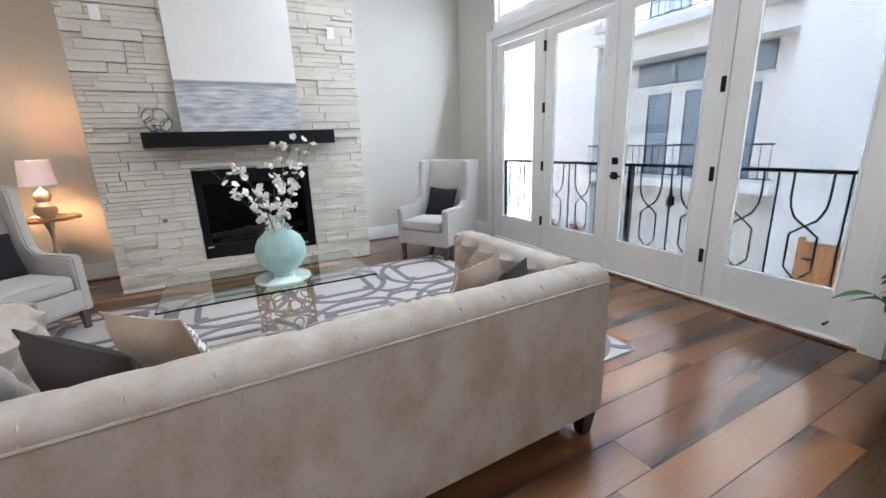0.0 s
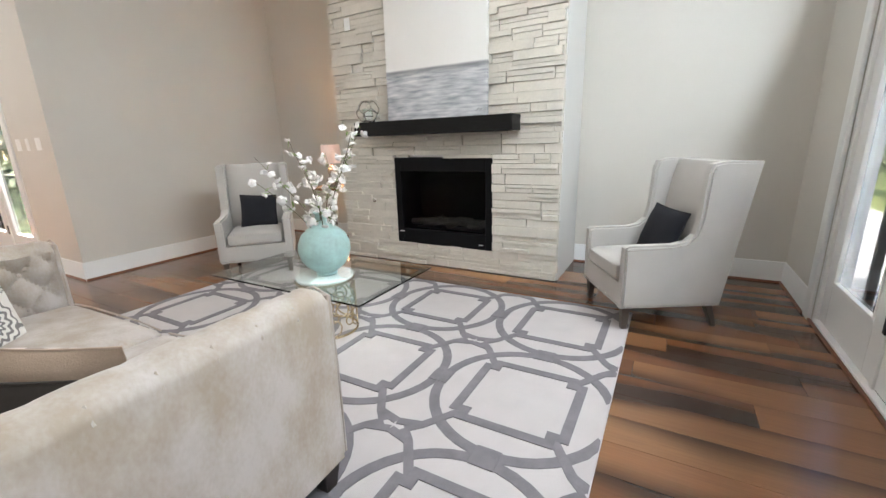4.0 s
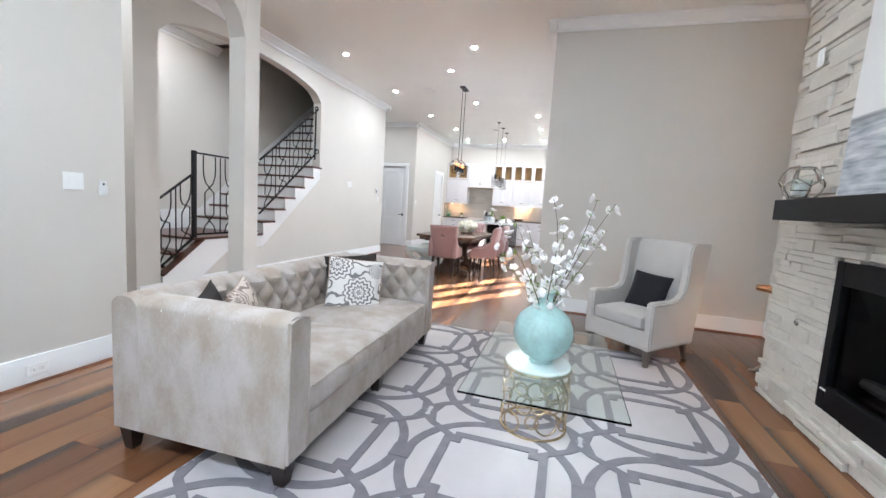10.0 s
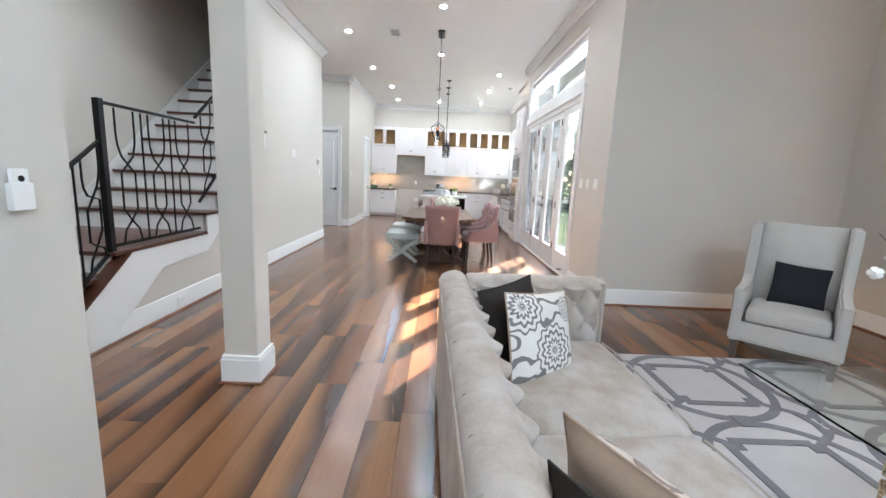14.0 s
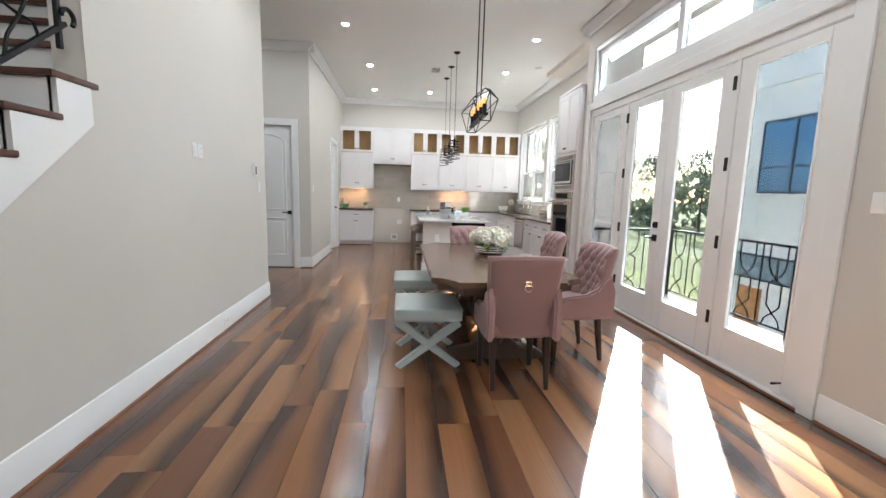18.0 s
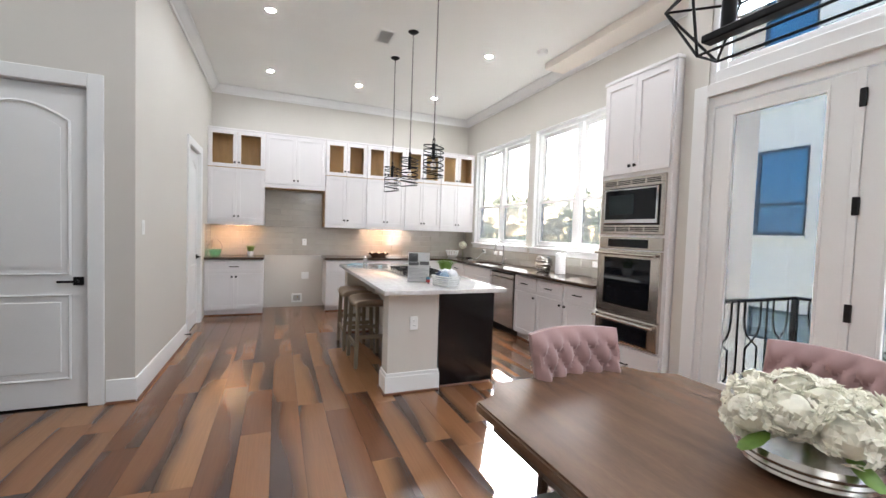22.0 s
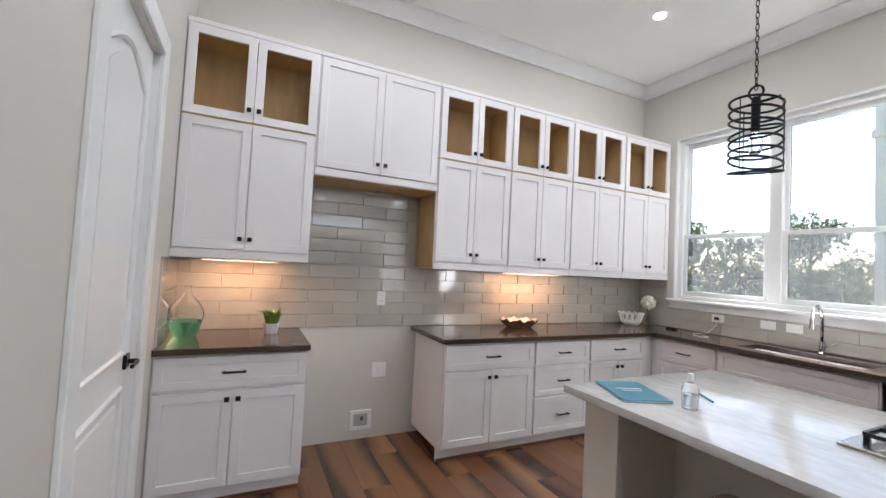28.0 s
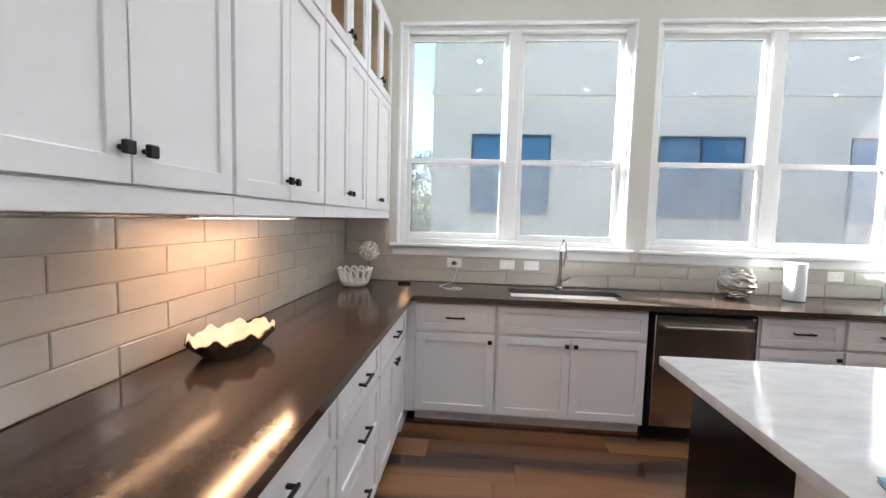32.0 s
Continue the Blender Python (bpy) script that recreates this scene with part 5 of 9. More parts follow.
for k in range(7):
    x = FB[0] + 0.22 + 0.11 * k
    tube_bm(lg, [(x - 0.14, 5.42 + rng.uniform(-0.06, 0.06), FB[2] + 0.17 + rng.uniform(0, 0.06)), (x, 5.40, FB[2] + 0.19 + rng.uniform(0, 0.06)), (x + 0.14, 5.44 + rng.uniform(-0.06, 0.06), FB[2] + 0.17 + rng.uniform(0, 0.08))], 0.032 + rng.uniform(0, 0.014), n=7)
part("logs", lg, LOGM, fb, "grey ceramic logs")
part("burner", box(FB[0] + 0.15, FB[1] - 0.15, 5.32, 5.52, FB[2] + 0.06, FB[2] + 0.15, bevel=0.01), FIREBLACK, fb)
part("gas_key", lathe([(0.0, 0.012), (0.014, 0.012), (0.022, 0.004), (0.024, 0.0)], 16), NAIL, fp, "round nickel gas key cover").matrix_basis = pose(0.02, SF - 0.03, 0.68, 90, 0, 0)
mt = thing("mantel_shelf", "thick black wooden mantel beam", "mantel")
part("beam", box(-0.005, 1.69, 4.965, 5.195, 1.365, 1.50, bevel=0.004), MANTEL, mt)

pa = thing("painting", "large canvas with pale sky over grey brushed sea", "painting", pose(0.30, 5.165, 1.502, -1.4, 0, 0))
ART = material("painted_canvas", (0.80, 0.79, 0.76), 0.7, vary=0.02, scale=3, grain=300, bump=0.4)
nt = ART.node_tree
N, L = nt.nodes.new, nt.links.new
bs = nt.nodes["Principled BSDF"]
base = bs.inputs["Base Color"].links[0].from_socket
co = N("ShaderNodeTexCoord")
sep = N("ShaderNodeSeparateXYZ")
L(co.outputs["Object"], sep.inputs[0])
mp = N("ShaderNodeMapping")
mp.inputs["Scale"].default_value = (2.2, 1, 16)
L(co.outputs["Object"], mp.inputs["Vector"])
nz = N("ShaderNodeTexNoise")
nz.inputs["Scale"].default_value, nz.inputs["Detail"].default_value = 2.2, 6
L(mp.outputs["Vector"], nz.inputs["Vector"])
rp = N("ShaderNodeValToRGB")
rp.color_ramp.elements[0].position, rp.color_ramp.elements[1].position = 0.28, 0.72
rp.color_ramp.elements[0].color, rp.color_ramp.elements[1].color = (0.26, 0.28, 0.31, 1), (0.74, 0.73, 0.72, 1)
mid = rp.color_ramp.elements.new(0.5)
mid.color = (0.50, 0.51, 0.53, 1)
L(nz.outputs["Fac"], rp.inputs["Fac"])
edge = N("ShaderNodeMapRange")
edge.inputs["From Min"].default_value, edge.inputs["From Max"].default_value = 0.455, 0.475
edge.inputs["To Min"].default_value, edge.inputs["To Max"].default_value = 1.0, 0.0
L(sep.outputs["Z"], edge.inputs["Value"])
mx = N("ShaderNodeMix")
mx.data_type = "RGBA"
L(edge.outputs["Result"], mx.inputs[0])
L(base, mx.inputs[6])
L(rp.outputs["Color"], mx.inputs[7])
ln = N("ShaderNodeMapRange")
ln.interpolation_type = "SMOOTHSTEP"
ln.inputs["From Min"].default_value, ln.inputs["From Max"].default_value = 0.40, 0.462
ln.inputs["To Min"].default_value, ln.inputs["To Max"].default_value = 0.0, 0.75
L(sep.outputs["Z"], ln.inputs["Value"])
lm = N("ShaderNodeMath")
lm.operation = "MULTIPLY"
L(ln.outputs["Result"], lm.inputs[0])
L(edge.outputs["Result"], lm.inputs[1])
mx2 = N("ShaderNodeMix")
mx2.data_type = "RGBA"
L(lm.outputs[0], mx2.inputs[0])
L(mx.outputs[2], mx2.inputs[6])
mx2.inputs[7].default_value = (0.20, 0.20, 0.21, 1)
L(mx2.outputs[2], bs.inputs["Base Color"])
part("canvas", box(0.0, 1.09, -0.02, 0.018, 0.0, 1.62, bevel=0.004), ART, pa)
part("signature", boxes(*[(0.985 + k * 0.012, 0.991 + k * 0.012, -0.0215, -0.0195, 0.05 + 0.008 * (k % 3), 0.056 + 0.009 * (k % 3)) for k in range(5)]), BLACK, pa)

cn = thing("candle_holder", "round silver cage candle holder with a glass cup", "candle holder", pose(0.13, 5.04, 1.502))
bm = bmesh.new()
ico = bmesh.new()
bmesh.ops.create_icosphere(ico, subdivisions=1, radius=0.115)
ico.faces.ensure_lookup_table()
cent = {f.index: f.calc_center_median().normalized() * 0.115 for f in ico.faces}
for e in ico.edges:
    a, b = [cent[f.index] for f in e.link_faces]
    if max(abs(a.z), abs(b.z)) < 0.105:
        tube_bm(bm, [a + Vector((0, 0, 0.105)), (a + b).normalized() * 0.115 + Vector((0, 0, 0.105)), b + Vector((0, 0, 0.105))], 0.006, n=6)
ico.free()
part("cage", bm, NAIL, cn, "polished silver cage")
part("foot", lathe([(0.0, 0.0), (0.055, 0.0), (0.055, 0.008), (0.02, 0.016), (0.0, 0.018)], 20), NAIL, cn)
cup = part("glass_cup", lathe([(0.0, 0.018), (0.045, 0.02), (0.05, 0.06), (0.052, 0.13), (0.049, 0.13), (0.046, 0.06), (0.0, 0.03)], 24), TGLASS, cn)
part("candle", lathe([(0.0, 0.03), (0.035, 0.03), (0.035, 0.10), (0.0, 0.10)], 18), PETAL, cn)

# ---- side table and lamp ----
SILVER = material("aged_silver_metal", (0.45, 0.41, 0.36), 0.28, metal=1.0, vary=0.2, scale=12)
WOODTOP = material("scalloped_wood_top", (0.28, 0.12, 0.045), 0.28, vary=0.3, scale=4, stretch=(1, 5, 1), grain=40)
tb = thing("side_table", "small round wood side table on a turned silver stem", "side table", pose(-0.93, 5.55, 0))
scal = [(0.235 + 0.012 * math.cos(8 * a)) for a in [2 * math.pi * k / 64 for k in range(64)]]
bm = prism([(s * math.cos(2 * math.pi * k / 64), s * math.sin(2 * math.pi * k / 64)) for k, s in enumerate(scal)], "z", 0.745, 0.765)
part("tabletop", bm, WOODTOP, tb, "brown wood top with a scalloped rim")
part("rim", tube_bm(bmesh.new(), [(s * math.cos(2 * math.pi * k / 64), s * math.sin(2 * math.pi * k / 64), 0.768) for k, s in enumerate(scal)], 0.008, n=6, closed=True), BRASS, tb)
part("stem", lathe([(0.0, 0.05), (0.03, 0.06), (0.016, 0.10), (0.022, 0.16), (0.014, 0.22), (0.014, 0.36), (0.026, 0.40), (0.03, 0.44), (0.018, 0.48), (0.014, 0.60), (0.024, 0.66), (0.05, 0.745), (0.0, 0.745)], 18), SILVER, tb)
for k in range(3):
    a = 2 * math.pi * k / 3 + 0.5
    part("foot", tube_bm(bmesh.new(), [(0.01 * math.cos(a), 0.01 * math.sin(a), 0.10), (0.10 * math.cos(a), 0.10 * math.sin(a), 0.075), (0.18 * math.cos(a), 0.18 * math.sin(a), 0.012), (0.22 * math.cos(a), 0.22 * math.sin(a), 0.012)], 0.013, n=8, r1=0.009), SILVER, tb)
lp = thing("table_lamp", "table lamp with stone gourd base and lit drum shade", "lamp", pose(-0.93, 5.56, 0.766))
part("base", lathe([(0.0, 0.0), (0.055, 0.0), (0.058, 0.012), (0.075, 0.03), (0.09, 0.07), (0.082, 0.11), (0.05, 0.14), (0.045, 0.15), (0.06, 0.175), (0.066, 0.205), (0.055, 0.235), (0.025, 0.26), (0.012, 0.28), (0.012, 0.36), (0.0, 0.36)], 28), material("taupe_ceramic", (0.30, 0.26, 0.23), 0.3, vary=0.12, scale=12), lp)
SHADE = material("pink_linen_shade", (0.80, 0.66, 0.60), 0.9, vary=0.04, grain=300, bump=0.2)
bs = SHADE.node_tree.nodes["Principled BSDF"]
bs.inputs["Emission Color"].default_value, bs.inputs["Emission Strength"].default_value = (1.0, 0.66, 0.52, 1), 0.022
part("shade", lathe([(0.132, 0.30), (0.135, 0.302), (0.115, 0.53), (0.112, 0.53), (0.130, 0.304)], 32), SHADE, lp, "pinkish linen drum shade")
bulb = part("bulb", lathe([(0.0, 0.36), (0.02, 0.365), (0.03, 0.40), (0.022, 0.43), (0.0, 0.44)], 14), glow("warm_bulb", (1.0, 0.58, 0.28), 36.0), lp)

# ---- potted plant in the corner ----
PLANTM = material("glossy_plant_leaf", (0.035, 0.125, 0.022), 0.48, vary=0.3, scale=12)
pl = thing("potted_plant", "leafy green plant in a brown pot in the corner", "plant", pose(3.52, 0.86, 0))
part("pot", lathe([(0.0, 0.0), (0.12, 0.0), (0.15, 0.02), (0.175, 0.24), (0.18, 0.26), (0.16, 0.26), (0.15, 0.22), (0.0, 0.22)], 24), material("brown_woven_pot", (0.15, 0.085, 0.05), 0.8, vary=0.3, scale=20, grain=120, bump=0.4), pl, "brown round pot")
rng = random.Random(8)
for k in range(26):
    a, el = k * 2.4, rng.uniform(0.55, 1.45)
    tip = Vector((math.cos(a) * math.cos(el), math.sin(a) * math.cos(el), math.sin(el))) * rng.uniform(0.32, 0.52) + Vector((0, 0, 0.24))
    stem = [Vector((0.03 * math.cos(a), 0.03 * math.sin(a), 0.2)), tip * 0.55 + Vector((0, 0, 0.12)), tip]
    st_ = part("stem", tube_bm(bmesh.new(), stem, 0.006, n=5, r1=0.003), TWIG, pl)
    for i in range(7):
        f = 0.35 + 0.65 * i / 6
        root = stem[0].lerp(stem[1], f * 2) if f < 0.5 else stem[1].lerp(stem[2], f * 2 - 1)
        th, up = rng.uniform(0, 2 * math.pi), rng.uniform(-0.35, 0.6)
        d = (Vector((math.cos(th) * math.cos(up), math.sin(th) * math.cos(up), math.sin(up))) + Vector((math.cos(a), math.sin(a), 0)) * 0.5).normalized()
        side = d.cross(Vector((0, 0, 1))).normalized()
        L_ = rng.uniform(0.11, 0.17)
        bm = bmesh.new()
        rows = []
        for q in range(7):
            g = q / 6
            w = 0.033 * math.sin(math.pi * min(1.0, g ** 0.75 * 0.97 + 0.03)) + 0.001
            c = root + d * L_ * g - Vector((0, 0, 0.05 * g * g))
            rows.append([bm.verts.new(c - side * w + Vector((0, 0, w * 0.3))), bm.verts.new(c), bm.verts.new(c + side * w + Vector((0, 0, w * 0.3)))])
        for r0, r1 in zip(rows, rows[1:]):
            for q in range(2):
                bm.faces.new((r0[q], r0[q + 1], r1[q + 1], r1[q]))
        part("leaf", bm, PLANTM, st_)

# ---- dining: table, chairs, benches, chandelier ----
TABLEWOOD = material("weathered_brown_table", (0.125, 0.07, 0.042), 0.24, vary=0.3, scale=2.0, grain=34, stretch=(1, 7, 4), bump=0.08)
BASEWOOD = material("dark_brown_trestle", (0.075, 0.045, 0.028), 0.45, vary=0.35, scale=4, stretch=(4, 4, 1), bump=0.15)
PINK = material("dusty_mauve_fabric", (0.31, 0.19, 0.18), 0.8, vary=0.08, scale=6, grain=420, bump=0.3, sheen=0.35, bump_dist=0.001)
AQUALEATHER = material("pale_aqua_leather", (0.42, 0.47, 0.45), 0.38, vary=0.06, scale=6, grain=260, bump=0.25, bump_dist=0.001)

tbl = thing("dining_table", "brown wooden trestle dining table with clipped corners", "table", pose(-4.98, 1.465, 0))
hx, hy, c = 1.14, 0.565, 0.17


def clipped(hx, hy, c, bow=0.035):
    pts = []
    for sx, sy, flip in ((1, 1, 0), (-1, 1, 1), (-1, -1, 0), (1, -1, 1)):
        a, b = Vector((sx * hx, sy * (hy - c), 0)), Vector((sx * (hx - c), sy * hy, 0))
        arc = [a] + [a.lerp(b, k / 6) - Vector((sx, sy, 0)).normalized() * bow * math.sin(math.pi * k / 6) for k in range(1, 6)] + [b]
        pts += [(p.x, p.y) for p in (arc[::-1] if flip else arc)]
    return pts


bm = prism(clipped(hx, hy, c), "z", 0.715, 0.76)
bmesh.ops.bevel(bm, geom=[e for e in bm.edges if abs(e.verts[0].co.z - e.verts[1].co.z) < 1e-5], offset=0.008, segments=2, affect="EDGES")
part("tabletop", bm, TABLEWOOD, tbl)
part("apron", prism(clipped(hx - 0.05, hy - 0.05, c), "z", 0.655, 0.7145), BASEWOOD, tbl)
for x in (-0.62, 0.62):
    p = [(-0.40, 0.0), (0.40, 0.0), (0.43, 0.035), (0.36, 0.09), (0.20, 0.12), (0.11, 0.20), (0.075, 0.33), (0.10, 0.47), (0.22, 0.58), (0.40, 0.62), (0.42, 0.655), (-0.42, 0.655), (-0.40, 0.62), (-0.22, 0.58), (-0.10, 0.47), (-0.075, 0.33), (-0.11, 0.20), (-0.20, 0.12), (-0.36, 0.09), (-0.43, 0.035)]
    bm = prism(p, "x", x - 0.05, x + 0.05)
    bmesh.ops.bevel(bm, geom=[e for e in bm.edges if abs(e.verts[0].co.x - e.verts[1].co.x) < 1e-5], offset=0.012, segments=2, affect="EDGES")
    ped = part("pedestal", bm, BASEWOOD, tbl, "dark carved trestle pedestal")
    for s in (-1, 1):
        part("scroll_brace", tube_bm(bmesh.new(), [(x + s * 0.06, 0, 0.18), (x + s * 0.16, 0, 0.22), (x + s * 0.24, 0, 0.34), (x + s * 0.30, 0, 0.50), (x + s * 0.42, 0, 0.60), (x + s * 0.50, 0, 0.645)], 0.036, n=8), BASEWOOD, ped)
part("stretcher", box(-0.60, 0.60, -0.04, 0.04, 0.10, 0.17, bevel=0.01), BASEWOOD, tbl)


def curved_back(n=34, h=0.56, w0=0.46, w1=0.53, thick=0.075, depth=0.042, pu=0.105, pv=0.16):
    """A shell that wraps slightly forward at its sides; tufted inside, plain outside. Inside faces -y."""
    bm = bmesh.new()
    front, back = [], []
    for i in range(n + 1):
        fr, bk = [], []
        for j in range(n + 1):
            a, f = 2 * i / n - 1, j / n
            w = w0 + (w1 - w0) * f
            x, z = a * w / 2, f * h
            bend = -0.085 * a * a * (1 - 0.35 * f) + 0.10 * f
            e = min(1, (1 - abs(a)) / 0.10, (1 - f) / 0.10)
            th = thick * (0.35 + 0.65 * max(0, e) ** 0.5)
            up = 0.012 * (1 - a * a) * f
            t = depth * tuft(x, z - h * 0.5, pu, pv) * max(0, min(1, (1 - abs(a)) / 0.16, (1 - f) / 0.14, f / 0.1)) 
            fr.append(bm.verts.new((x, bend - th / 2 - t, z + up)))
            bk.append(bm.verts.new((x, bend + th / 2, z + up)))
        front.append(fr), back.append(bk)
    for i in range(n):
        for j in range(n):
            bm.faces.new((front[i][j], front[i][j + 1], front[i + 1][j + 1], front[i + 1][j]))
            bm.faces.new((back[i][j], back[i + 1][j], back[i + 1][j + 1], back[i][j + 1]))
    for k in range(n):
        bm.faces.new((front[k][n], back[k][n], back[k + 1][n], front[k + 1][n]))
        bm.faces.new((front[k][0], front[k + 1][0], back[k + 1][0], back[k][0]))
        bm.faces.new((front[0][k], back[0][k], back[0][k + 1], front[0][k + 1]))
        bm.faces.new((front[n][k], front[n][k + 1], back[n][k + 1], back[n][k]))
    return bm


def back_at(a, f, h=0.56, w0=0.46, w1=0.53, thick=0.075, out=1):
    w = w0 + (w1 - w0) * f
    return Vector((a * w / 2, -0.085 * a * a * (1 - 0.35 * f) + 0.10 * f + out * thick / 2 * 0.8, f * h + 0.012 * (1 - a * a) * f))


CHAIR_BUTTON = button_mesh(0.010, PINK)


def dining_chair(at, label):
    ch = thing("dining_chair", label, "chair", at, "mauve chairs round the dining table")
    part("seat", soft_box(-0.25, 0.25, -0.26, 0.20, 0.36, 0.50, 0.05, 0.02, 10), PINK, ch)
    off = Matrix.Translation((0, 0.20, 0.40))
    bk = part("backrest", move_bm(curved_back(), off), PINK, ch, "tufted mauve backrest")
    for i in range(-5, 6):
        for j in range(-5, 6):
            u, v = 0.105 * (i + j) / 2, 0.16 * (i - j) / 2
            a, f = u / 0.24, (v + 0.28) / 0.56
            if abs(a) < 0.8 and 0.2 < f < 0.9:
                part("button", CHAIR_BUTTON, None, bk).location = off @ (back_at(u / (0.23 + 0.035 * f), f, out=-1) + Vector((0, -0.006, 0)))
    rim = [off @ (back_at(a, f) + Vector((0, 0.008, 0))) for a, f in [(-0.96, 0.05 + 0.9 * k / 6) for k in range(7)] + [(-0.96 + 1.92 * k / 8, 0.965) for k in range(1, 8)] + [(0.96, 0.95 - 0.9 * k / 6) for k in range(7)]]
    part("nailhead_trim", nailheads(rim, 0.005, 0.017), NAIL, bk, "nickel nailhead trim")
    rg = part("ring_plate", box(-0.022, 0.022, -0.004, 0.004, -0.022, 0.022, bevel=0.002), NAIL, bk, "square plate with a pull ring")
    rg.matrix_basis = off @ Matrix.Translation(back_at(0, 0.68, out=1.35)) @ pose(0, 0, 0, -10, 0, 0)
    part("ring", tube_bm(bmesh.new(), [(0.026 * math.cos(t), 0.010, -0.026 + 0.028 * math.sin(t)) for t in [2 * math.pi * k / 18 for k in range(18)]], 0.004, n=6, closed=True), NAIL, rg)
    for s in (-1, 1):
        out = [(0.28, 0.38), (-0.02, 0.37), (-0.20, 0.37), (-0.21, 0.47), (-0.17, 0.555), (-0.08, 0.57), (0.04, 0.585), (0.13, 0.63), (0.19, 0.72), (0.24, 0.74), (0.285, 0.60)]
        bm = prism(out, "x", s * 0.205, s * 0.265)
        bmesh.ops.bevel(bm, geom=[e for e in bm.edges if abs(e.verts[0].co.x - e.verts[1].co.x) < 1e-5], offset=0.016, segments=3, affect="EDGES")
        arm = part("armrest", bm, PINK, ch, "low sloping side wing")
        x = s * 0.267
        part("nailhead_trim", nailheads([(x, -0.19, 0.39), (x, -0.195, 0.47), (x, -0.16, 0.535), (x, -0.08, 0.552), (x, 0.04, 0.567), (x, 0.14, 0.62)], 0.0045, 0.016), NAIL, arm, "nickel nailhead trim")
        part("nailhead_trim", nailheads([(x, -0.19, 0.39), (x, 0.25, 0.39)], 0.0045, 0.016), NAIL, arm, "nickel nailhead trim")
        tapered_leg(s * 0.205, -0.20, 0.37, 0.024, 0.016, DARKLEG, ch)
        tapered_leg(s * 0.195, 0.17, 0.38, 0.023, 0.015, DARKLEG, ch, (0, 0.05))
    return ch


dining_chair(pose(-4.0, 1.52, 0, 0, 0, -90), "mauve tufted chair with nailheads at the table's end")
dining_chair(pose(-4.46, 2.14, 0, 0, 0, 2), "mauve tufted chair with nailheads near the glazed doors")
dining_chair(pose(-5.50, 2.15, 0, 0, 0, -3), "mauve tufted chair with nailheads near the glazed doors")
dining_chair(pose(-5.90, 1.54, 0, 0, 0, 90), "mauve tufted chair pushed in at the kitchen end")


def bench(at, label):
    b = thing("upholstered_stool", label, "stool", at, "aqua stools along the table")
    part("seat", soft_box(-0.27, 0.27, -0.265, 0.265, 0.375, 0.485, 0.022, 0.015, 8), AQUALEATHER, b)
    part("piping", tube_bm(bmesh.new(), [(x, y, 0.468) for x, y in ((-0.268, -0.263), (0.268, -0.263), (0.268, 0.263), (-0.268, 0.263))], 0.004, n=5, closed=True), AQUALEATHER, b)
    for x in (-0.235, 0.235):
        for s in (-1, 1):
            p, q = Vector((x + s * 0.004, -s * 0.235, 0.0)), Vector((x + s * 0.004, s * 0.235, 0.372))
            d = q - p
            dd = d.normalized()
            side = Vector((0, dd.z, -dd.y))
            bm2 = bmesh.new()
            o = Vector((0.026 if x > 0 else -0.026, 0, 0))
            prismo = [p + side * 0.032, p - side * 0.032, q - side * 0.032, q + side * 0.032]
            lo = [bm2.verts.new(v - Vector((0.022, 0, 0))) for v in prismo]
            hi = [bm2.verts.new(v + Vector((0.022, 0, 0))) for v in prismo]
            bm2.faces.new(lo[::-1]), bm2.faces.new(hi)
            for k in range(4):
                bm2.faces.new((lo[k], lo[(k + 1) % 4], hi[(k + 1) % 4], hi[k]))
            for v in bm2.verts:
                v.co.z = max(0.0, v.co.z)
            leg = part("crossed_leg", bm2, AQUALEATHER, b, "leather-wrapped crossed leg")
            for e in (-0.024, 0.024):
                part("nailhead_trim", nailheads([p + o + side * e + dd * 0.03, q + o + side * e - dd * 0.02], 0.004, 0.018), NAIL, leg, "nickel nailhead trim")
    part("stretcher", box(-0.21, 0.21, -0.016, 0.016, 0.17, 0.202, bevel=0.005), AQUALEATHER, b)
    return b


bench(pose(-4.42, 0.90, 0), "pale aqua leather stool with crossed studded legs")
bench(pose(-5.47, 0.875, 0), "pale aqua leather stool with crossed studded legs")

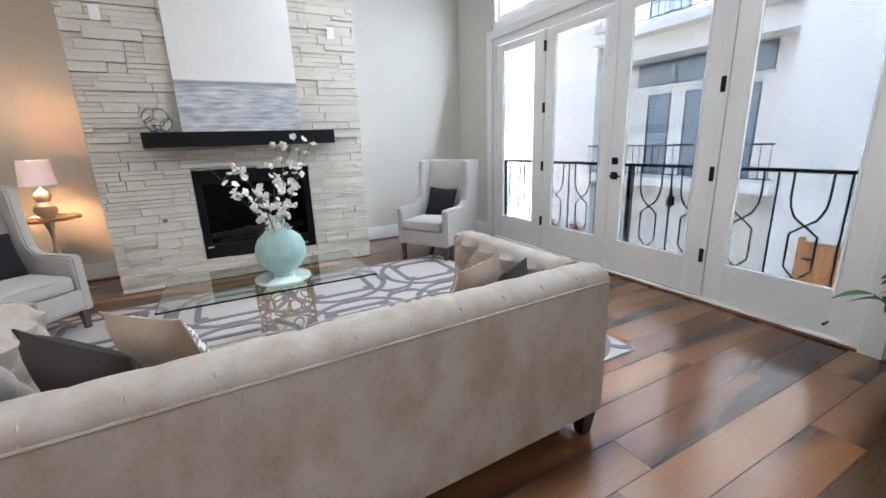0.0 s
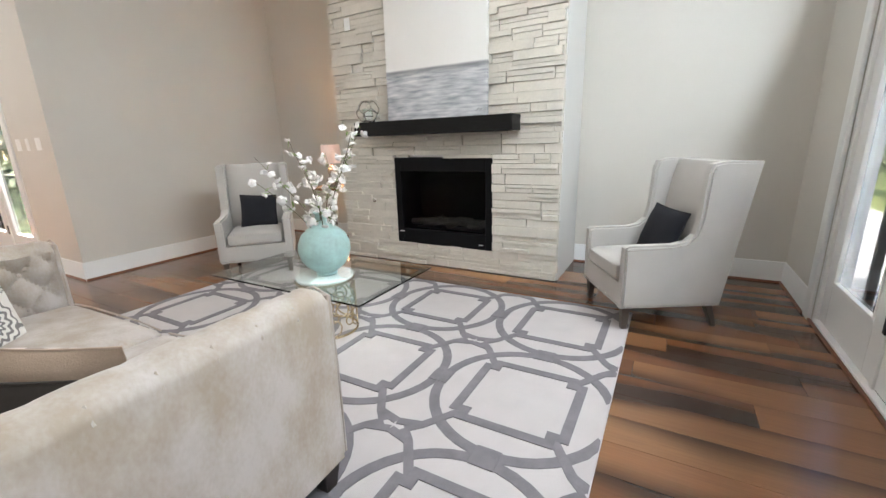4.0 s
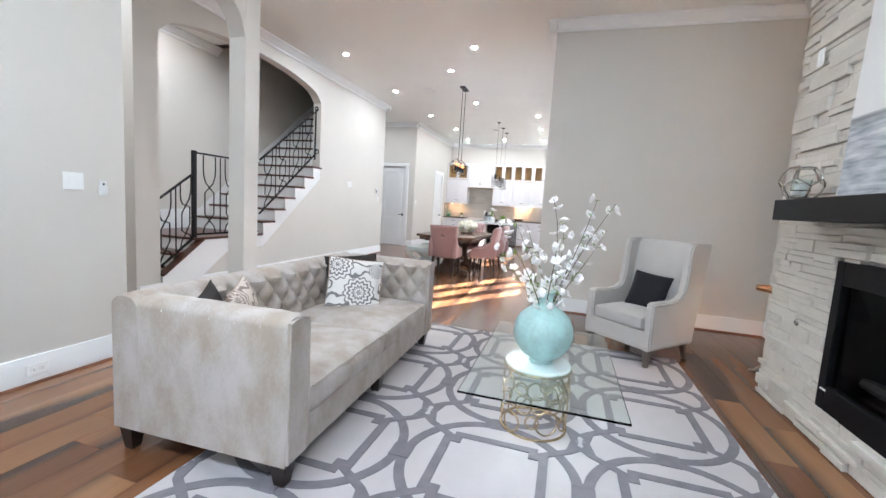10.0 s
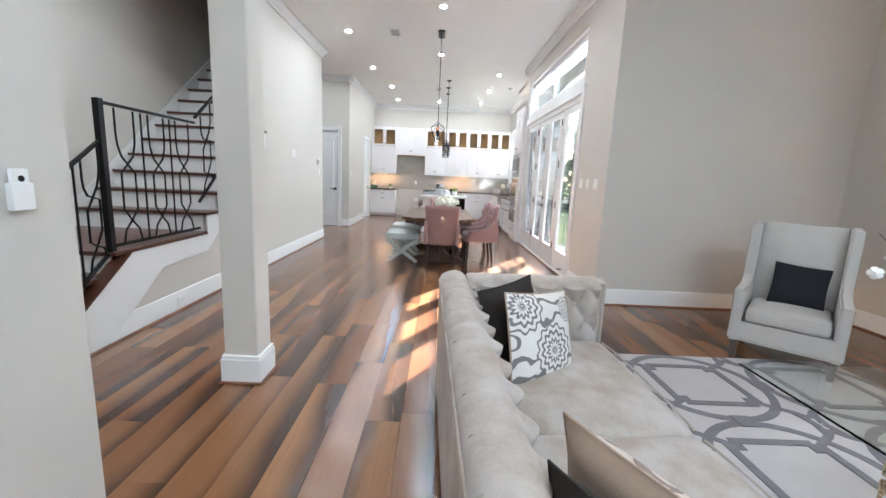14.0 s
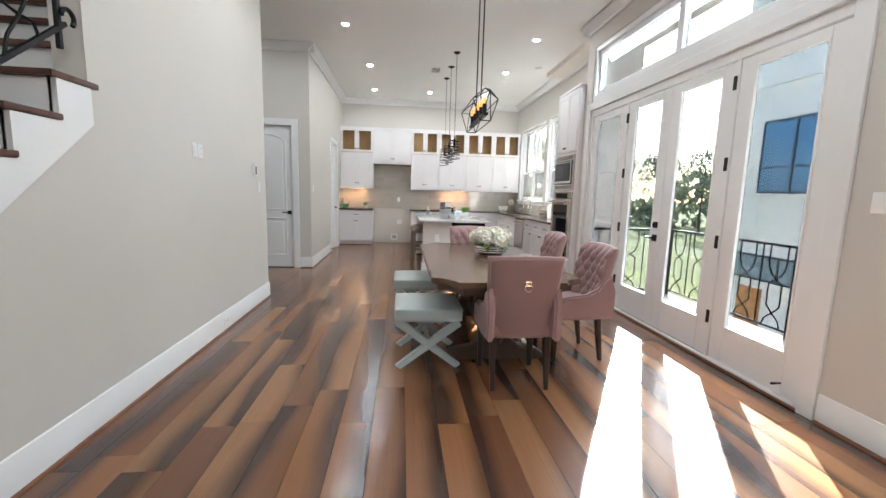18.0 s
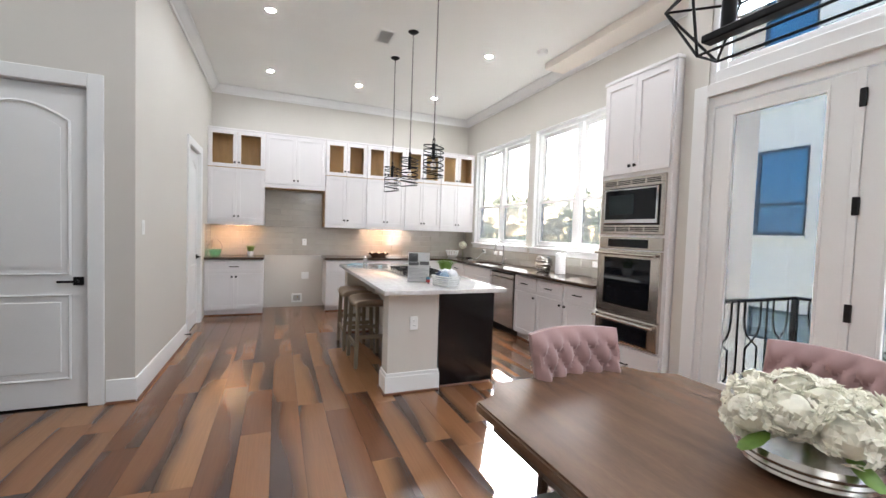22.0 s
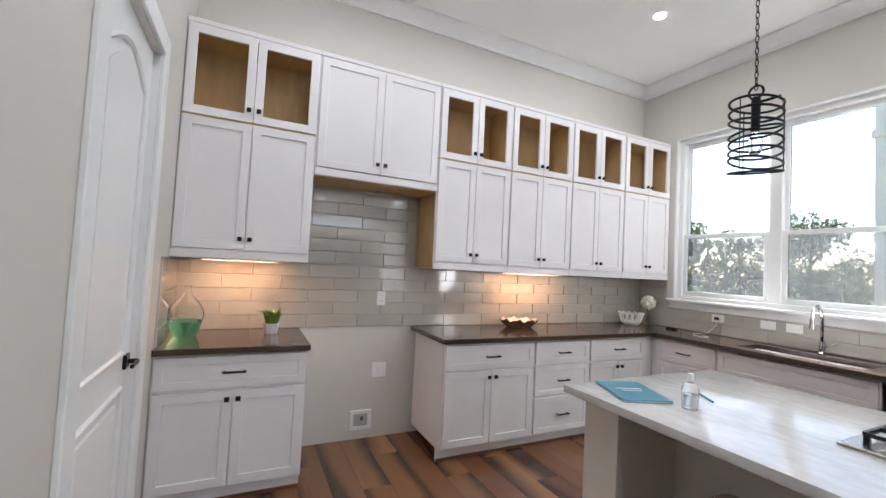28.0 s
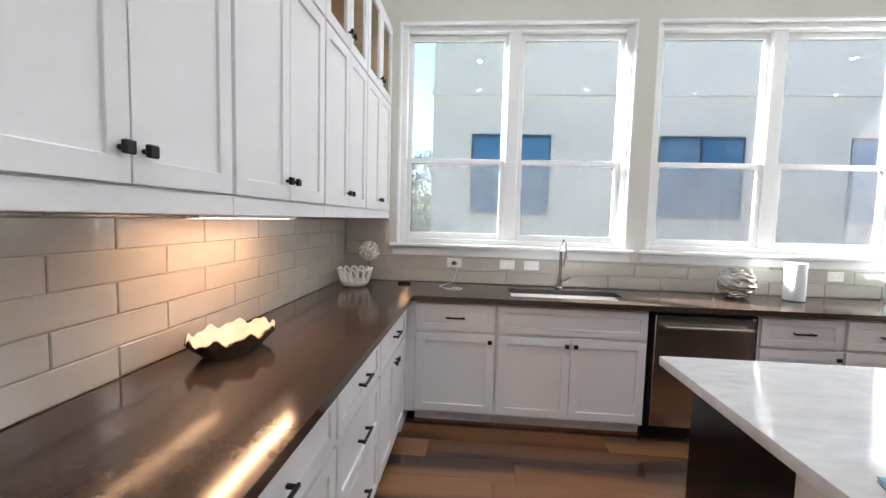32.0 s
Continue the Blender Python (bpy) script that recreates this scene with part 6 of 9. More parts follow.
# centrepiece
HYD = material("cream_hydrangea_petals", (0.90, 0.87, 0.75), 0.8, vary=0.04, scale=30, bump=0.03)
fw = thing("flower_bowl", "cream hydrangeas in a ribbed silver bowl", "flowers", pose(-5.20, 1.60, 0.761) @ Matrix.Scale(1.08, 4))
part("bowl", lathe([(0.0, 0.0), (0.10, 0.0), (0.115, 0.012), (0.15, 0.03), (0.147, 0.038), (0.16, 0.05), (0.156, 0.058), (0.165, 0.07), (0.158, 0.085), (0.15, 0.075), (0.13, 0.04), (0.0, 0.03)], 36), NAIL, fw, "ribbed silver bowl")
rng = random.Random(2)
for k in range(9):
    a, r = 2.4 * k, 0.035 + 0.045 * math.sqrt(k)
    cpos = Vector((min(0.15, r) * math.cos(a), min(0.15, r) * math.sin(a), 0.145 + 0.05 * (1 - k / 9)))
    bm = bmesh.new()
    for q in range(42):
        d = Vector((rng.gauss(0, 1), rng.gauss(0, 1), rng.gauss(0.3, 1))).normalized()
        m = Matrix.Translation(cpos + d * 0.062) @ d.to_track_quat("Z", "Y").to_matrix().to_4x4() @ pose(0, 0, 0, rng.uniform(-25, 25), rng.uniform(-25, 25), rng.uniform(0, 90))
        for z in (0, 90):
            vs = [bm.verts.new(m @ pose(0, 0, 0, 0, 0, z) @ Vector(v)) for v in ((-0.020, -0.009, 0.005), (0.020, -0.009, 0.005), (0.020, 0.009, 0.005), (-0.020, 0.009, 0.005), (0, 0, -0.004))]
            bm.faces.new((vs[0], vs[1], vs[4])), bm.faces.new((vs[1], vs[2], vs[4])), bm.faces.new((vs[2], vs[3], vs[4])), bm.faces.new((vs[3], vs[0], vs[4]))
    bmesh.ops.create_icosphere(bm, subdivisions=2, radius=0.052, matrix=Matrix.Translation(cpos))
    part("flower_head", bm, HYD, fw, smooth=None)
for k in range(5):
    a = 0.6 + k * 1.3
    bm = bmesh.new()
    bmesh.ops.create_icosphere(bm, subdivisions=2, radius=0.05, matrix=pose(0.17 * math.cos(a), 0.17 * math.sin(a), 0.10, 0, 25, math.degrees(a)) @ Matrix.Diagonal((1, 0.5, 0.08, 1)))
    part("leaf", bm, LEAFG, fw)

# chandelier: open polyhedral cage with five candle bulbs
cd = thing("chandelier", "linear black wire cage chandelier with five lit bulbs", "chandelier", pose(-5.06, 1.385, CEIL))
part("canopy", box(-0.17, 0.17, -0.055, 0.055, -0.025, -0.001, bevel=0.004), IRON, cd)
for x in (-0.12, 0.12):
    part("rod", cyl((x, 0, -0.025), (x, 0, -1.685), 0.006, n=8), IRON, cd)
zt, zm, zb = -1.46, -1.56, -1.745
mid = [(-0.52, 0), (-0.34, -0.11), (0.34, -0.11), (0.52, 0), (0.34, 0.11), (-0.34, 0.11)]
top = [(-0.30, 0.0), (0.30, 0.0)]
low = [(-0.36, -0.045), (0.36, -0.045), (0.36, 0.045), (-0.36, 0.045)]
M = [Vector((x, y, zm + (0.03 if abs(x) > 0.5 else 0.0))) for x, y in mid]
TP = [Vector((x, y, zt)) for x, y in top]
LW = [Vector((x, y, zb)) for x, y in low]
cage = [(M[k], M[(k + 1) % 6]) for k in range(6)] + [(TP[0], TP[1])] + [(TP[0], M[k]) for k in (0, 1, 5)] + [(TP[1], M[k]) for k in (2, 3, 4)] + [(LW[k], LW[(k + 1) % 4]) for k in range(4)] + [(LW[0], M[0]), (LW[0], M[1]), (LW[1], M[2]), (LW[1], M[3]), (LW[2], M[3]), (LW[2], M[4]), (LW[3], M[5]), (LW[3], M[0])]
for p, q in cage:
    part("wire", cyl(p, q, 0.0045, n=6), IRON, cd)
part("bulb_bar", box(-0.37, 0.37, -0.022, 0.022, -1.70, -1.675, bevel=0.004), IRON, cd)
BULB = glow("lit_candle_bulb", (1.0, 0.33, 0.09), 0.17)
for k in range(5):
    x = -0.30 + 0.15 * k
    sk = part("socket", cyl((x, 0, -1.675), (x, 0, -1.595), 0.020, n=14), IRON, cd)
    part("bulb", lathe([(0.0, -1.595), (0.012, -1.593), (0.017, -1.57), (0.014, -1.545), (0.005, -1.52), (0.0, -1.513)], 14, x, 0), BULB, sk, "glowing candle bulb")

# ---- kitchen ----
CAB = material("white_cabinet_paint", (0.76, 0.735, 0.735), 0.32, vary=0.03, scale=3, grain=120, bump=0.03)
CABWOOD = material("maple_cabinet_interior", (0.50, 0.32, 0.14), 0.5, vary=0.18, scale=3, grain=40, stretch=(5, 5, 1))
QUARTZ = material("dark_brown_quartz", (0.055, 0.036, 0.026), 0.13, vary=0.3, scale=40, grain=300, bump=0.0, spec=0.6)
STEEL = material("brushed_stainless", (0.56, 0.52, 0.475), 0.27, metal=1.0, vary=0.015, scale=2, grain=60, bump=0.0, rough_vary=0.03)
OVENGLASS = material("black_oven_glass", (0.005, 0.006, 0.008), 0.05, vary=0.1, bump=0, spec=0.3)
CHROME = material("polished_chrome", (0.7, 0.7, 0.7), 0.08, metal=1.0, vary=0.02, bump=0)
ESPRESSO = material("espresso_panel", (0.007, 0.005, 0.005), 0.16, vary=0.4, scale=3, stretch=(8, 8, 1), bump=0.02, spec=0.35)


def rect_ring(x0, x1, z0, z1, r, y0, y1, bevel):
    """A flat frame of even width r round a rectangle, in one piece, between the planes y0 and y1."""
    bm = bmesh.new()
    loops = []
    for d in (0.0, r):
        for y in (y0, y1):
            loops.append([bm.verts.new((x, y, z)) for x, z in ((x0 + d, z0 + d), (x1 - d, z0 + d), (x1 - d, z1 - d), (x0 + d, z1 - d))])
    of, ob, nf, nb_ = loops
    for k in range(4):
        j = (k + 1) % 4
        bm.faces.new((of[k], of[j], nf[j], nf[k]))
        bm.faces.new((ob[j], ob[k], nb_[k], nb_[j]))
        bm.faces.new((of[j], of[k], ob[k], ob[j]))
        bm.faces.new((nf[k], nf[j], nb_[j], nb_[k]))
    rim = [e for e in bm.edges if all(abs(v.co.y - y0) < 1e-6 for v in e.verts) and (abs(e.verts[0].co.x - e.verts[1].co.x) < 1e-6 or abs(e.verts[0].co.z - e.verts[1].co.z) < 1e-6)]
    bmesh.ops.bevel(bm, geom=rim, offset=bevel, segments=1, affect="EDGES")
    bmesh.ops.recalc_face_normals(bm, faces=bm.faces)
    return bm


def slab_front(name, parent, x0, x1, z0, z1, pull, rail=0.055, glass=False):
    """A shaker front in the plane y=0 (facing -y): frame, recessed panel or glass, and its hardware."""
    y0, y1 = -0.021, -0.001
    r = rail
    fr = part(name, rect_ring(x0, x1, z0, z1, r, y0, y1, 0.0015), CAB, parent)
    if glass:
        part("glass_pane", box(x0 + r, x1 - r, -0.012, -0.008, z0 + r, z1 - r), CLEAR, fr, smooth=None).visible_shadow = False
    else:
        part("panel", box(x0 + r, x1 - r, -0.011, -0.002, z0 + r, z1 - r), CAB, fr, smooth=None)
    if pull[0] == "knob":
        kx, kz = pull[1], pull[2]
        bm = box(kx - 0.014, kx + 0.014, y0 - 0.028, y0 - 0.014, kz - 0.014, kz + 0.014, bevel=0.003)
        cyl_bm(bm, (kx, y0 + 0.001, kz), (kx, y0 - 0.016, kz), 0.006, n=8)
        part("knob", bm, BLACK, fr, "square black knob")
    elif pull[0] == "bar":
        kx, kz, w = pull[1], pull[2], 0.13
        bm = box(kx - w / 2, kx + w / 2, y0 - 0.032, y0 - 0.022, kz - 0.006, kz + 0.006, bevel=0.002)
        for s in (-1, 1):
            box_bm(bm, kx + s * (w / 2 - 0.012) - 0.005, kx + s * (w / 2 - 0.012) + 0.005, y0 - 0.024, y0 + 0.001, kz - 0.005, kz + 0.005)
        part("pull", bm, BLACK, fr, "black bar pull")
    return fr


def base_unit(at, w, layout, depth=0.57, label="white shaker base cabinet with black hardware"):
    c = thing("base_cabinet", label, "cabinet", at, "white base cabinets")
    part("body", box(0.001, w - 0.001, 0.0, depth, 0.095, ZC - 0.037), CAB, c, smooth=None)
    part("toe_kick", box(0.001, w - 0.001, 0.06, 0.075, 0.0, 0.095), CAB, c, smooth=None)
    part("trim_shoe", box(0.001, w - 0.001, 0.047, 0.06, 0.0, 0.018), SHOE, c, smooth=None)
    g = 0.012
    if layout == "drawers":
        for z0, z1 in ((0.115, 0.41), (0.425, 0.67), (0.69, 0.875)):
            slab_front("drawer_front", c, g, w - g, z0, z1, ("bar", w / 2, (z0 + z1) / 2), 0.045)
    else:
        slab_front("drawer_front", c, g, w - g, 0.69, 0.875, ("bar", w / 2, 0.783) if layout != "sink" else ("none",), 0.045)
        if layout in ("two", "sink"):
            slab_front("door", c, g, w / 2 - 0.002, 0.115, 0.67, ("knob", w / 2 - 0.03, 0.625))
            slab_front("door", c, w / 2 + 0.002, w - g, 0.115, 0.67, ("knob", w / 2 + 0.03, 0.625))
        else:
            kx = w - g - 0.03 if layout == "one_r" else g + 0.03
            slab_front("door", c, g, w - g, 0.115, 0.67, ("knob", kx, 0.625))
    return c


XF, YF = -11.655, 3.23
far = lambda y: pose(XF, y, 0, 0, 0, 90)
base_unit(far(Y_KL), 0.83, "two")
base_unit(far(0.925), 0.84, "two")
base_unit(far(1.765), 0.62, "drawers")
base_unit(far(2.385), 0.72, "two")
near = lambda x: pose(x, YF, 0)
base_unit(near(-11.59), 0.56, "one_r")
base_unit(near(-11.03), 1.0, "sink", label="white shaker sink cabinet with two doors")
base_unit(near(-9.345), 0.52, "one_r")
base_unit(near(-8.825), 0.52, "one_r")
base_unit(near(-8.305), 0.50, "one_l")
part("corner_filler", box(-0.064, -0.001, 0.0, 0.02, 0.095, ZC - 0.037), CAB, bpy.data.objects["base_cabinet.004"])
setting("base_corner_block", boxes((X_K + 0.01, XF - 0.002, 3.106, Y_K - 0.01, 0.0, ZC - 0.037), (XF - 0.002, XF + 0.0, 3.106, YF, 0.095, ZC - 0.037)), CAB)

dw = thing("dishwasher", "stainless steel dishwasher with a bar handle", "dishwasher", near(-10.03))
part("tub", box(0.01, 0.685, 0.0, 0.56, 0.09, 0.875), BLACK, dw)
part("door", box(0.035, 0.66, -0.026, -0.001, 0.11, 0.865, bevel=0.004), STEEL, dw, "brushed stainless door")
bm = cyl((0.08, -0.065, 0.795), (0.615, -0.065, 0.795), 0.011)
for x in (0.095, 0.60):
    cyl_bm(bm, (x, -0.065, 0.795), (x, -0.025, 0.795), 0.008, n=8)
part("handle", bm, STEEL, dw)
part("toe_kick", box(0.01, 0.685, 0.05, 0.065, 0.0, 0.09), BLACK, dw)

ctp = thing("left_countertop", "dark brown polished quartz countertop slab", "countertop")
part("slab", box(X_K + 0.005, -11.60, Y_KL + 0.003, -0.045, ZC - 0.036, ZC, bevel=0.003), QUARTZ, ctp)
ctp.name = "countertop"
sx0, sx1, sy0, sy1 = -10.93, -10.13, 3.30, 3.64
ctp = thing("countertop", "L-shaped dark brown polished quartz countertop", "countertop")
bm = bmesh.new()
for s in ((X_K + 0.005, -11.60, 0.90, 3.17), (X_K + 0.005, sx0, 3.17, Y_K - 0.005), (sx1, -7.805, 3.17, Y_K - 0.005), (sx0, sx1, 3.17, sy0), (sx0, sx1, sy1, Y_K - 0.005)):
    box_bm(bm, *s, ZC - 0.036, ZC)
bmesh.ops.remove_doubles(bm, verts=bm.verts, dist=0.0005)
part("slab", bm, QUARTZ, ctp, smooth=None)
snk = thing("sink", "undermount stainless steel kitchen sink", "sink")
part("basin", boxes((sx0 - 0.01, sx1 + 0.01, sy0 - 0.01, sy0, 0.72, ZC - 0.0365), (sx0 - 0.01, sx1 + 0.01, sy1, sy1 + 0.01, 0.72, ZC - 0.0365), (sx0 - 0.01, sx0, sy0, sy1, 0.72, ZC - 0.0365), (sx1, sx1 + 0.01, sy0, sy1, 0.72, ZC - 0.0365), (sx0, sx1, sy0, sy1, 0.715, 0.725)), STEEL, snk)
part("drain", lathe([(0.0, 0.727), (0.04, 0.727), (0.045, 0.7255)], 20, (sx0 + sx1) / 2, (sy0 + sy1) / 2), CHROME, snk)
fc = thing("faucet", "tall chrome gooseneck kitchen faucet", "faucet", pose(-10.52, 3.715, ZC + 0.0005))
part("base", lathe([(0.0, 0.0), (0.027, 0.0), (0.027, 0.01), (0.018, 0.02), (0.016, 0.10), (0.0, 0.10)], 18), CHROME, fc)
part("spout", tube_bm(bmesh.new(), [(0, 0, 0.09), (0, 0, 0.28), (0, -0.02, 0.34), (0, -0.07, 0.38), (0, -0.12, 0.37), (0, -0.155, 0.33), (0, -0.16, 0.27)], 0.012, n=10), CHROME, fc)
part("spray_head", cyl((0, -0.16, 0.28), (0, -0.163, 0.20), 0.015, 0.019), CHROME, fc)
part("lever", tube_bm(bmesh.new(), [(0.016, 0, 0.06), (0.05, 0, 0.075), (0.10, 0, 0.10)], 0.007, n=8), CHROME, fc)


# ---- upper cabinets ----
UD = 0.355


def upper(at, w, z0, z1, seam, label):
    c = thing("upper_cabinet", label, "cabinet", at, "white upper cabinets")
    t = 0.018
    if seam:
        part("body", boxes((0.001, w - 0.001, 0.0, UD, z0, seam - t / 2)), CAB, c, smooth=None)
        part("glazed_box", boxes((0.001, 0.019, 0.0, UD, seam, z1), (w - 0.019, w - 0.001, 0.0, UD, seam, z1), (0.019, w - 0.019, 0.0, UD, z1 - t, z1), (0.019, w - 0.019, UD - 0.01, UD, seam, z1 - t), (0.001, w - 0.001, 0.0, UD, seam - t / 2, seam)), CABWOOD, c, "maple cabinet interior", smooth=None)
        part("face_frame", boxes((0.001, 0.03, -0.0009, 0.002, seam, z1 + 0.02), (w - 0.03, w - 0.001, -0.0009, 0.002, seam, z1 + 0.02), (0.03, w - 0.03, -0.0009, 0.002, z1 - 0.03, z1 + 0.02)), CAB, c, smooth=None)
    else:
        part("body", box(0.001, w - 0.001, 0.0, UD, z0, z1), CAB, c, smooth=None)
    part("top_rail", box(0.001, w - 0.001, -0.012, UD, z1 + 0.0005, z1 + 0.03, bevel=0.003), CAB, c)
    g = 0.010
    zb = z0 + 0.06
    for a, b, k in ((g, w / 2 - 0.002, w / 2 - 0.03), (w / 2 + 0.002, w - g, w / 2 + 0.03)):
        if seam:
            slab_front("door", c, a, b, zb, seam - 0.012, ("knob", k, zb + 0.072))
            slab_front("glass_door", c, a, b, seam + 0.002, z1 - 0.012, ("knob", k, seam + 0.08), glass=True)
        else:
            slab_front("door", c, a, b, zb, z1 - 0.012, ("knob", k, zb + 0.072))
    part("light_rail", box(0.001, w - 0.001, -0.016, 0.003, z0 - 0.002, zb - 0.006, bevel=0.002), CAB, c)
    return c


XU = -11.93
upp = lambda y: pose(XU, y, 0, 0, 0, 90)
upper(upp(Y_KL), 0.83, 1.447, 2.955, 2.362, "white shaker upper cabinet with glazed top doors")
m = upper(upp(-0.055), 0.97, 2.082, 2.955, None, "white shaker upper cabinet over the refrigerator gap")
part("underside", box(0.01, 0.96, 0.003, UD, 2.072, 2.0815), CABWOOD, m, "unpainted maple underside")
for k in range(4):
    u = upper(upp(0.915 + 0.722 * k), 0.722, 1.447, 2.955, 2.362, "white shaker upper cabinet with glazed top doors")
    if k == 0:
        part("end_panel", box(-0.006, 0.0005, 0.004, UD, 1.452, 2.07), CABWOOD, u, "unpainted maple end panel")

# ---- oven tower ----
tw = thing("oven_tower", "white tall cabinet built round the ovens", "cabinet", pose(-7.80, YF, 0))
part("body", box(0.001, 0.80, 0.0, 0.57, 0.0, 2.955), CAB, tw, smooth=None)
part("crown_rail", box(-0.01, 0.81, -0.014, 0.57, 2.9555, 2.985, bevel=0.003), CAB, tw)
slab_front("door", tw, 0.02, 0.398, 2.045, 2.93, ("knob", 0.37, 2.11))
slab_front("door", tw, 0.402, 0.78, 2.045, 2.93, ("knob", 0.43, 2.11))
slab_front("drawer_front", tw, 0.02, 0.78, 0.09, 0.41, ("bar", 0.40, 0.25))
mw = thing("microwave", "built-in stainless steel microwave with vent grilles", "microwave", pose(-7.80, YF, 0))
part("trim_kit", box(0.035, 0.765, -0.025, -0.001, 1.468, 2.005, bevel=0.004), STEEL, mw)
part("reveal", box(0.078, 0.722, -0.0275, -0.0245, 1.558, 1.91), BLACK, mw, "dark gap round the door")
part("window_frame", boxes((0.09, 0.71, -0.045, -0.024, 1.57, 1.899), bevel=0.006), CHROME, mw)
part("door_glass", box(0.11, 0.69, -0.049, -0.044, 1.608, 1.884), OVENGLASS, mw, "black glass door")
part("screen", box(0.155, 0.46, -0.0495, -0.0487, 1.657, 1.841), material("dark_teal_screen", (0.012, 0.02, 0.022), 0.1, bump=0), mw)
for z0 in (1.497, 1.937):
    for g in range(4):
        bm = bmesh.new()
        for r in range(3):
            x = 0.075 + g * 0.165
            box_bm(bm, x, x + 0.145, -0.0262, -0.0248, z0 + r * 0.016, z0 + r * 0.016 + 0.008)
        part("vent_grille", bm, BLACK, mw)
ov = thing("wall_oven", "built-in stainless steel wall oven with black glass", "oven", pose(-7.80, YF, 0))
part("control_panel", box(0.035, 0.765, -0.028, -0.001, 1.328, 1.442, bevel=0.004), STEEL, ov)
part("display", box(0.15, 0.62, -0.0295, -0.0275, 1.346, 1.423), OVENGLASS, ov)
d = part("oven_door", box(0.035, 0.765, -0.045, -0.001, 0.70, 1.319, bevel=0.005), STEEL, ov)
part("door_glass", box(0.13, 0.67, -0.0475, -0.0445, 0.791, 1.246), OVENGLASS, d, "black glass window")


def bar_handle(parent, x0, x1, z, y=-0.095):
    bm = cyl((x0, y, z), (x1, y, z), 0.013)
    for x in (x0 + 0.03, x1 - 0.03):
        cyl_bm(bm, (x, y, z), (x, -0.04, z), 0.009, n=8)
    part("handle", bm, STEEL, parent, "round steel handle")


bar_handle(d, 0.05, 0.75, 1.285)
wd = thing("warming_drawer", "stainless steel warming drawer with black glass", "oven", pose(-7.80, YF, 0))
d = part("drawer_front", box(0.035, 0.765, -0.045, -0.001, 0.435, 0.685, bevel=0.005), STEEL, wd)
part("glass", box(0.13, 0.67, -0.0475, -0.0445, 0.46, 0.62), OVENGLASS, d)
bar_handle(d, 0.05, 0.75, 0.655)
part("trim_strip", box(0.035, 0.765, -0.022, -0.001, 0.6855, 0.6995), STEEL, wd)

# ---- outlets, recessed boxes ----
plate("wall_outlet", pose(X_K + 0.013, 0.607, 1.17, 0, 0, 90), 0.075, 0.12, "outlet", "white outlet on the tiled backsplash")
plate("blank_plate", pose(X_K + 0.001, 0.627, 0.562, 0, 0, 90), 0.125, 0.125, "switch", "white square cover plate in the gap")
wb = thing("water_box", "white recessed water supply box in the wall", "supply box", pose(X_K + 0.001, 0.49, 0.155, 0, 0, 90))
part("frame", boxes((-0.09, -0.06, -0.012, -0.001, -0.08, 0.08), (0.06, 0.09, -0.012, -0.001, -0.08, 0.08), (-0.06, 0.06, -0.012, -0.001, 0.05, 0.08), (-0.06, 0.06, -0.012, -0.001, -0.08, -0.05), bevel=0.002), PLATE, wb)
part("recess", box(-0.06, 0.06, -0.004, -0.001, -0.05, 0.05), material("shaded_box_back", (0.45, 0.44, 0.42), 0.6), wb)
part("valve", lathe([(0.0, 0.03), (0.010, 0.03), (0.012, 0.0), (0.0, 0.0)], 10), BRASS, wb).matrix_basis = pose(0.01, -0.012, 0.0)
for x, kind in ((-11.36, "outlet"), (-10.93, "switch"), (-10.735, "switch"), (-8.44, "outlet")):
    plate("wall_outlet" if kind == "outlet" else "light_switch", pose(x, Y_K - 0.013, 1.095, 0, 90, 0), 0.075, 0.12, kind, "white plate on the backsplash under the window")
plate("wall_outlet", pose(-7.915, 1.28, 0.62, 0, 0, 90), 0.075, 0.12, "outlet", "white outlet on the island's end")

# ---- island ----
GRANITE = material("white_grey_granite", (0.70, 0.685, 0.67), 0.10, vary=0.0, scale=1.6, grain=16, bump=0.0, dark=(0.40, 0.385, 0.375), stretch=(0.7, 1.6, 1), spec=0.6)
isl = thing("kitchen_island", "white island with granite top and dark end panel", "island")
IX0, IX1, IY0, IY1 = -10.44, -7.775, 0.975, 2.135
part("countertop", box(IX0, IX1, IY0, IY1, ZC - 0.037, ZC, bevel=0.006, seg=2), GRANITE, isl, "polished white and grey granite top")
for x0, x1 in ((-8.11, -7.925), (-10.37, -10.18)):
    pr = part("end_pier", box(x0, x1, 1.05, 1.52, 0.0, ZC - 0.0375, bevel=0.003), WALL, isl, "painted end pier")
    part("pier_base", boxes((x0 - 0.018, x1 + 0.018, 1.032, 1.538, 0.0, 0.155), (x0 - 0.012, x1 + 0.012, 1.038, 1.532, 0.155, 0.185), bevel=0.003), TRIM, pr, "tall white base")
    part("trim_shoe", box(x0 - 0.032, x1 + 0.032, 1.018, 1.53, 0.0, 0.017, bevel=0.004), SHOE, pr)
part("knee_wall", box(-10.178, -8.112, 1.44, 1.538, 0.0, ZC - 0.0375), WALL, isl, smooth=None)
part("knee_base", box(-10.16, -8.13, 1.424, 1.4395, 0.0, 0.18, bevel=0.003), TRIM, isl)
part("body", box(-10.33, -7.97, 1.54, 2.08, 0.09, ZC - 0.0375), ESPRESSO, isl, smooth=None)
part("plinth", box(-10.29, -7.99, 1.54, 2.02, 0.0, 0.0895), ESPRESSO, isl, smooth=None)
part("end_panel", box(-7.969, -7.952, 1.541, 2.105, 0.018, ZC - 0.038, bevel=0.002), ESPRESSO, isl, "glossy espresso end panel")
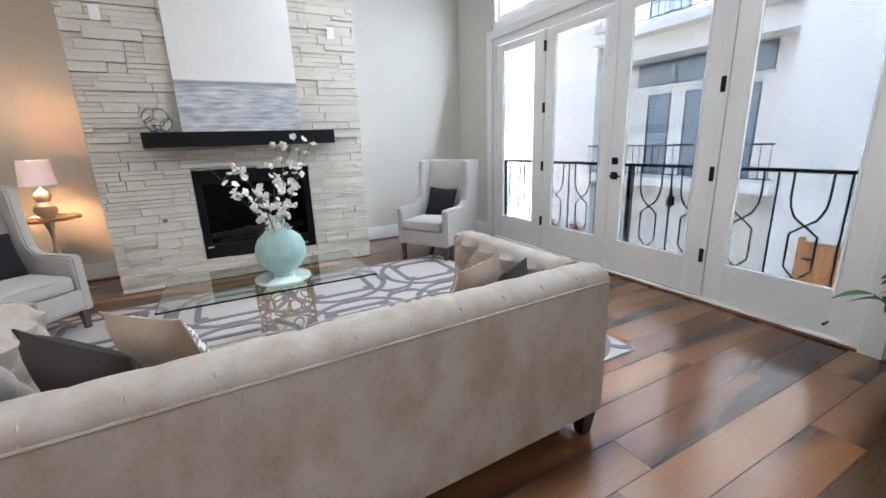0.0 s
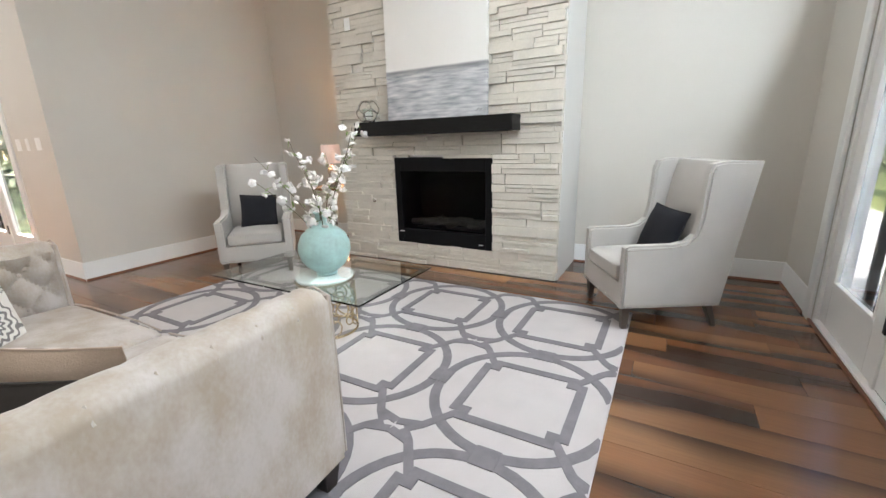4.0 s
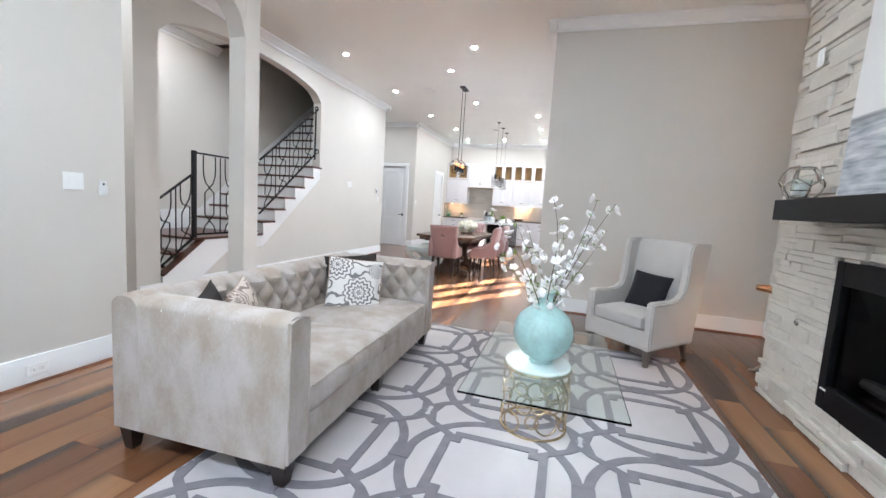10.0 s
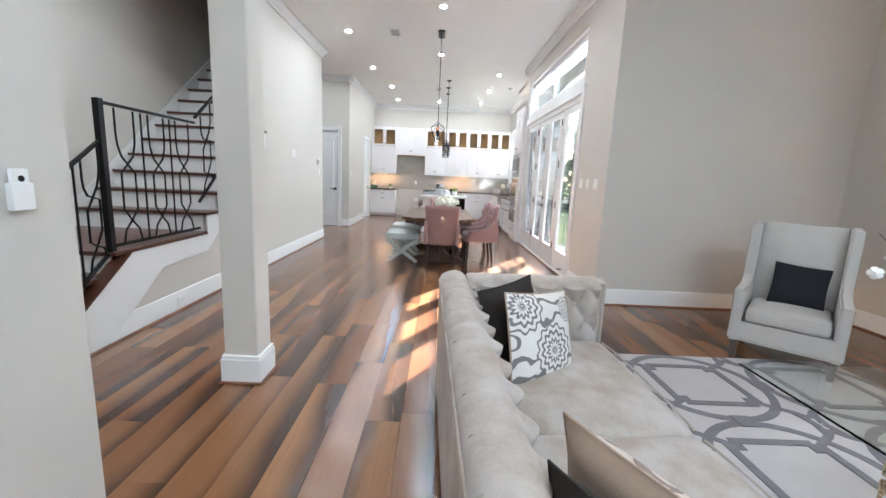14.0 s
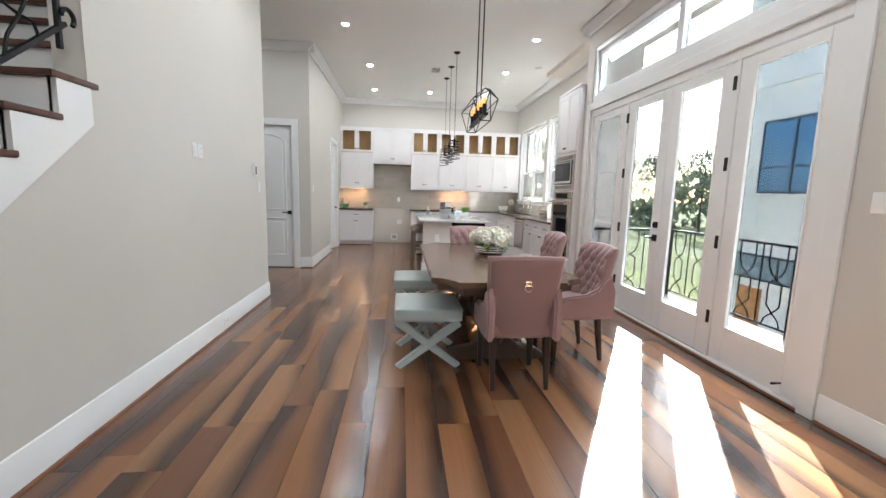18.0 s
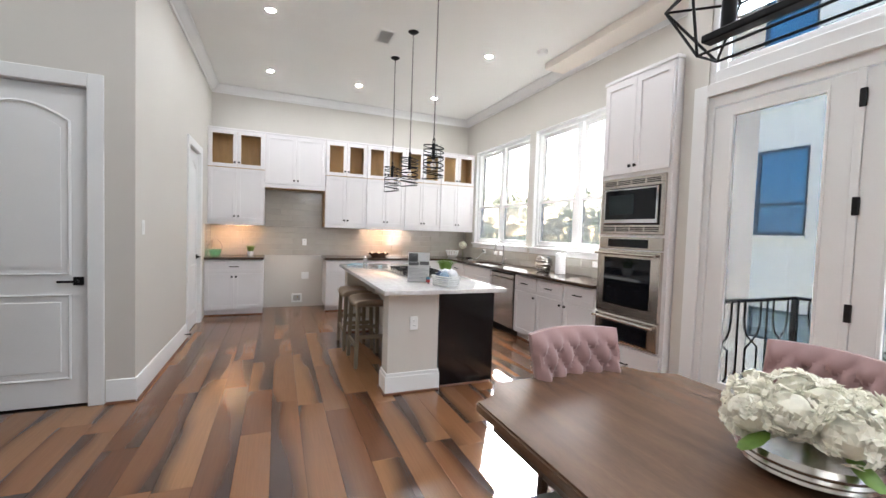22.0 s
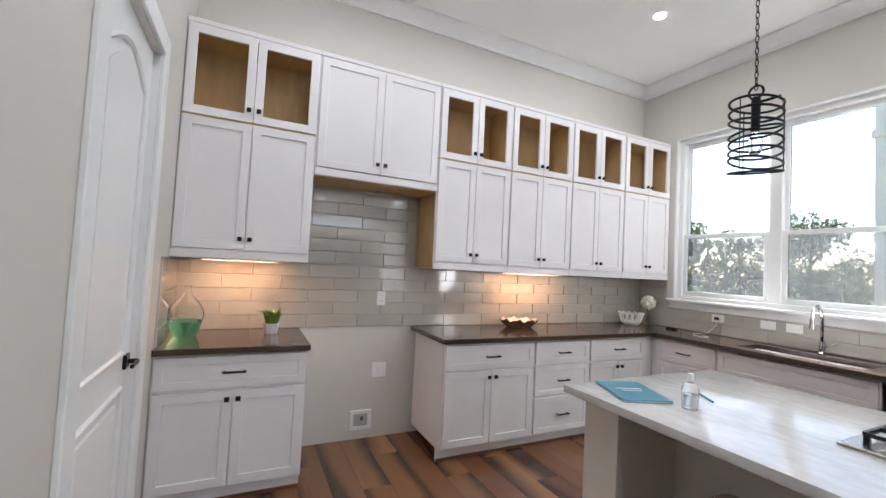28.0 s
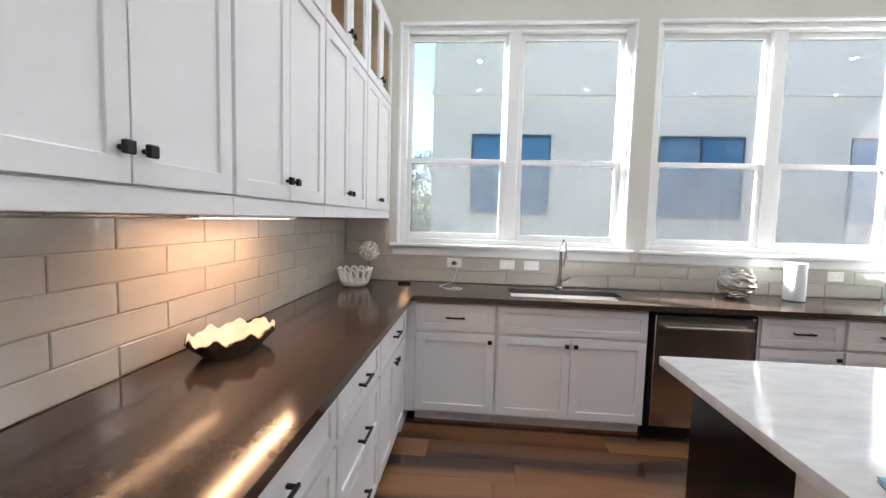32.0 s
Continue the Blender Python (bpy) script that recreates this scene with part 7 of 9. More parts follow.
part("trim_shoe", box(-7.951, -7.935, 1.541, 2.07, 0.0, 0.017, bevel=0.004), SHOE, isl)
for k in range(5):
    x0 = -10.32 + k * 0.468
    fr = part("island_door", boxes((x0 + 0.01, x0 + 0.06, 2.081, 2.10, 0.11, 0.875), (x0 + 0.408, x0 + 0.458, 2.081, 2.10, 0.11, 0.875), (x0 + 0.06, x0 + 0.408, 2.081, 2.10, 0.81, 0.875), (x0 + 0.06, x0 + 0.408, 2.081, 2.10, 0.11, 0.16), bevel=0.002), ESPRESSO, isl)
    part("panel", box(x0 + 0.06, x0 + 0.408, 2.081, 2.09, 0.16, 0.81), ESPRESSO, fr)
    part("pull", box(x0 + 0.17, x0 + 0.30, 2.118, 2.13, 0.78, 0.79), BLACK, fr)

ck = thing("cooktop", "stainless gas cooktop with black cast-iron grates", "cooktop", pose(-9.11, 1.69, ZC + 0.0005))
part("tray", box(-0.48, 0.48, -0.275, 0.275, 0.0, 0.012, bevel=0.005), STEEL, ck)
for gx in (-0.30, 0.0, 0.30):
    g = bmesh.new()
    for s in (-0.135, 0.135):
        box_bm(g, gx + s - 0.006, gx + s + 0.006, -0.19, 0.25, 0.035, 0.048)
    for y in (-0.19, 0.03, 0.25):
        box_bm(g, gx - 0.135, gx + 0.135, y - 0.006, y + 0.006, 0.035, 0.048)
    for s in (-1, 1):
        for y in (-0.08, 0.14):
            box_bm(g, gx + s * 0.04, gx + s * 0.13, y - 0.005, y + 0.005, 0.036, 0.05)
            box_bm(g, gx - 0.005, gx + 0.005, y + s * 0.035 - 0.0, y + s * 0.035 + s * 0.07 if s > 0 else y + s * 0.035, 0.036, 0.05) if s > 0 else box_bm(g, gx - 0.005, gx + 0.005, y - 0.10, y - 0.035, 0.036, 0.05)
    for sx in (-0.13, 0.13):
        for sy in (-0.185, 0.245):
            box_bm(g, gx + sx - 0.008, gx + sx + 0.008, sy - 0.008, sy + 0.008, 0.011, 0.036)
    gr = part("grate", g, BLACK, ck, "black cast-iron grate")
    for y in (-0.08, 0.14):
        part("burner", lathe([(0.0, 0.034), (0.03, 0.034), (0.032, 0.024), (0.045, 0.02), (0.05, 0.011), (0.0, 0.011)], 20, gx, y), BLACK, ck)
for k in range(5):
    part("knob", lathe([(0.0, 0.042), (0.014, 0.042), (0.017, 0.014), (0.021, 0.011), (0.0, 0.011)], 16, 0.02 + k * 0.0 - 0.20 + 0.10 * k, -0.238), STEEL, ck)


def stool(at):
    s = thing("bar_stool", "taupe leather saddle stool with weathered wood legs", "stool", at, "stools at the island")
    TA, WL = bpy.data.materials["taupe_leather"], bpy.data.materials["weathered_oak_leg"]
    bm = soft_box(-0.24, 0.24, -0.18, 0.18, 0.61, 0.69, 0.03, 0.0, 12)
    for v in bm.verts:
        v.co.z += 0.035 * (v.co.x / 0.24) ** 2 - 0.006
        v.co.z -= 0.03 * (abs(v.co.y) / 0.18) ** 3 * (1 if v.co.z > 0.65 else 0)
    part("seat", bm, TA, s, "domed leather saddle seat")
    for y in (-0.182, 0.182):
        part("nailhead_trim", nailheads([(x / 10, y, 0.628 + 0.035 * (x / 2.4) ** 2) for x in (-2.3, -1.5, -0.7, 0, 0.7, 1.5, 2.3)], 0.005, 0.022), BRASS, s, "brass nailhead trim")
    for sx in (-1, 1):
        for sy in (-1, 1):
            tapered_leg(sx * 0.205, sy * 0.145, 0.635, 0.022, 0.017, WL, s, (sx * 0.03, sy * 0.02))
    for sy in (-1, 1):
        part("stretcher", box(-0.21, 0.21, sy * 0.158 - 0.012, sy * 0.158 + 0.012, 0.20, 0.24, bevel=0.003), WL, s)
    for sx in (-1, 1):
        part("stretcher", box(sx * 0.222 - 0.012, sx * 0.222 + 0.012, -0.15, 0.15, 0.30, 0.34, bevel=0.003), WL, s)
    return s


material("taupe_leather", (0.24, 0.175, 0.12), 0.45, vary=0.1, scale=6, grain=220, bump=0.25, bump_dist=0.001)
material("weathered_oak_leg", (0.20, 0.165, 0.115), 0.6, vary=0.25, scale=5, grain=60, stretch=(6, 6, 1), bump=0.2)
stool(pose(-9.57, 1.06, 0))
stool(pose(-8.90, 1.08, 0))

# ---- pendants ----
def pendant(at):
    p = thing("pendant_light", "black coiled wire pendant lamp on a chain", "pendant lamp", at, "pendants over the island")
    part("canopy", lathe([(0.0, -0.03), (0.02, -0.03), (0.05, -0.012), (0.062, -0.001), (0.0, -0.0005)], 20), IRON, p)
    bm = bmesh.new()
    z = -0.03
    k = 0
    while z > -1.38:
        m = Matrix.Translation((0, 0, z - 0.014)) @ pose(0, 0, 0, 0, 0, 90 * (k % 2))
        tube_bm(bm, [m @ Vector((0.007 * math.cos(t), 0, 0.017 * math.sin(t))) for t in [2 * math.pi * q / 8 for q in range(8)]], 0.0022, n=4, closed=True)
        z -= 0.028
        k += 1
    part("chain", bm, IRON, p)
    part("hook", tube_bm(bmesh.new(), [(0.03 * math.cos(t), 0, -1.412 + 0.03 * math.sin(t)) for t in [2 * math.pi * q / 14 for q in range(14)]], 0.005, n=6, closed=True), IRON, p)
    part("socket", cyl((0, 0, -1.437), (0, 0, -1.59), 0.018, n=14), IRON, p)
    part("cap_bar", tube_bm(bmesh.new(), [(-0.095, 0, -1.462), (0.095, 0, -1.462)], 0.006, n=6), IRON, p)
    rg = random.Random(4)
    for k in range(8):
        z = -1.468 - 0.0445 * k
        ax, ay = rg.uniform(-0.16, 0.16), rg.uniform(-0.16, 0.16)
        part("wire_coil", tube_bm(bmesh.new(), [(0.10 * math.cos(t), 0.10 * math.sin(t), z + 0.10 * (ax * math.cos(t) + ay * math.sin(t))) for t in [2 * math.pi * q / 30 for q in range(30)]], 0.0055, n=6, closed=True), IRON, p)
    for a in (0.4, 2.5, 4.6):
        part("upright", tube_bm(bmesh.new(), [(0.10 * math.cos(a), 0.10 * math.sin(a), -1.462), (0.10 * math.cos(a), 0.10 * math.sin(a), -1.78)], 0.0025, n=5), IRON, p)
    part("bulb", lathe([(0.0, -1.59), (0.014, -1.595), (0.028, -1.64), (0.03, -1.665), (0.02, -1.695), (0.0, -1.702)], 16), CLEAR, p, "clear unlit bulb").visible_shadow = False
    return p


for x in (-9.94, -9.155, -8.36):
    pendant(pose(x, 1.583, CEIL))

# ---- things on the counters ----
BOOK = material("blue_booklet_cover", (0.06, 0.24, 0.34), 0.35, vary=0.05, bump=0)
WHITEP = material("white_paper", (0.80, 0.80, 0.80), 0.6, vary=0.03, bump=0)
INK = material("grey_print", (0.16, 0.16, 0.17), 0.6, bump=0)
bk = thing("booklet", "blue booklet lying on the granite top", "book", pose(-10.24, 1.20, ZC + 0.0005, 0, 0, 67))
part("cover", box(-0.11, 0.11, -0.15, 0.15, 0.0, 0.002), BOOK, bk)
part("pages", box(-0.107, 0.107, -0.147, 0.147, 0.002, 0.008), WHITEP, bk)
part("cover", box(-0.11, 0.11, -0.15, 0.15, 0.008, 0.0105), BOOK, bk)
part("title_bars", boxes((-0.06, 0.06, 0.02, 0.03, 0.0105, 0.0112), (-0.05, 0.05, -0.01, -0.003, 0.0105, 0.0112)), WHITEP, bk)
bo = thing("sanitizer_bottle", "small clear pump bottle on the granite top", "bottle", pose(-10.0, 1.26, ZC + 0.0005))
part("bottle", lathe([(0.0, 0.0), (0.03, 0.0), (0.032, 0.006), (0.032, 0.085), (0.024, 0.10), (0.012, 0.106), (0.012, 0.116)], 20), CLEAR, bo)
part("gel", lathe([(0.0, 0.003), (0.028, 0.003), (0.029, 0.06), (0.0, 0.06)], 20), material("clear_gel", (0.75, 0.80, 0.82), 0.1, trans=0.9, bump=0), bo)
part("cap", lathe([(0.0, 0.145), (0.012, 0.145), (0.014, 0.116), (0.0, 0.116)], 14), PLATE, bo)
solo("pen", cyl((-0.07, 0, 0.005), (0.07, 0, 0.005), 0.0045, n=8), BOOK, "dark blue pen lying on the granite top", "pen", pose(-10.07, 1.48, ZC + 0.0005, 0, 0, -35))
sg = thing("sign_holder", "clear acrylic stand with a printed sheet", "sign", pose(-8.32, 1.45, ZC + 0.0005, 0, 0, 72))
ac = part("acrylic_front", box(-0.11, 0.11, -0.004, -0.001, 0.0, 0.30, m=pose(0, 0, 0, -9, 0, 0)), CLEAR, sg)
sh = part("sheet", box(-0.106, 0.106, 0.0, 0.0015, 0.004, 0.295, m=pose(0, 0, 0, -9, 0, 0)), WHITEP, sg)
part("acrylic_foot", box(-0.11, 0.11, 0.0, 0.09, 0.0, 0.003), CLEAR, sg)
mm = pose(0, 0, 0, -9, 0, 0)
bm = boxes((-0.10, -0.01, -0.0008, 0.0, 0.20, 0.285), (0.01, 0.10, -0.0008, 0.0, 0.17, 0.205), (-0.10, 0.0, -0.0008, 0.0, 0.165, 0.195))
part("photo_blocks", move_bm(bm, mm), INK, sh, "dark photo blocks")
bm = boxes(*[(-0.095, 0.095 - 0.03 * (k % 3), -0.0008, 0.0, 0.03 + 0.014 * k, 0.034 + 0.014 * k) for k in range(8)])
part("text_lines", move_bm(bm, mm), material("light_grey_print", (0.45, 0.45, 0.47), 0.6, bump=0), sh, "grey unreadable text lines")


def grass_pot(at, r, hgt, n, label, potmat, seed):
    g = thing("potted_plant", label, "plant", at)
    part("pot", lathe([(0.0, 0.0), (r * 0.72, 0.0), (r * 0.78, 0.004), (r, r * 1.35), (r * 0.92, r * 1.35), (r * 0.85, r * 1.1), (0.0, r * 1.1)], 8 if seed == 1 else 22), potmat, g)
    rg = random.Random(seed)
    bm = bmesh.new()
    for k in range(n):
        a, rr = rg.uniform(0, 6.28), r * 0.7 * math.sqrt(rg.random())
        p = Vector((rr * math.cos(a), rr * math.sin(a), r * 1.1))
        out = Vector((math.cos(a + rg.uniform(-0.6, 0.6)), math.sin(a), 0)) * rg.uniform(0.1, 0.75) * hgt
        w = Vector((-math.sin(a), math.cos(a), 0)) * (0.0035 if seed != 1 else 0.006)
        q, t = p + out * 0.4 + Vector((0, 0, hgt * rg.uniform(0.5, 0.7))), p + out + Vector((0, 0, hgt * rg.uniform(0.6, 1.0)))
        v = [bm.verts.new(x) for x in (p - w, p + w, q + w, q - w, t)]
        bm.faces.new((v[0], v[1], v[2], v[3])), bm.faces.new((v[3], v[2], v[4]))
    tagged(part("blades", bm, LEAFG, g, "dense green blades", smooth=None), kind="stuff")
    return g


grass_pot(pose(-8.62, 1.86, ZC + 0.0005), 0.075, 0.13, 260, "green grass plant in a white pot on the island", PLATE, 3)
grass_pot(pose(-12.05, -0.26, ZC + 0.0005), 0.055, 0.125, 90, "small spiky plant in a white faceted pot", PLATE, 1)
WICKER = material("white_woven_plastic", (0.78, 0.77, 0.75), 0.5, vary=0.05)
bs = thing("basket", "small white woven basket holding wrapped supplies", "basket", pose(-8.03, 1.62, ZC + 0.0005, 0, 0, 20))
for z in range(5):
    part("woven_band", tube_bm(bmesh.new(), [(x * (0.10 + 0.003 * z), y * (0.075 + 0.002 * z), 0.01 + 0.02 * z) for x, y in [(-1, -0.9), (-0.9, -1), (0, -1.02), (0.9, -1), (1, -0.9), (1, 0.9), (0.9, 1), (0, 1.02), (-0.9, 1), (-1, 0.9)]], 0.0075, n=6, closed=True), WICKER, bs)
for k in range(26):
    t = 2 * math.pi * k / 26
    x, y = max(-1, min(1, 1.25 * math.cos(t))), max(-1, min(1, 1.25 * math.sin(t)))
    part("upright", tube_bm(bmesh.new(), [(x * 0.103, y * 0.077, 0.0), (x * 0.117, y * 0.088, 0.098)], 0.004, n=4), WICKER, bs)
part("floor", box(-0.098, 0.098, -0.073, 0.073, 0.002, 0.008), WICKER, bs)
rg = random.Random(9)
for k, (mname, col) in enumerate((("navy_cloth", (0.03, 0.05, 0.11)), ("clear_wrap", (0.72, 0.75, 0.78)), ("blue_grey_wrap", (0.30, 0.40, 0.52)), ("white_wrap", (0.78, 0.78, 0.8)))):
    bm = bmesh.new()
    bmesh.ops.create_icosphere(bm, subdivisions=3, radius=0.05, matrix=Matrix.Translation((-0.06 + 0.04 * k, rg.uniform(-0.03, 0.03), 0.085 + 0.02 * (k % 2))))
    for v in bm.verts:
        v.co += Vector((rg.uniform(-1, 1), rg.uniform(-1, 1), rg.uniform(-1, 1))) * 0.008
    solo("wrapped_packet", bm, material(mname, col, 0.3, vary=0.15, scale=20), "crumpled wrapped packet heaped in the basket", "packet", pose(-8.03, 1.62, ZC + 0.0005, 0, 0, 20), smooth=60)
sp = thing("spray_bottle", "small bottle with red and blue label", "bottle", pose(-8.21, 1.51, ZC + 0.0005))
part("bottle", box(-0.018, 0.018, -0.012, 0.012, 0.0, 0.075, bevel=0.004), CLEAR, sp)
part("label", box(-0.0185, 0.0185, -0.0125, 0.0125, 0.012, 0.038), material("red_label", (0.45, 0.03, 0.03), 0.4, bump=0), sp)
part("label", box(-0.0185, 0.0185, -0.0125, 0.0125, 0.0385, 0.06), BOOK, sp)
part("cap", cyl((0, 0, 0.075), (0, 0, 0.095), 0.009), PLATE, sp)

GREENGL = material("green_bubble_glass", (0.60, 0.85, 0.70), 0.02, vary=0, bump=0, trans=1.0, ior=1.2, rough_vary=0)
jg = thing("glass_jug", "clear bottle vase tinted green at its foot", "vase", pose(-12.02, -0.78, ZC + 0.0005))
part("upper_body", lathe([(0.098, 0.10), (0.105, 0.13), (0.10, 0.17), (0.075, 0.215), (0.04, 0.25), (0.022, 0.28), (0.018, 0.32), (0.022, 0.335)], 30), CLEAR, jg)
part("lower_body", lathe([(0.0, 0.0), (0.055, 0.0), (0.065, 0.006), (0.085, 0.05), (0.098, 0.10)], 30), material("deep_green_glass", (0.22, 0.62, 0.42), 0.05, vary=0.1, bump=0, trans=0.85, ior=1.25), jg, "green tinted foot")
SHELL = material("brown_shell_tray", (0.10, 0.06, 0.04), 0.25, vary=0.5, scale=10)
SHELLIN = material("pearl_shell", (0.70, 0.64, 0.55), 0.3, vary=0.15, scale=14)
tr = thing("shell_tray", "dark wavy-edged tray with a pearly lining", "tray", pose(-12.10, 1.93, ZC + 0.0005, 0, 0, 82))


def wavy(sx, sy, z0, z1, amp, n=72):
    bm = bmesh.new()
    rows = []
    for f, z in ((0.62, z0), (0.8, z0 + (z1 - z0) * 0.4), (1.0, z1)):
        rows.append([bm.verts.new((sx * f * math.cos(2 * math.pi * k / n), sy * f * math.sin(2 * math.pi * k / n), z + (amp * (math.sin(9 * 2 * math.pi * k / n) + 0.7 * math.sin(17 * 2 * math.pi * k / n + 1)) if f == 1.0 else 0))) for k in range(n)])
    bm.faces.new(rows[0])
    for a, b in zip(rows, rows[1:]):
        for k in range(n):
            bm.faces.new((a[k], a[(k + 1) % n], b[(k + 1) % n], b[k]))
    return bm


part("outer", wavy(0.195, 0.12, 0.0, 0.07, 0.010), SHELL, tr)
part("lining", wavy(0.191, 0.116, 0.006, 0.073, 0.010), SHELLIN, tr)
part("stone", soft_box(-0.02, 0.02, -0.015, 0.015, 0.007, 0.025, 0.008, 0, 3), SHELL, tr)
bw = thing("white_bowl", "white bowl with an open looped rim", "bowl", pose(-12.09, 3.45, ZC + 0.0005))
part("bowl", lathe([(0.0, 0.0), (0.065, 0.0), (0.088, 0.012), (0.102, 0.035), (0.104, 0.042), (0.098, 0.042), (0.082, 0.018), (0.0, 0.008)], 30), PLATE, bw)
for k in range(13):
    a = 2 * math.pi * k / 13
    pts = []
    for q in range(18):
        t = 2 * math.pi * q / 18
        zz = 0.083 + 0.052 * math.sin(t)
        rr = 0.094 + 0.32 * (zz - 0.03)
        pts.append((rr * math.cos(a + 0.21 * math.cos(t)), rr * math.sin(a + 0.21 * math.cos(t)), zz))
    part("loop", tube_bm(bmesh.new(), pts, 0.0075, n=6, closed=True), PLATE, bw)
hf = thing("hydrangea_vase", "single cream hydrangea in a small glass vase", "flowers", pose(-12.04, 3.66, ZC + 0.0005))
part("vase", lathe([(0.0, 0.0), (0.03, 0.0), (0.035, 0.01), (0.028, 0.08), (0.03, 0.11)], 18), CLEAR, hf)
part("stem", cyl((0, 0, 0.01), (0, 0, 0.18), 0.004, n=6), LEAFG, hf)
bm = bmesh.new()
rng = random.Random(6)
for q in range(110):
    d = Vector((rng.gauss(0, 1), rng.gauss(0, 1), rng.gauss(0, 1))).normalized()
    mm = Matrix.Translation(Vector((0, 0, 0.25)) + d * 0.07) @ d.to_track_quat("Z", "Y").to_matrix().to_4x4() @ pose(0, 0, 0, rng.uniform(-25, 25), rng.uniform(-25, 25), rng.uniform(0, 90))
    vs = [bm.verts.new(mm @ Vector(v)) for v in ((-0.018, -0.012, 0.005), (0.018, -0.012, 0.005), (0.018, 0.012, 0.005), (-0.018, 0.012, 0.005), (0, 0, -0.006))]
    for k in range(4):
        bm.faces.new((vs[k], vs[(k + 1) % 4], vs[4]))
bmesh.ops.create_icosphere(bm, subdivisions=2, radius=0.062, matrix=Matrix.Translation((0, 0, 0.25)))
part("flower_head", bm, HYD, hf, smooth=None)
# silver woven ball, towel roll, jars
wv = thing("woven_ball_vase", "silver woven metal ball vase on the counter", "vase", pose(-9.26, 3.62, ZC + 0.0005))
for k in range(22):
    z = 0.012 + 0.20 * k / 21
    r = 0.115 * math.sqrt(max(0.12, 1 - ((z - 0.112) / 0.125) ** 2))
    ph = k * 0.5
    part("coil", tube_bm(bmesh.new(), [((r + 0.006 * math.sin(9 * t + ph * 3)) * math.cos(t), (r + 0.006 * math.sin(9 * t + ph * 3)) * math.sin(t), z + 0.004 * math.sin(7 * t + ph)) for t in [2 * math.pi * q / 36 for q in range(36)]], 0.0058, n=5, closed=True), NAIL, wv)
part("liner", lathe([(0.0, 0.004), (0.06, 0.005), (0.098, 0.06), (0.105, 0.112), (0.095, 0.17), (0.06, 0.21)], 24), SHELL, wv)
pt = thing("paper_towel_roll", "white paper towel roll standing on the counter", "paper towel", pose(-8.87, 3.60, ZC + 0.0005))
part("roll", lathe([(0.02, 0.005), (0.064, 0.005), (0.066, 0.01), (0.066, 0.27), (0.064, 0.275), (0.02, 0.275)], 30), WHITEP, pt)
part("core", lathe([(0.0, 0.0), (0.021, 0.0), (0.021, 0.277), (0.0, 0.277)], 18), TANCLOTH, pt)
for x, h in ((-8.15, 0.20), (-8.0, 0.15)):
    jr = thing("glass_jar", "pale turquoise lidded glass jar on the counter", "jar", pose(x, 3.64, ZC + 0.0005))
    part("jar", lathe([(0.0, 0.0), (0.05, 0.0), (0.056, 0.008), (0.058, h * 0.7), (0.045, h * 0.8)], 22), AQUA, jr)
    part("lid", lathe([(0.047, h * 0.8), (0.047, h * 0.85), (0.012, h * 0.92), (0.014, h), (0.0, h + 0.004)], 22), AQUA, jr)
cb = thing("charger_cable", "white charger cable trailing over the counter", "cable")
part("plug", box(-11.375, -11.345, Y_K - 0.058, Y_K - 0.025, 1.08, 1.11, bevel=0.004), BLACK, cb)
part("cord", tube_bm(bmesh.new(), [(-11.36, Y_K - 0.055, 1.095), (-11.33, 3.72, 1.04), (-11.36, 3.64, ZC + 0.03), (-11.46, 3.57, ZC + 0.004), (-11.40, 3.48, ZC + 0.004), (-11.30, 3.46, ZC + 0.004), (-11.28, 3.52, ZC + 0.004), (-11.36, 3.55, ZC + 0.004)], 0.0025, n=5), PLATE, cb)
solo("small_black_box", box(-0.05, 0.05, -0.03, 0.03, 0.0, 0.02, bevel=0.006), BLACK, "small flat black box lying on the counter", "box", pose(-11.75, 3.66, ZC + 0.0005, 0, 0, 15))

# ---- light bars under the wall cabinets ----
BARGLOW = glow("warm_light_bar", (1.0, 0.54, 0.28), 11.0)
for y0, y1 in ((-0.72, -0.24), (1.70, 2.40)):
    lb = thing("under_cabinet_light", "slim warm light bar under the wall cabinet", "cabinet light", pose(X_K + 0.20, (y0 + y1) / 2, 1.4445))
    part("housing", box(-0.022, 0.022, (y0 - y1) / 2, (y1 - y0) / 2, -0.012, 0.0015), TRIM, lb)
    part("lens", box(-0.013, 0.013, (y0 - y1) / 2 + 0.01, (y1 - y0) / 2 - 0.01, -0.0124, -0.0118), BARGLOW, lb, "glowing warm strip")

# ---- outside: ground, white houses, railings, trees ----
GZ = -3.0
STUCCO = material("white_stucco", (0.86, 0.80, 0.73), 0.85, vary=0.05, scale=0.8, grain=60, bump=0.08)
DARKFRAME = material("dark_bronze_window_frame", (0.05, 0.07, 0.10), 0.4, metal=0.3)
# the blue base colour stands in for sky mirrored in dark panes
SKYPANE = material("painted_sky_pane", (0.04, 0.17, 0.34), 0.06, vary=0.15, scale=0.7, bump=0, spec=0.8)
GREYPANE = material("grey_window_pane", (0.24, 0.29, 0.33), 0.06, vary=0.15, scale=0.7, bump=0, spec=0.8)
GRASS = material("sunlit_grass", (0.22, 0.24, 0.06), 0.9, vary=0.4, scale=0.25, grain=6, bump=0.6, bump_dist=0.05)
PAVE = material("pale_concrete_paving", (0.52, 0.50, 0.47), 0.85, vary=0.12, scale=0.7, grain=40)
PINE = material("orange_pine_gate", (0.50, 0.22, 0.08), 0.6, vary=0.25, scale=4, stretch=(4, 4, 0.6))
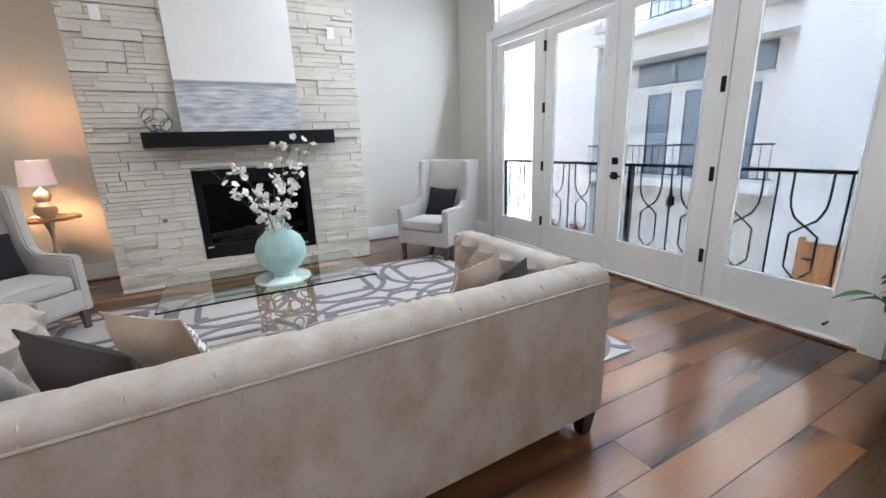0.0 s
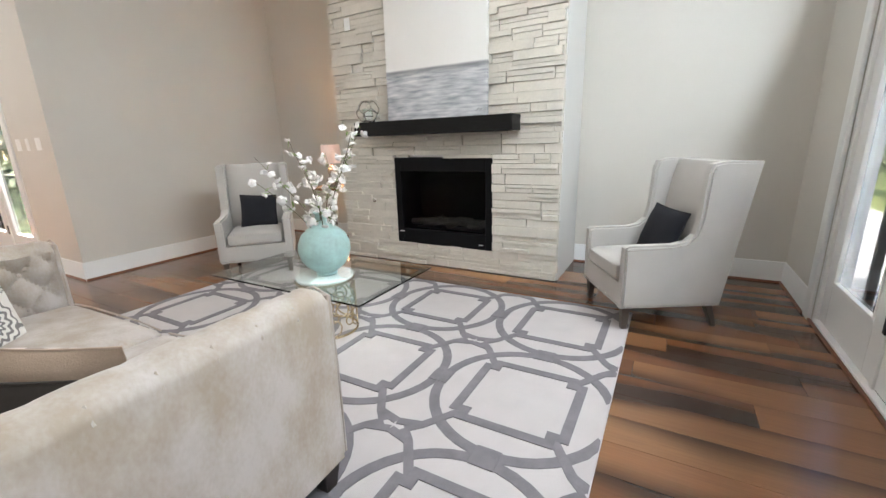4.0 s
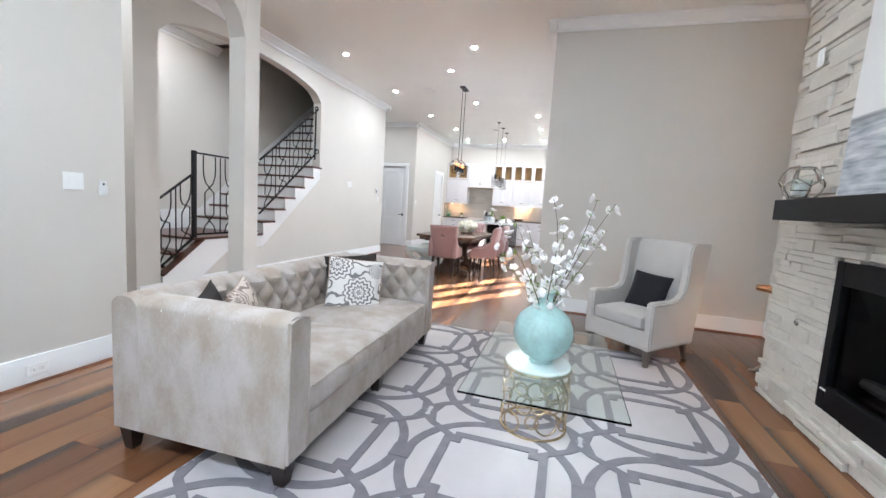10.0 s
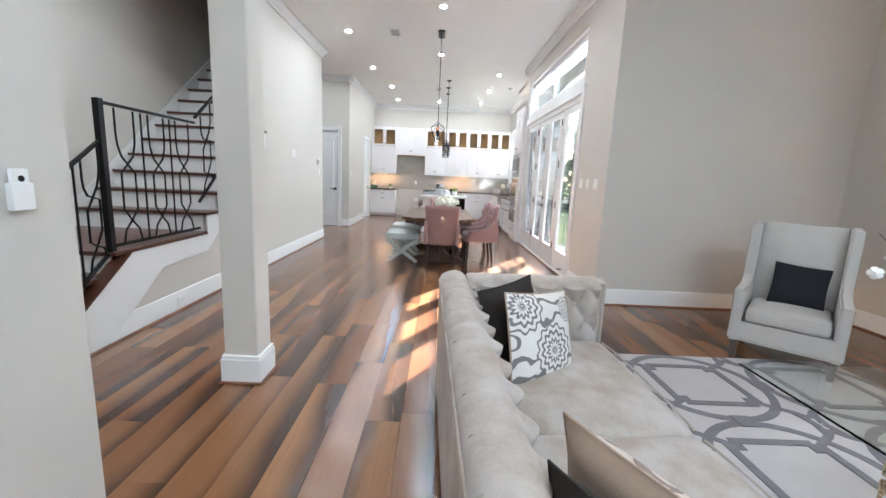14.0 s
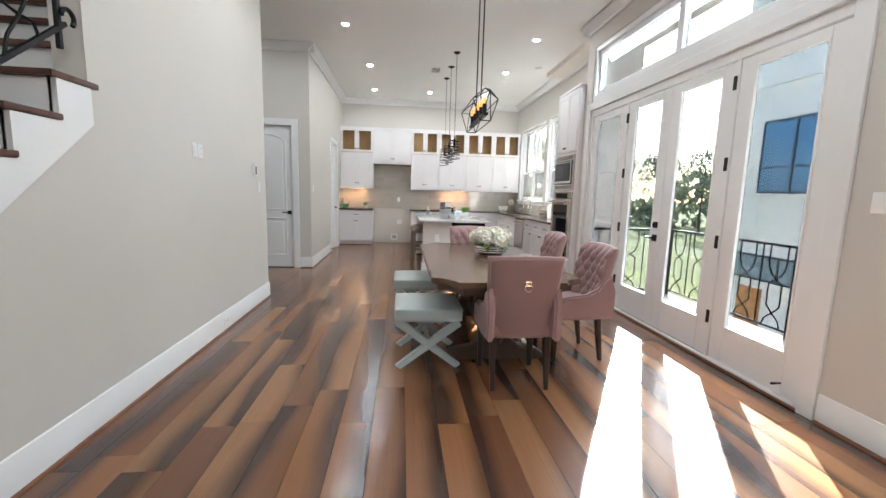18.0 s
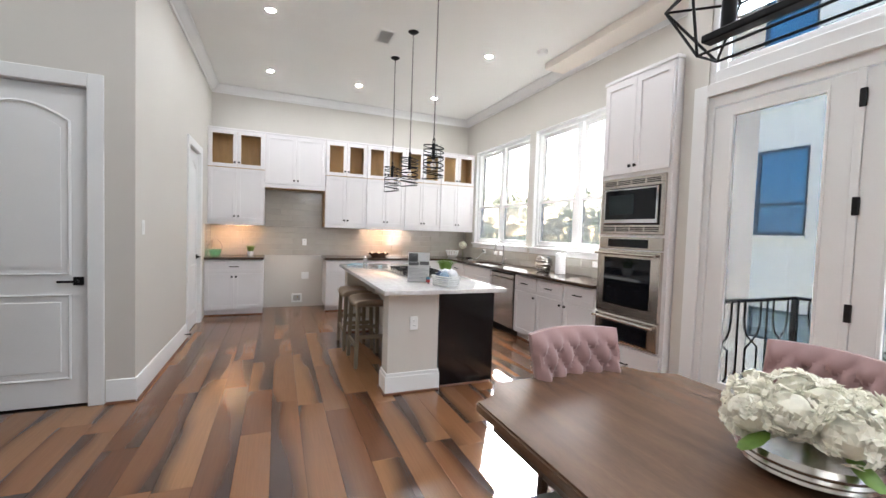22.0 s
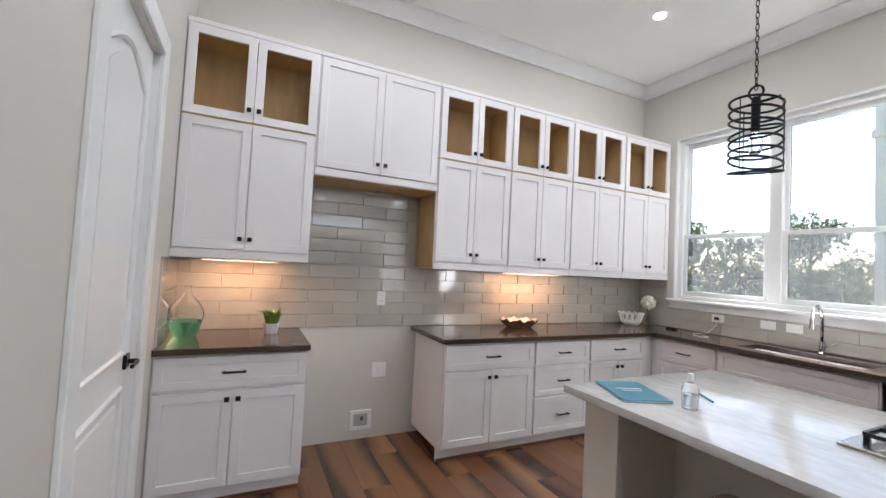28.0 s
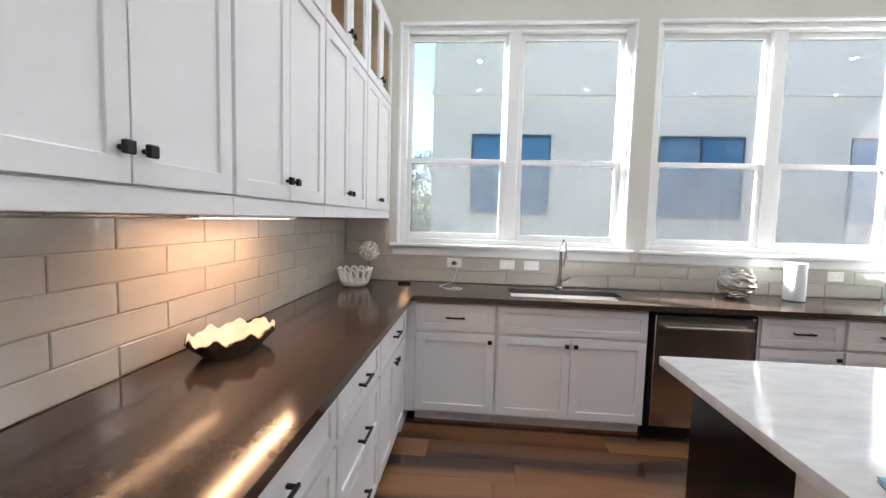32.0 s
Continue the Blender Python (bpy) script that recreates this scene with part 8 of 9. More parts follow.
BARK = material("grey_brown_bark", (0.10, 0.075, 0.055), 0.9, vary=0.35, scale=5, grain=30, bump=0.6, stretch=(1, 1, 0.3))


def leaf_material(name, dark, light):
    m = material(name, light, 0.55, vary=0.3)
    nt = m.node_tree
    geo = nt.nodes.new("ShaderNodeNewGeometry")
    ramp = nt.nodes.new("ShaderNodeValToRGB")
    ramp.color_ramp.elements[0].color, ramp.color_ramp.elements[1].color = (*dark, 1), (*light, 1)
    nt.links.new(geo.outputs["Random Per Island"], ramp.inputs["Fac"])
    nt.links.new(ramp.outputs["Color"], nt.nodes["Principled BSDF"].inputs["Base Color"])
    thin = nt.nodes.new("ShaderNodeBsdfTranslucent")
    mix = nt.nodes.new("ShaderNodeMixShader")
    mix.inputs[0].default_value = 0.45
    nt.links.new(ramp.outputs["Color"], thin.inputs["Color"])
    nt.links.new(nt.nodes["Principled BSDF"].outputs[0], mix.inputs[1])
    nt.links.new(thin.outputs[0], mix.inputs[2])
    nt.links.new(mix.outputs[0], nt.nodes["Material Output"].inputs["Surface"])
    return m


CROWN = leaf_material("tree_leaves", (0.13, 0.16, 0.11), (0.24, 0.27, 0.15))
setting("ground", box(-600, 600, -600, 600, GZ - 0.3, GZ), GRASS, "wide sunlit grass ground", smooth=None)
setting("pavement", boxes((4.6, 12.9, -40, 60, GZ - 0.1, GZ + 0.03), (-13, 4.6, 4.6, 10.9, GZ - 0.1, GZ + 0.03)), PAVE, "pale concrete paving between the houses")


def facade_window(parent, a, b, z0, z1, at, axis, lights=2, mid=True, glass=None):
    """A dark window set in a house wall; axis is the wall's outward direction."""
    w = new("window")
    w.parent = parent
    f = 0.06

    def bx(u0, u1, v0, v1, d0, d1):
        if axis == "-y":
            return (u0, u1, at - d1, at - d0, v0, v1)
        return (at - d1, at - d0, u0, u1, v0, v1)
    cuts = [a + (b - a) * k / lights for k in range(lights + 1)]
    specs = [bx(a, b, z0, z0 + f, -0.03, 0.03), bx(a, b, z1 - f, z1, -0.03, 0.03)] + [bx(max(a, c - f / 2), min(b, c + f / 2), z0 + f, z1 - f, -0.03, 0.03) for c in cuts]
    part("frame", boxes(*specs), DARKFRAME, w)
    zs = [z0 + f, z0 + (z1 - z0) * 0.36, z1 - f] if mid else [z0 + f, z1 - f]
    if mid:
        part("meeting_rail", boxes(bx(a + f, b - f, zs[1] - 0.025, zs[1] + 0.025, -0.025, 0.026)), DARKFRAME, w)
    for c0, c1 in zip(cuts, cuts[1:]):
        for v0, v1 in zip(zs, zs[1:]):
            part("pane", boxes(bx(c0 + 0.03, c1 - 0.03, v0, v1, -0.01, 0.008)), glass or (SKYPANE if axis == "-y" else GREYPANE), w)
    part("sill", boxes(bx(a - 0.04, b + 0.04, z0 - 0.07, z0, -0.02, 0.07)), STUCCO, w)


nb = thing("white_house", "white stucco townhouse, windows with sky reflection painted blue", "house")
part("wall", box(-12.3, 4.4, 10.3, 20, GZ, 10.6), STUCCO, nb)
part("string_course", boxes((-12.34, 4.44, 10.26, 10.3, 4.38, 4.52), (-12.34, -12.3, 10.3, 20.0, 4.38, 4.52)), STUCCO, nb)
part("roof_parapet", box(-12.4, 4.5, 10.2, 20.1, 10.6, 10.9), STUCCO, nb)
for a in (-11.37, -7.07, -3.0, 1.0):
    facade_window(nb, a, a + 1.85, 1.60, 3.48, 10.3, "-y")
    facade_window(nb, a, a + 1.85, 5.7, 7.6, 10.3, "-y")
    facade_window(nb, a - 0.45, a + 2.3, -0.73, -0.03, 10.3, "-y", mid=False, glass=GREYPANE)
    for u in (a - 0.2, a + 1.6):
        part("door", box(u, u + 0.75, 10.25, 10.31, GZ + 0.04, -0.95, bevel=0.01), PINE, nb, "reddish-brown side door")

east = thing("white_townhouse_row", "row of white stucco townhouses with iron balconies", "house")
part("wall", box(12.75, 24, -14, 5.6, GZ, 11.0), STUCCO, east)
part("wall", box(13.9, 24, 5.6, 11.6, GZ, 11.0), STUCCO, east)
part("wall", box(12.9, 24, 11.6, 18.0, GZ, 11.0), STUCCO, east)
part("wall", box(13.9, 24, 18.0, 24.0, GZ, 11.0), STUCCO, east)
part("wall", box(12.9, 24, 24.0, 31.0, GZ, 9.0), STUCCO, east)
facade_window(east, 16.7, 17.35, 2.3, 3.75, 12.9, "-x", lights=1)
facade_window(east, 16.6, 17.3, -2.0, -0.4, 12.9, "-x", lights=1)
facade_window(east, 13.2, 14.6, 6.0, 7.6, 12.9, "-x")
facade_window(east, 2.4, 3.6, 7.2, 8.4, 12.75, "-x")
for y0 in (5.6, 18.0):
    y1 = y0 + 6.0
    for zz in (-0.25, 4.35):
        part("balcony_slab", box(12.55, 13.9, y0 + 0.02, y1 - 0.02, zz, zz + 0.28, bevel=0.02), STUCCO, east)
        bl = part("balcony_rail", boxes((12.60, 12.64, y0 + 0.05, y1 - 0.05, zz + 1.24, zz + 1.29), (12.605, 12.635, y0 + 0.05, y1 - 0.05, zz + 0.38, zz + 0.41)), IRON, east, "black iron balcony rail")
        for k in range(26):
            yy = y0 + 0.12 + k * (y1 - y0 - 0.24) / 25
            part("baluster", box(12.612, 12.628, yy - 0.008, yy + 0.008, zz + 0.41, zz + 1.24), IRON, bl)
    part("fascia", box(13.1, 13.9, y0, y1, 3.72, 4.35), STUCCO, east)
    for a, b in ((1.15, 1.70), (2.30, 3.25), (3.75, 4.55)):
        facade_window(east, y0 + a, y0 + b, 0.05, 2.65, 13.9, "-x", lights=1, mid=False)
    facade_window(east, y0 + 0.9, y0 + 5.0, 2.92, 3.66, 13.9, "-x", lights=3, mid=False)
    facade_window(east, y0 + 1.2, y0 + 2.6, 4.7, 7.0, 13.9, "-x")
    facade_window(east, y0 + 3.4, y0 + 4.8, 4.7, 7.0, 13.9, "-x")
lan = part("wall_lantern", boxes((12.42, 12.60, 8.02, 8.20, -0.78, -0.50), (12.46, 12.56, 8.06, 8.16, -0.50, -0.42), bevel=0.015), BLACK, east, "black outdoor wall lantern")
part("bracket", boxes((12.49, 12.53, 8.09, 8.13, -0.42, -0.25)), BLACK, lan)
part("service_box", box(12.70, 12.755, 3.05, 3.30, 1.85, 2.25, bevel=0.01), PLATE, east, "grey-white service box")
gate = thing("wooden_gate", "orange pine gate with black hinges beside the white house", "gate")
for k in range(8):
    part("board", box(12.60, 12.635, 3.55 + k * 0.15, 3.69 + k * 0.15, GZ + 0.05, -1.25, bevel=0.006), PINE, gate)
for zz in (-2.7, -1.6):
    part("rail", box(12.635, 12.68, 3.55, 4.74, zz, zz + 0.12), PINE, gate)
    part("hinge", box(12.588, 12.602, 3.55, 3.85, zz + 0.04, zz + 0.09), BLACK, gate)
part("latch", box(12.575, 12.602, 4.50, 4.72, -1.70, -1.64), BLACK, gate)
part("post", box(12.62, 12.74, 4.745, 4.86, GZ + 0.03, -1.18), PINE, gate)
for px, py, col, nm in ((11.78, 11.15, (0.42, 0.07, 0.10), "red"), (11.5, 12.14, (0.14, 0.24, 0.04), "green")):
    pt = thing("potted_shrub", "clay pot with a %s leafy shrub on the paving" % nm, "potted plant", pose(px, py, GZ + 0.03))
    part("pot", lathe([(0.0, 0.0), (0.20, 0.0), (0.26, 0.55), (0.29, 0.56), (0.29, 0.62), (0.24, 0.62), (0.23, 0.52), (0.0, 0.52)], 20), material("weathered_clay_" + nm, (0.42, 0.27, 0.19), 0.8, vary=0.2), pt)
    rng = random.Random(int(px * 10))
    bm = bmesh.new()
    for k in range(260):
        th, ph = rng.uniform(0, 6.28), rng.uniform(0.2, 1.5)
        r = rng.uniform(0.2, 0.5)
        c = Vector((math.cos(th) * math.cos(ph) * r, math.sin(th) * math.cos(ph) * r, 0.55 + math.sin(ph) * r * 1.6))
        q = Matrix.Translation(c) @ pose(0, 0, 0, rng.uniform(0, 360), rng.uniform(0, 360), rng.uniform(0, 360))
        vs = [bm.verts.new(q @ Vector(p)) for p in ((-0.05, 0, 0), (0, -0.022, 0.01), (0.07, 0, 0), (0, 0.022, 0.01))]
        bm.faces.new(vs)
    part("leaves", bm, leaf_material("shrub_leaves_" + nm, tuple(0.4 * v for v in col), col), pt)


def juliet(name, axis, a, b, at, posts, label, top=1.05, foot=0.10, wall=None):
    """An iron railing on the ledge outside tall doors; wall: where its two returns end, if it has them."""
    g = thing(name, label, "railing")
    P = (lambda u, z: (u, at, z)) if axis == "x" else (lambda u, z: (at, u, z))
    rail_bar(P(a, top), P(b, top), g, "top_rail", 0.04, 0.028)
    rail_bar(P(a, foot), P(b, foot), g, "bottom_rail", 0.025, 0.02)
    for u in posts:
        p = P(u, 0)
        part("post", box(p[0] - 0.022, p[0] + 0.022, p[1] - 0.022, p[1] + 0.022, -0.06, top + 0.01), IRON, g)
    for u0, u1 in zip(posts, posts[1:]):
        iron_panel(u0 + 0.02, u1 - 0.02, lambda u: foot, top - foot - 0.01, 0.41, g, y=at, along=axis)
    if wall is not None:
        for u in (a, b):
            rail_bar((u, wall, top), (u, at, top), g, "top_rail", 0.04, 0.028)
            rail_bar((u, wall, foot), (u, at, foot), g, "bottom_rail", 0.025, 0.02)
            iron_panel(wall + 0.02, at - 0.02, lambda v: foot, top - foot - 0.01, 0.41, g, y=u, along="y")


setting("ledge_living", box(X_E + T, 4.24, 0.9, 5.5, -0.26, -0.06), STUCCO, "white balcony ledge outside the living room doors")
setting("ledge_dining", box(-6.95, -2.75, Y_D + T, 4.80, -0.26, -0.06), STUCCO, "white balcony ledge outside the dining doors")
juliet("balcony_railing", "y", 1.12, 5.26, 4.16, (1.12, 3.19, 5.26), "black iron balcony railing with scroll bars, living side")
juliet("balcony_railing", "x", -6.80, -2.85, 4.70, (-6.80, -4.82, -2.85), "black iron balcony railing with scroll bars, dining side", 0.92, 0.02, Y_D + T)


def tree(at, height, spread, seed, label):
    """Tapered trunk, limbs, and a crown of many leaf clumps with gaps."""
    rng = random.Random(seed)
    t = thing("tree", label, "tree", pose(*at), "trees behind the house")
    h0 = height * 0.34
    bm = tube_bm(bmesh.new(), [(0, 0, -0.1), (0.06, 0.03, h0 * 0.5), (0.02, 0.08, h0), (0.1, 0.0, height * 0.62), (0.05, 0.1, height * 0.86)], 0.24, n=8, r1=0.04)
    part("trunk", bm, BARK, t)
    crown = []
    for k in range(9):
        th = k * 2.4 + rng.uniform(-0.4, 0.4)
        z0 = h0 * 0.85 + k * height * 0.055
        ln = spread * rng.uniform(0.6, 1.0) * (1.0 - 0.045 * k)
        tip = Vector((math.cos(th) * ln, math.sin(th) * ln, z0 + height * rng.uniform(0.10, 0.26)))
        mid = Vector((tip.x * 0.45, tip.y * 0.45, z0 + (tip.z - z0) * 0.35))
        part("limb", tube_bm(bmesh.new(), [(0.04, 0.04, z0), mid, tip], 0.09, n=6, r1=0.015), BARK, t)
        crown += [tip, mid.lerp(tip, 0.6)]
    crown += [Vector((rng.uniform(-0.3, 0.3) * spread, rng.uniform(-0.3, 0.3) * spread, height * rng.uniform(0.72, 0.97))) for k in range(7)]
    verts, faces = [], []
    for c in crown:
        rr = spread * rng.uniform(0.20, 0.36)
        for k in range(110):
            d = Vector((rng.gauss(0, 1), rng.gauss(0, 1), rng.gauss(0, 0.75)))
            p = c + d.normalized() * rr * rng.uniform(0.35, 1.0) ** 0.6
            q = Matrix.Translation(p) @ pose(0, 0, 0, rng.uniform(0, 360), rng.uniform(0, 360), rng.uniform(0, 360))
            s = rng.uniform(0.10, 0.22)
            n0 = len(verts)
            verts += [tuple(q @ Vector(v)) for v in ((-s, 0, 0), (-s * 0.2, -s * 0.5, s * 0.1), (s, 0, 0), (-s * 0.1, s * 0.5, s * 0.15))]
            faces.append((n0, n0 + 1, n0 + 2, n0 + 3))
    me = bpy.data.meshes.new("crown")
    me.from_pydata(verts, [], faces)
    me.materials.append(CROWN)
    part("crown", me, CROWN, t)
    return t


rng = random.Random(5)
first = [tree((-27.0, 44.0, GZ), 11.0, 4.0, 1, "leafy green tree at the edge of the grass"), tree((-18.5, 48.0, GZ), 12.5, 4.4, 2, "leafy green tree at the edge of the grass"), tree((-36.0, 40.0, GZ), 10.0, 3.8, 3, "leafy green tree at the edge of the grass")]
for k, (x, y, s) in enumerate(((-43, 46, 1.0), (-50, 39, 0.9), (-32, 52, 1.1), (-57, 32, 1.0), (-62, 22, 1.05), (-23, 56, 1.1), (-64, 42, 1.1), (-12.5, 60, 1.0), (-40, 58, 1.1), (-52, 52, 1.0), (8.5, 44, 1.1), (3.5, 50, 1.2), (12.0, 52, 1.2))):
    copy_thing(first[k % 3], pose(x, y, GZ, 0, 0, 70 * k) @ Matrix.Scale(s, 4))
verts, faces = [], []
for k in range(9000):
    th = rng.uniform(radians(-20), radians(205))
    r = rng.uniform(62, 80)
    x, y = -8 + math.cos(th) * r, 6 + math.sin(th) * r
    top = 8.0 + 2.5 * math.sin(th * 9) + 1.6 * math.sin(th * 23 + 1)
    z = GZ + top * rng.uniform(0, 1) ** 0.8
    q = Matrix.Translation((x, y, z)) @ pose(0, 0, 0, rng.uniform(0, 360), rng.uniform(0, 360), rng.uniform(0, 360))
    s = rng.uniform(0.5, 1.1)
    n0 = len(verts)
    verts += [tuple(q @ Vector(v)) for v in ((-s, 0, 0), (-s * 0.2, -s * 0.6, 0.2), (s, 0, 0), (0, s * 0.6, 0.2))]
    faces.append((n0, n0 + 1, n0 + 2, n0 + 3))
me = bpy.data.meshes.new("far_woods")
me.from_pydata(verts, [], faces)
me.materials.append(CROWN)
tagged(new("far_woods", me), "far line of green woods beyond the grass", "trees", "", "stuff")

setting("facade_side", box(X_T + T + 0.002, X_T + T + 0.015, Y_D + T + 0.01, Y_K + 0.22, GZ, 4.4), STUCCO, "white stucco outside of the kitchen bay")
setting("balcony_overhang", box(-9.2, -2.6, Y_D + T + 0.004, 4.36, 3.66, 3.86), STUCCO, "white balcony slab above the dining doors")

# ---- pieces: floor planks, fireplace stones, backsplash tiles ----
def slab_data(x0, x1, y0, y1, z0, z1, c):
    """A slab with chamfered upper edges: points and faces."""
    v = [(x0, y0, z0), (x1, y0, z0), (x1, y1, z0), (x0, y1, z0), (x0, y0, z1 - c), (x1, y0, z1 - c), (x1, y1, z1 - c), (x0, y1, z1 - c), (x0 + c, y0 + c, z1), (x1 - c, y0 + c, z1), (x1 - c, y1 - c, z1), (x0 + c, y1 - c, z1)]
    f = [(8, 9, 10, 11)]
    for k in range(4):
        j = (k + 1) % 4
        f += [(k, j, 4 + j, 4 + k), (4 + k, 4 + j, 8 + j, 8 + k)]
    return v, f


def pieces_mesh(name, slabs, mat, uv=None):
    """Slabs as one mesh; uv lays lengths along u in metres and the width from 0 to 1 along v."""
    V, F, U = [], [], []
    for s in slabs:
        v, f = slab_data(*s)
        F += [tuple(i + len(V) for i in q) for q in f]
        V += v
        if uv:
            for q in f:
                for i in q:
                    U += [v[i][0] - s[0], (v[i][1] - s[2]) / (s[3] - s[2])]
    me = bpy.data.meshes.new(name)
    me.from_pydata(V, [], F)
    if uv:
        me.uv_layers.new(name="along").data.foreach_set("uv", U)
    me.materials.append(mat)
    return me


def plank_material():
    m = bpy.data.materials.new("hand_scraped_plank")
    m.use_nodes = True
    nt = m.node_tree
    N, L = nt.nodes.new, nt.links.new
    b = nt.nodes["Principled BSDF"]

    def math_node(op, a, c=None):
        n = N("ShaderNodeMath")
        n.operation = op
        for i, v in enumerate((a, c)):
            if v is None:
                continue
            if isinstance(v, (int, float)):
                n.inputs[i].default_value = v
            else:
                L(v, n.inputs[i])
        return n.outputs[0]
    geo, info, co = N("ShaderNodeNewGeometry"), N("ShaderNodeObjectInfo"), N("ShaderNodeTexCoord")
    rnd = math_node("FRACT", math_node("ADD", geo.outputs["Random Per Island"], info.outputs["Random"]))
    sep = N("ShaderNodeSeparateXYZ")
    L(co.outputs["UV"], sep.inputs[0])
    cmb = N("ShaderNodeCombineXYZ")
    L(math_node("MULTIPLY", sep.outputs[0], 0.32), cmb.inputs[0])
    L(math_node("MULTIPLY", sep.outputs[1], 0.15), cmb.inputs[1])
    L(math_node("MULTIPLY", rnd, 61.0), cmb.inputs[2])
    streak = N("ShaderNodeTexNoise")
    streak.inputs["Scale"].default_value, streak.inputs["Detail"].default_value, streak.inputs["Roughness"].default_value = 1.2, 3, 0.45
    L(cmb.outputs[0], streak.inputs["Vector"])
    cm2 = N("ShaderNodeCombineXYZ")
    L(math_node("MULTIPLY", sep.outputs[0], 4.0), cm2.inputs[0])
    L(math_node("MULTIPLY", sep.outputs[1], 36.0), cm2.inputs[1])
    L(math_node("MULTIPLY", rnd, 23.0), cm2.inputs[2])
    grain = N("ShaderNodeTexNoise")
    grain.inputs["Scale"].default_value, grain.inputs["Detail"].default_value = 1.0, 6
    L(cm2.outputs[0], grain.inputs["Vector"])
    tone = N("ShaderNodeValToRGB")
    r = tone.color_ramp
    r.elements[0].position, r.elements[0].color = 0.0, (0.12, 0.050, 0.024, 1)
    r.elements[1].position, r.elements[1].color = 1.0, (0.31, 0.153, 0.066, 1)
    for p, c in ((0.25, (0.175, 0.073, 0.031, 1)), (0.5, (0.24, 0.107, 0.045, 1)), (0.75, (0.215, 0.102, 0.046, 1))):
        r.elements.new(p).color = c
    L(rnd, tone.inputs["Fac"])
    # the heart stain runs along one edge of a plank, now wider, now narrower
    flip = math_node("GREATER_THAN", math_node("FRACT", math_node("MULTIPLY", rnd, 7.3)), 0.5)
    across = math_node("ABSOLUTE", math_node("SUBTRACT", sep.outputs[1], flip))
    reach = math_node("MULTIPLY", math_node("SUBTRACT", streak.outputs["Fac"], 0.425), 3.2)
    mask = math_node("SUBTRACT", reach, across)
    mr = N("ShaderNodeMapRange")
    mr.interpolation_type = "SMOOTHSTEP"
    mr.inputs["From Min"].default_value, mr.inputs["From Max"].default_value = -0.38, 0.30
    mr.inputs["To Min"].default_value, mr.inputs["To Max"].default_value = 0.0, 0.84
    L(mask, mr.inputs["Value"])
    mix = N("ShaderNodeMix")
    mix.data_type = "RGBA"
    L(mr.outputs["Result"], mix.inputs[0])
    L(tone.outputs["Color"], mix.inputs[6])
    mix.inputs[7].default_value = (0.020, 0.010, 0.008, 1)
    hsv = N("ShaderNodeHueSaturation")
    gm = N("ShaderNodeMapRange")
    gm.inputs["From Min"].default_value, gm.inputs["From Max"].default_value = 0.3, 0.7
    gm.inputs["To Min"].default_value, gm.inputs["To Max"].default_value = 0.93, 1.12
    L(grain.outputs["Fac"], gm.inputs["Value"])
    L(gm.outputs["Result"], hsv.inputs["Value"])
    L(mix.outputs[2], hsv.inputs["Color"])
    L(hsv.outputs["Color"], b.inputs["Base Color"])
    rr = N("ShaderNodeMapRange")
    rr.inputs["To Min"].default_value, rr.inputs["To Max"].default_value = 0.14, 0.26
    L(grain.outputs["Fac"], rr.inputs["Value"])
    L(rr.outputs["Result"], b.inputs["Roughness"])
    b.inputs["Coat Weight"].default_value, b.inputs["Coat Roughness"].default_value = 0.25, 0.2
    bp = N("ShaderNodeBump")
    bp.inputs["Strength"].default_value, bp.inputs["Distance"].default_value = 0.12, 0.002
    L(grain.outputs["Fac"], bp.inputs["Height"])
    L(bp.outputs["Normal"], b.inputs["Normal"])
    return m


floor = setting("floor", boxes((X_K - T, X_E + T, Y_ST - 0.02, Y_D + T, -0.2, -0.012), (X_RET - T, X_E + T, Y_D + T, Y_N + T, -0.2, -0.012), (X_K - T, X_T + T, Y_D + T, Y_K + 0.22, -0.2, -0.012), (X_DOOR - T, 4.06, -2.51, Y_ST - 0.02, -0.2, -0.012), (X_DOOR - T, X_REC, -3.36, -2.51, -0.2, -0.012)), SLAB, "wide wood plank floor in mixed browns")
PLANK = plank_material()
rng = random.Random(11)
walkway = [Vector(p) for p in ((0.8, 0.9), (2.6, 2.4), (1.0, 1.2), (-4.0, 0.5), (-8.0, 0.1), (-11.0, 0.2))]


def off_walkway(p):
    best = 99.0
    for a, c in zip(walkway, walkway[1:]):
        k = max(0.0, min(1.0, (p - a).dot(c - a) / (c - a).length_squared))
        best = min(best, (p - a.lerp(c, k)).length)
    return best


PW = 0.194
rooms = ((X_K, X_E, Y_ST - 0.1, Y_D + 0.05), (X_RET, X_E, Y_D + 0.05, Y_N), (X_K, X_T, Y_D + 0.05, Y_K), (X_DOOR, 3.9, -2.35, Y_ST - 0.1), (X_DOOR, X_REC, -3.2, -2.35))
laid = []
y = -3.36
while y < Y_N:
    x = X_K - rng.uniform(0, 1.2)
    while x < 4.0:
        ln = rng.choice((0.8, 1.1, 1.4, 1.7, 2.0))
        for rx0, rx1, ry0, ry1 in rooms:
            if ry0 <= y + PW / 2 < ry1:
                p, q = max(x, rx0), min(x + ln, rx1)
                if q - p > 0.03:
                    laid.append((p, round(q - p, 3), y))
        x += ln
    y += PW
laid.sort(key=lambda p: off_walkway(Vector((p[0] + p[1] / 2, p[2] + PW / 2))))
plank_meshes = {}
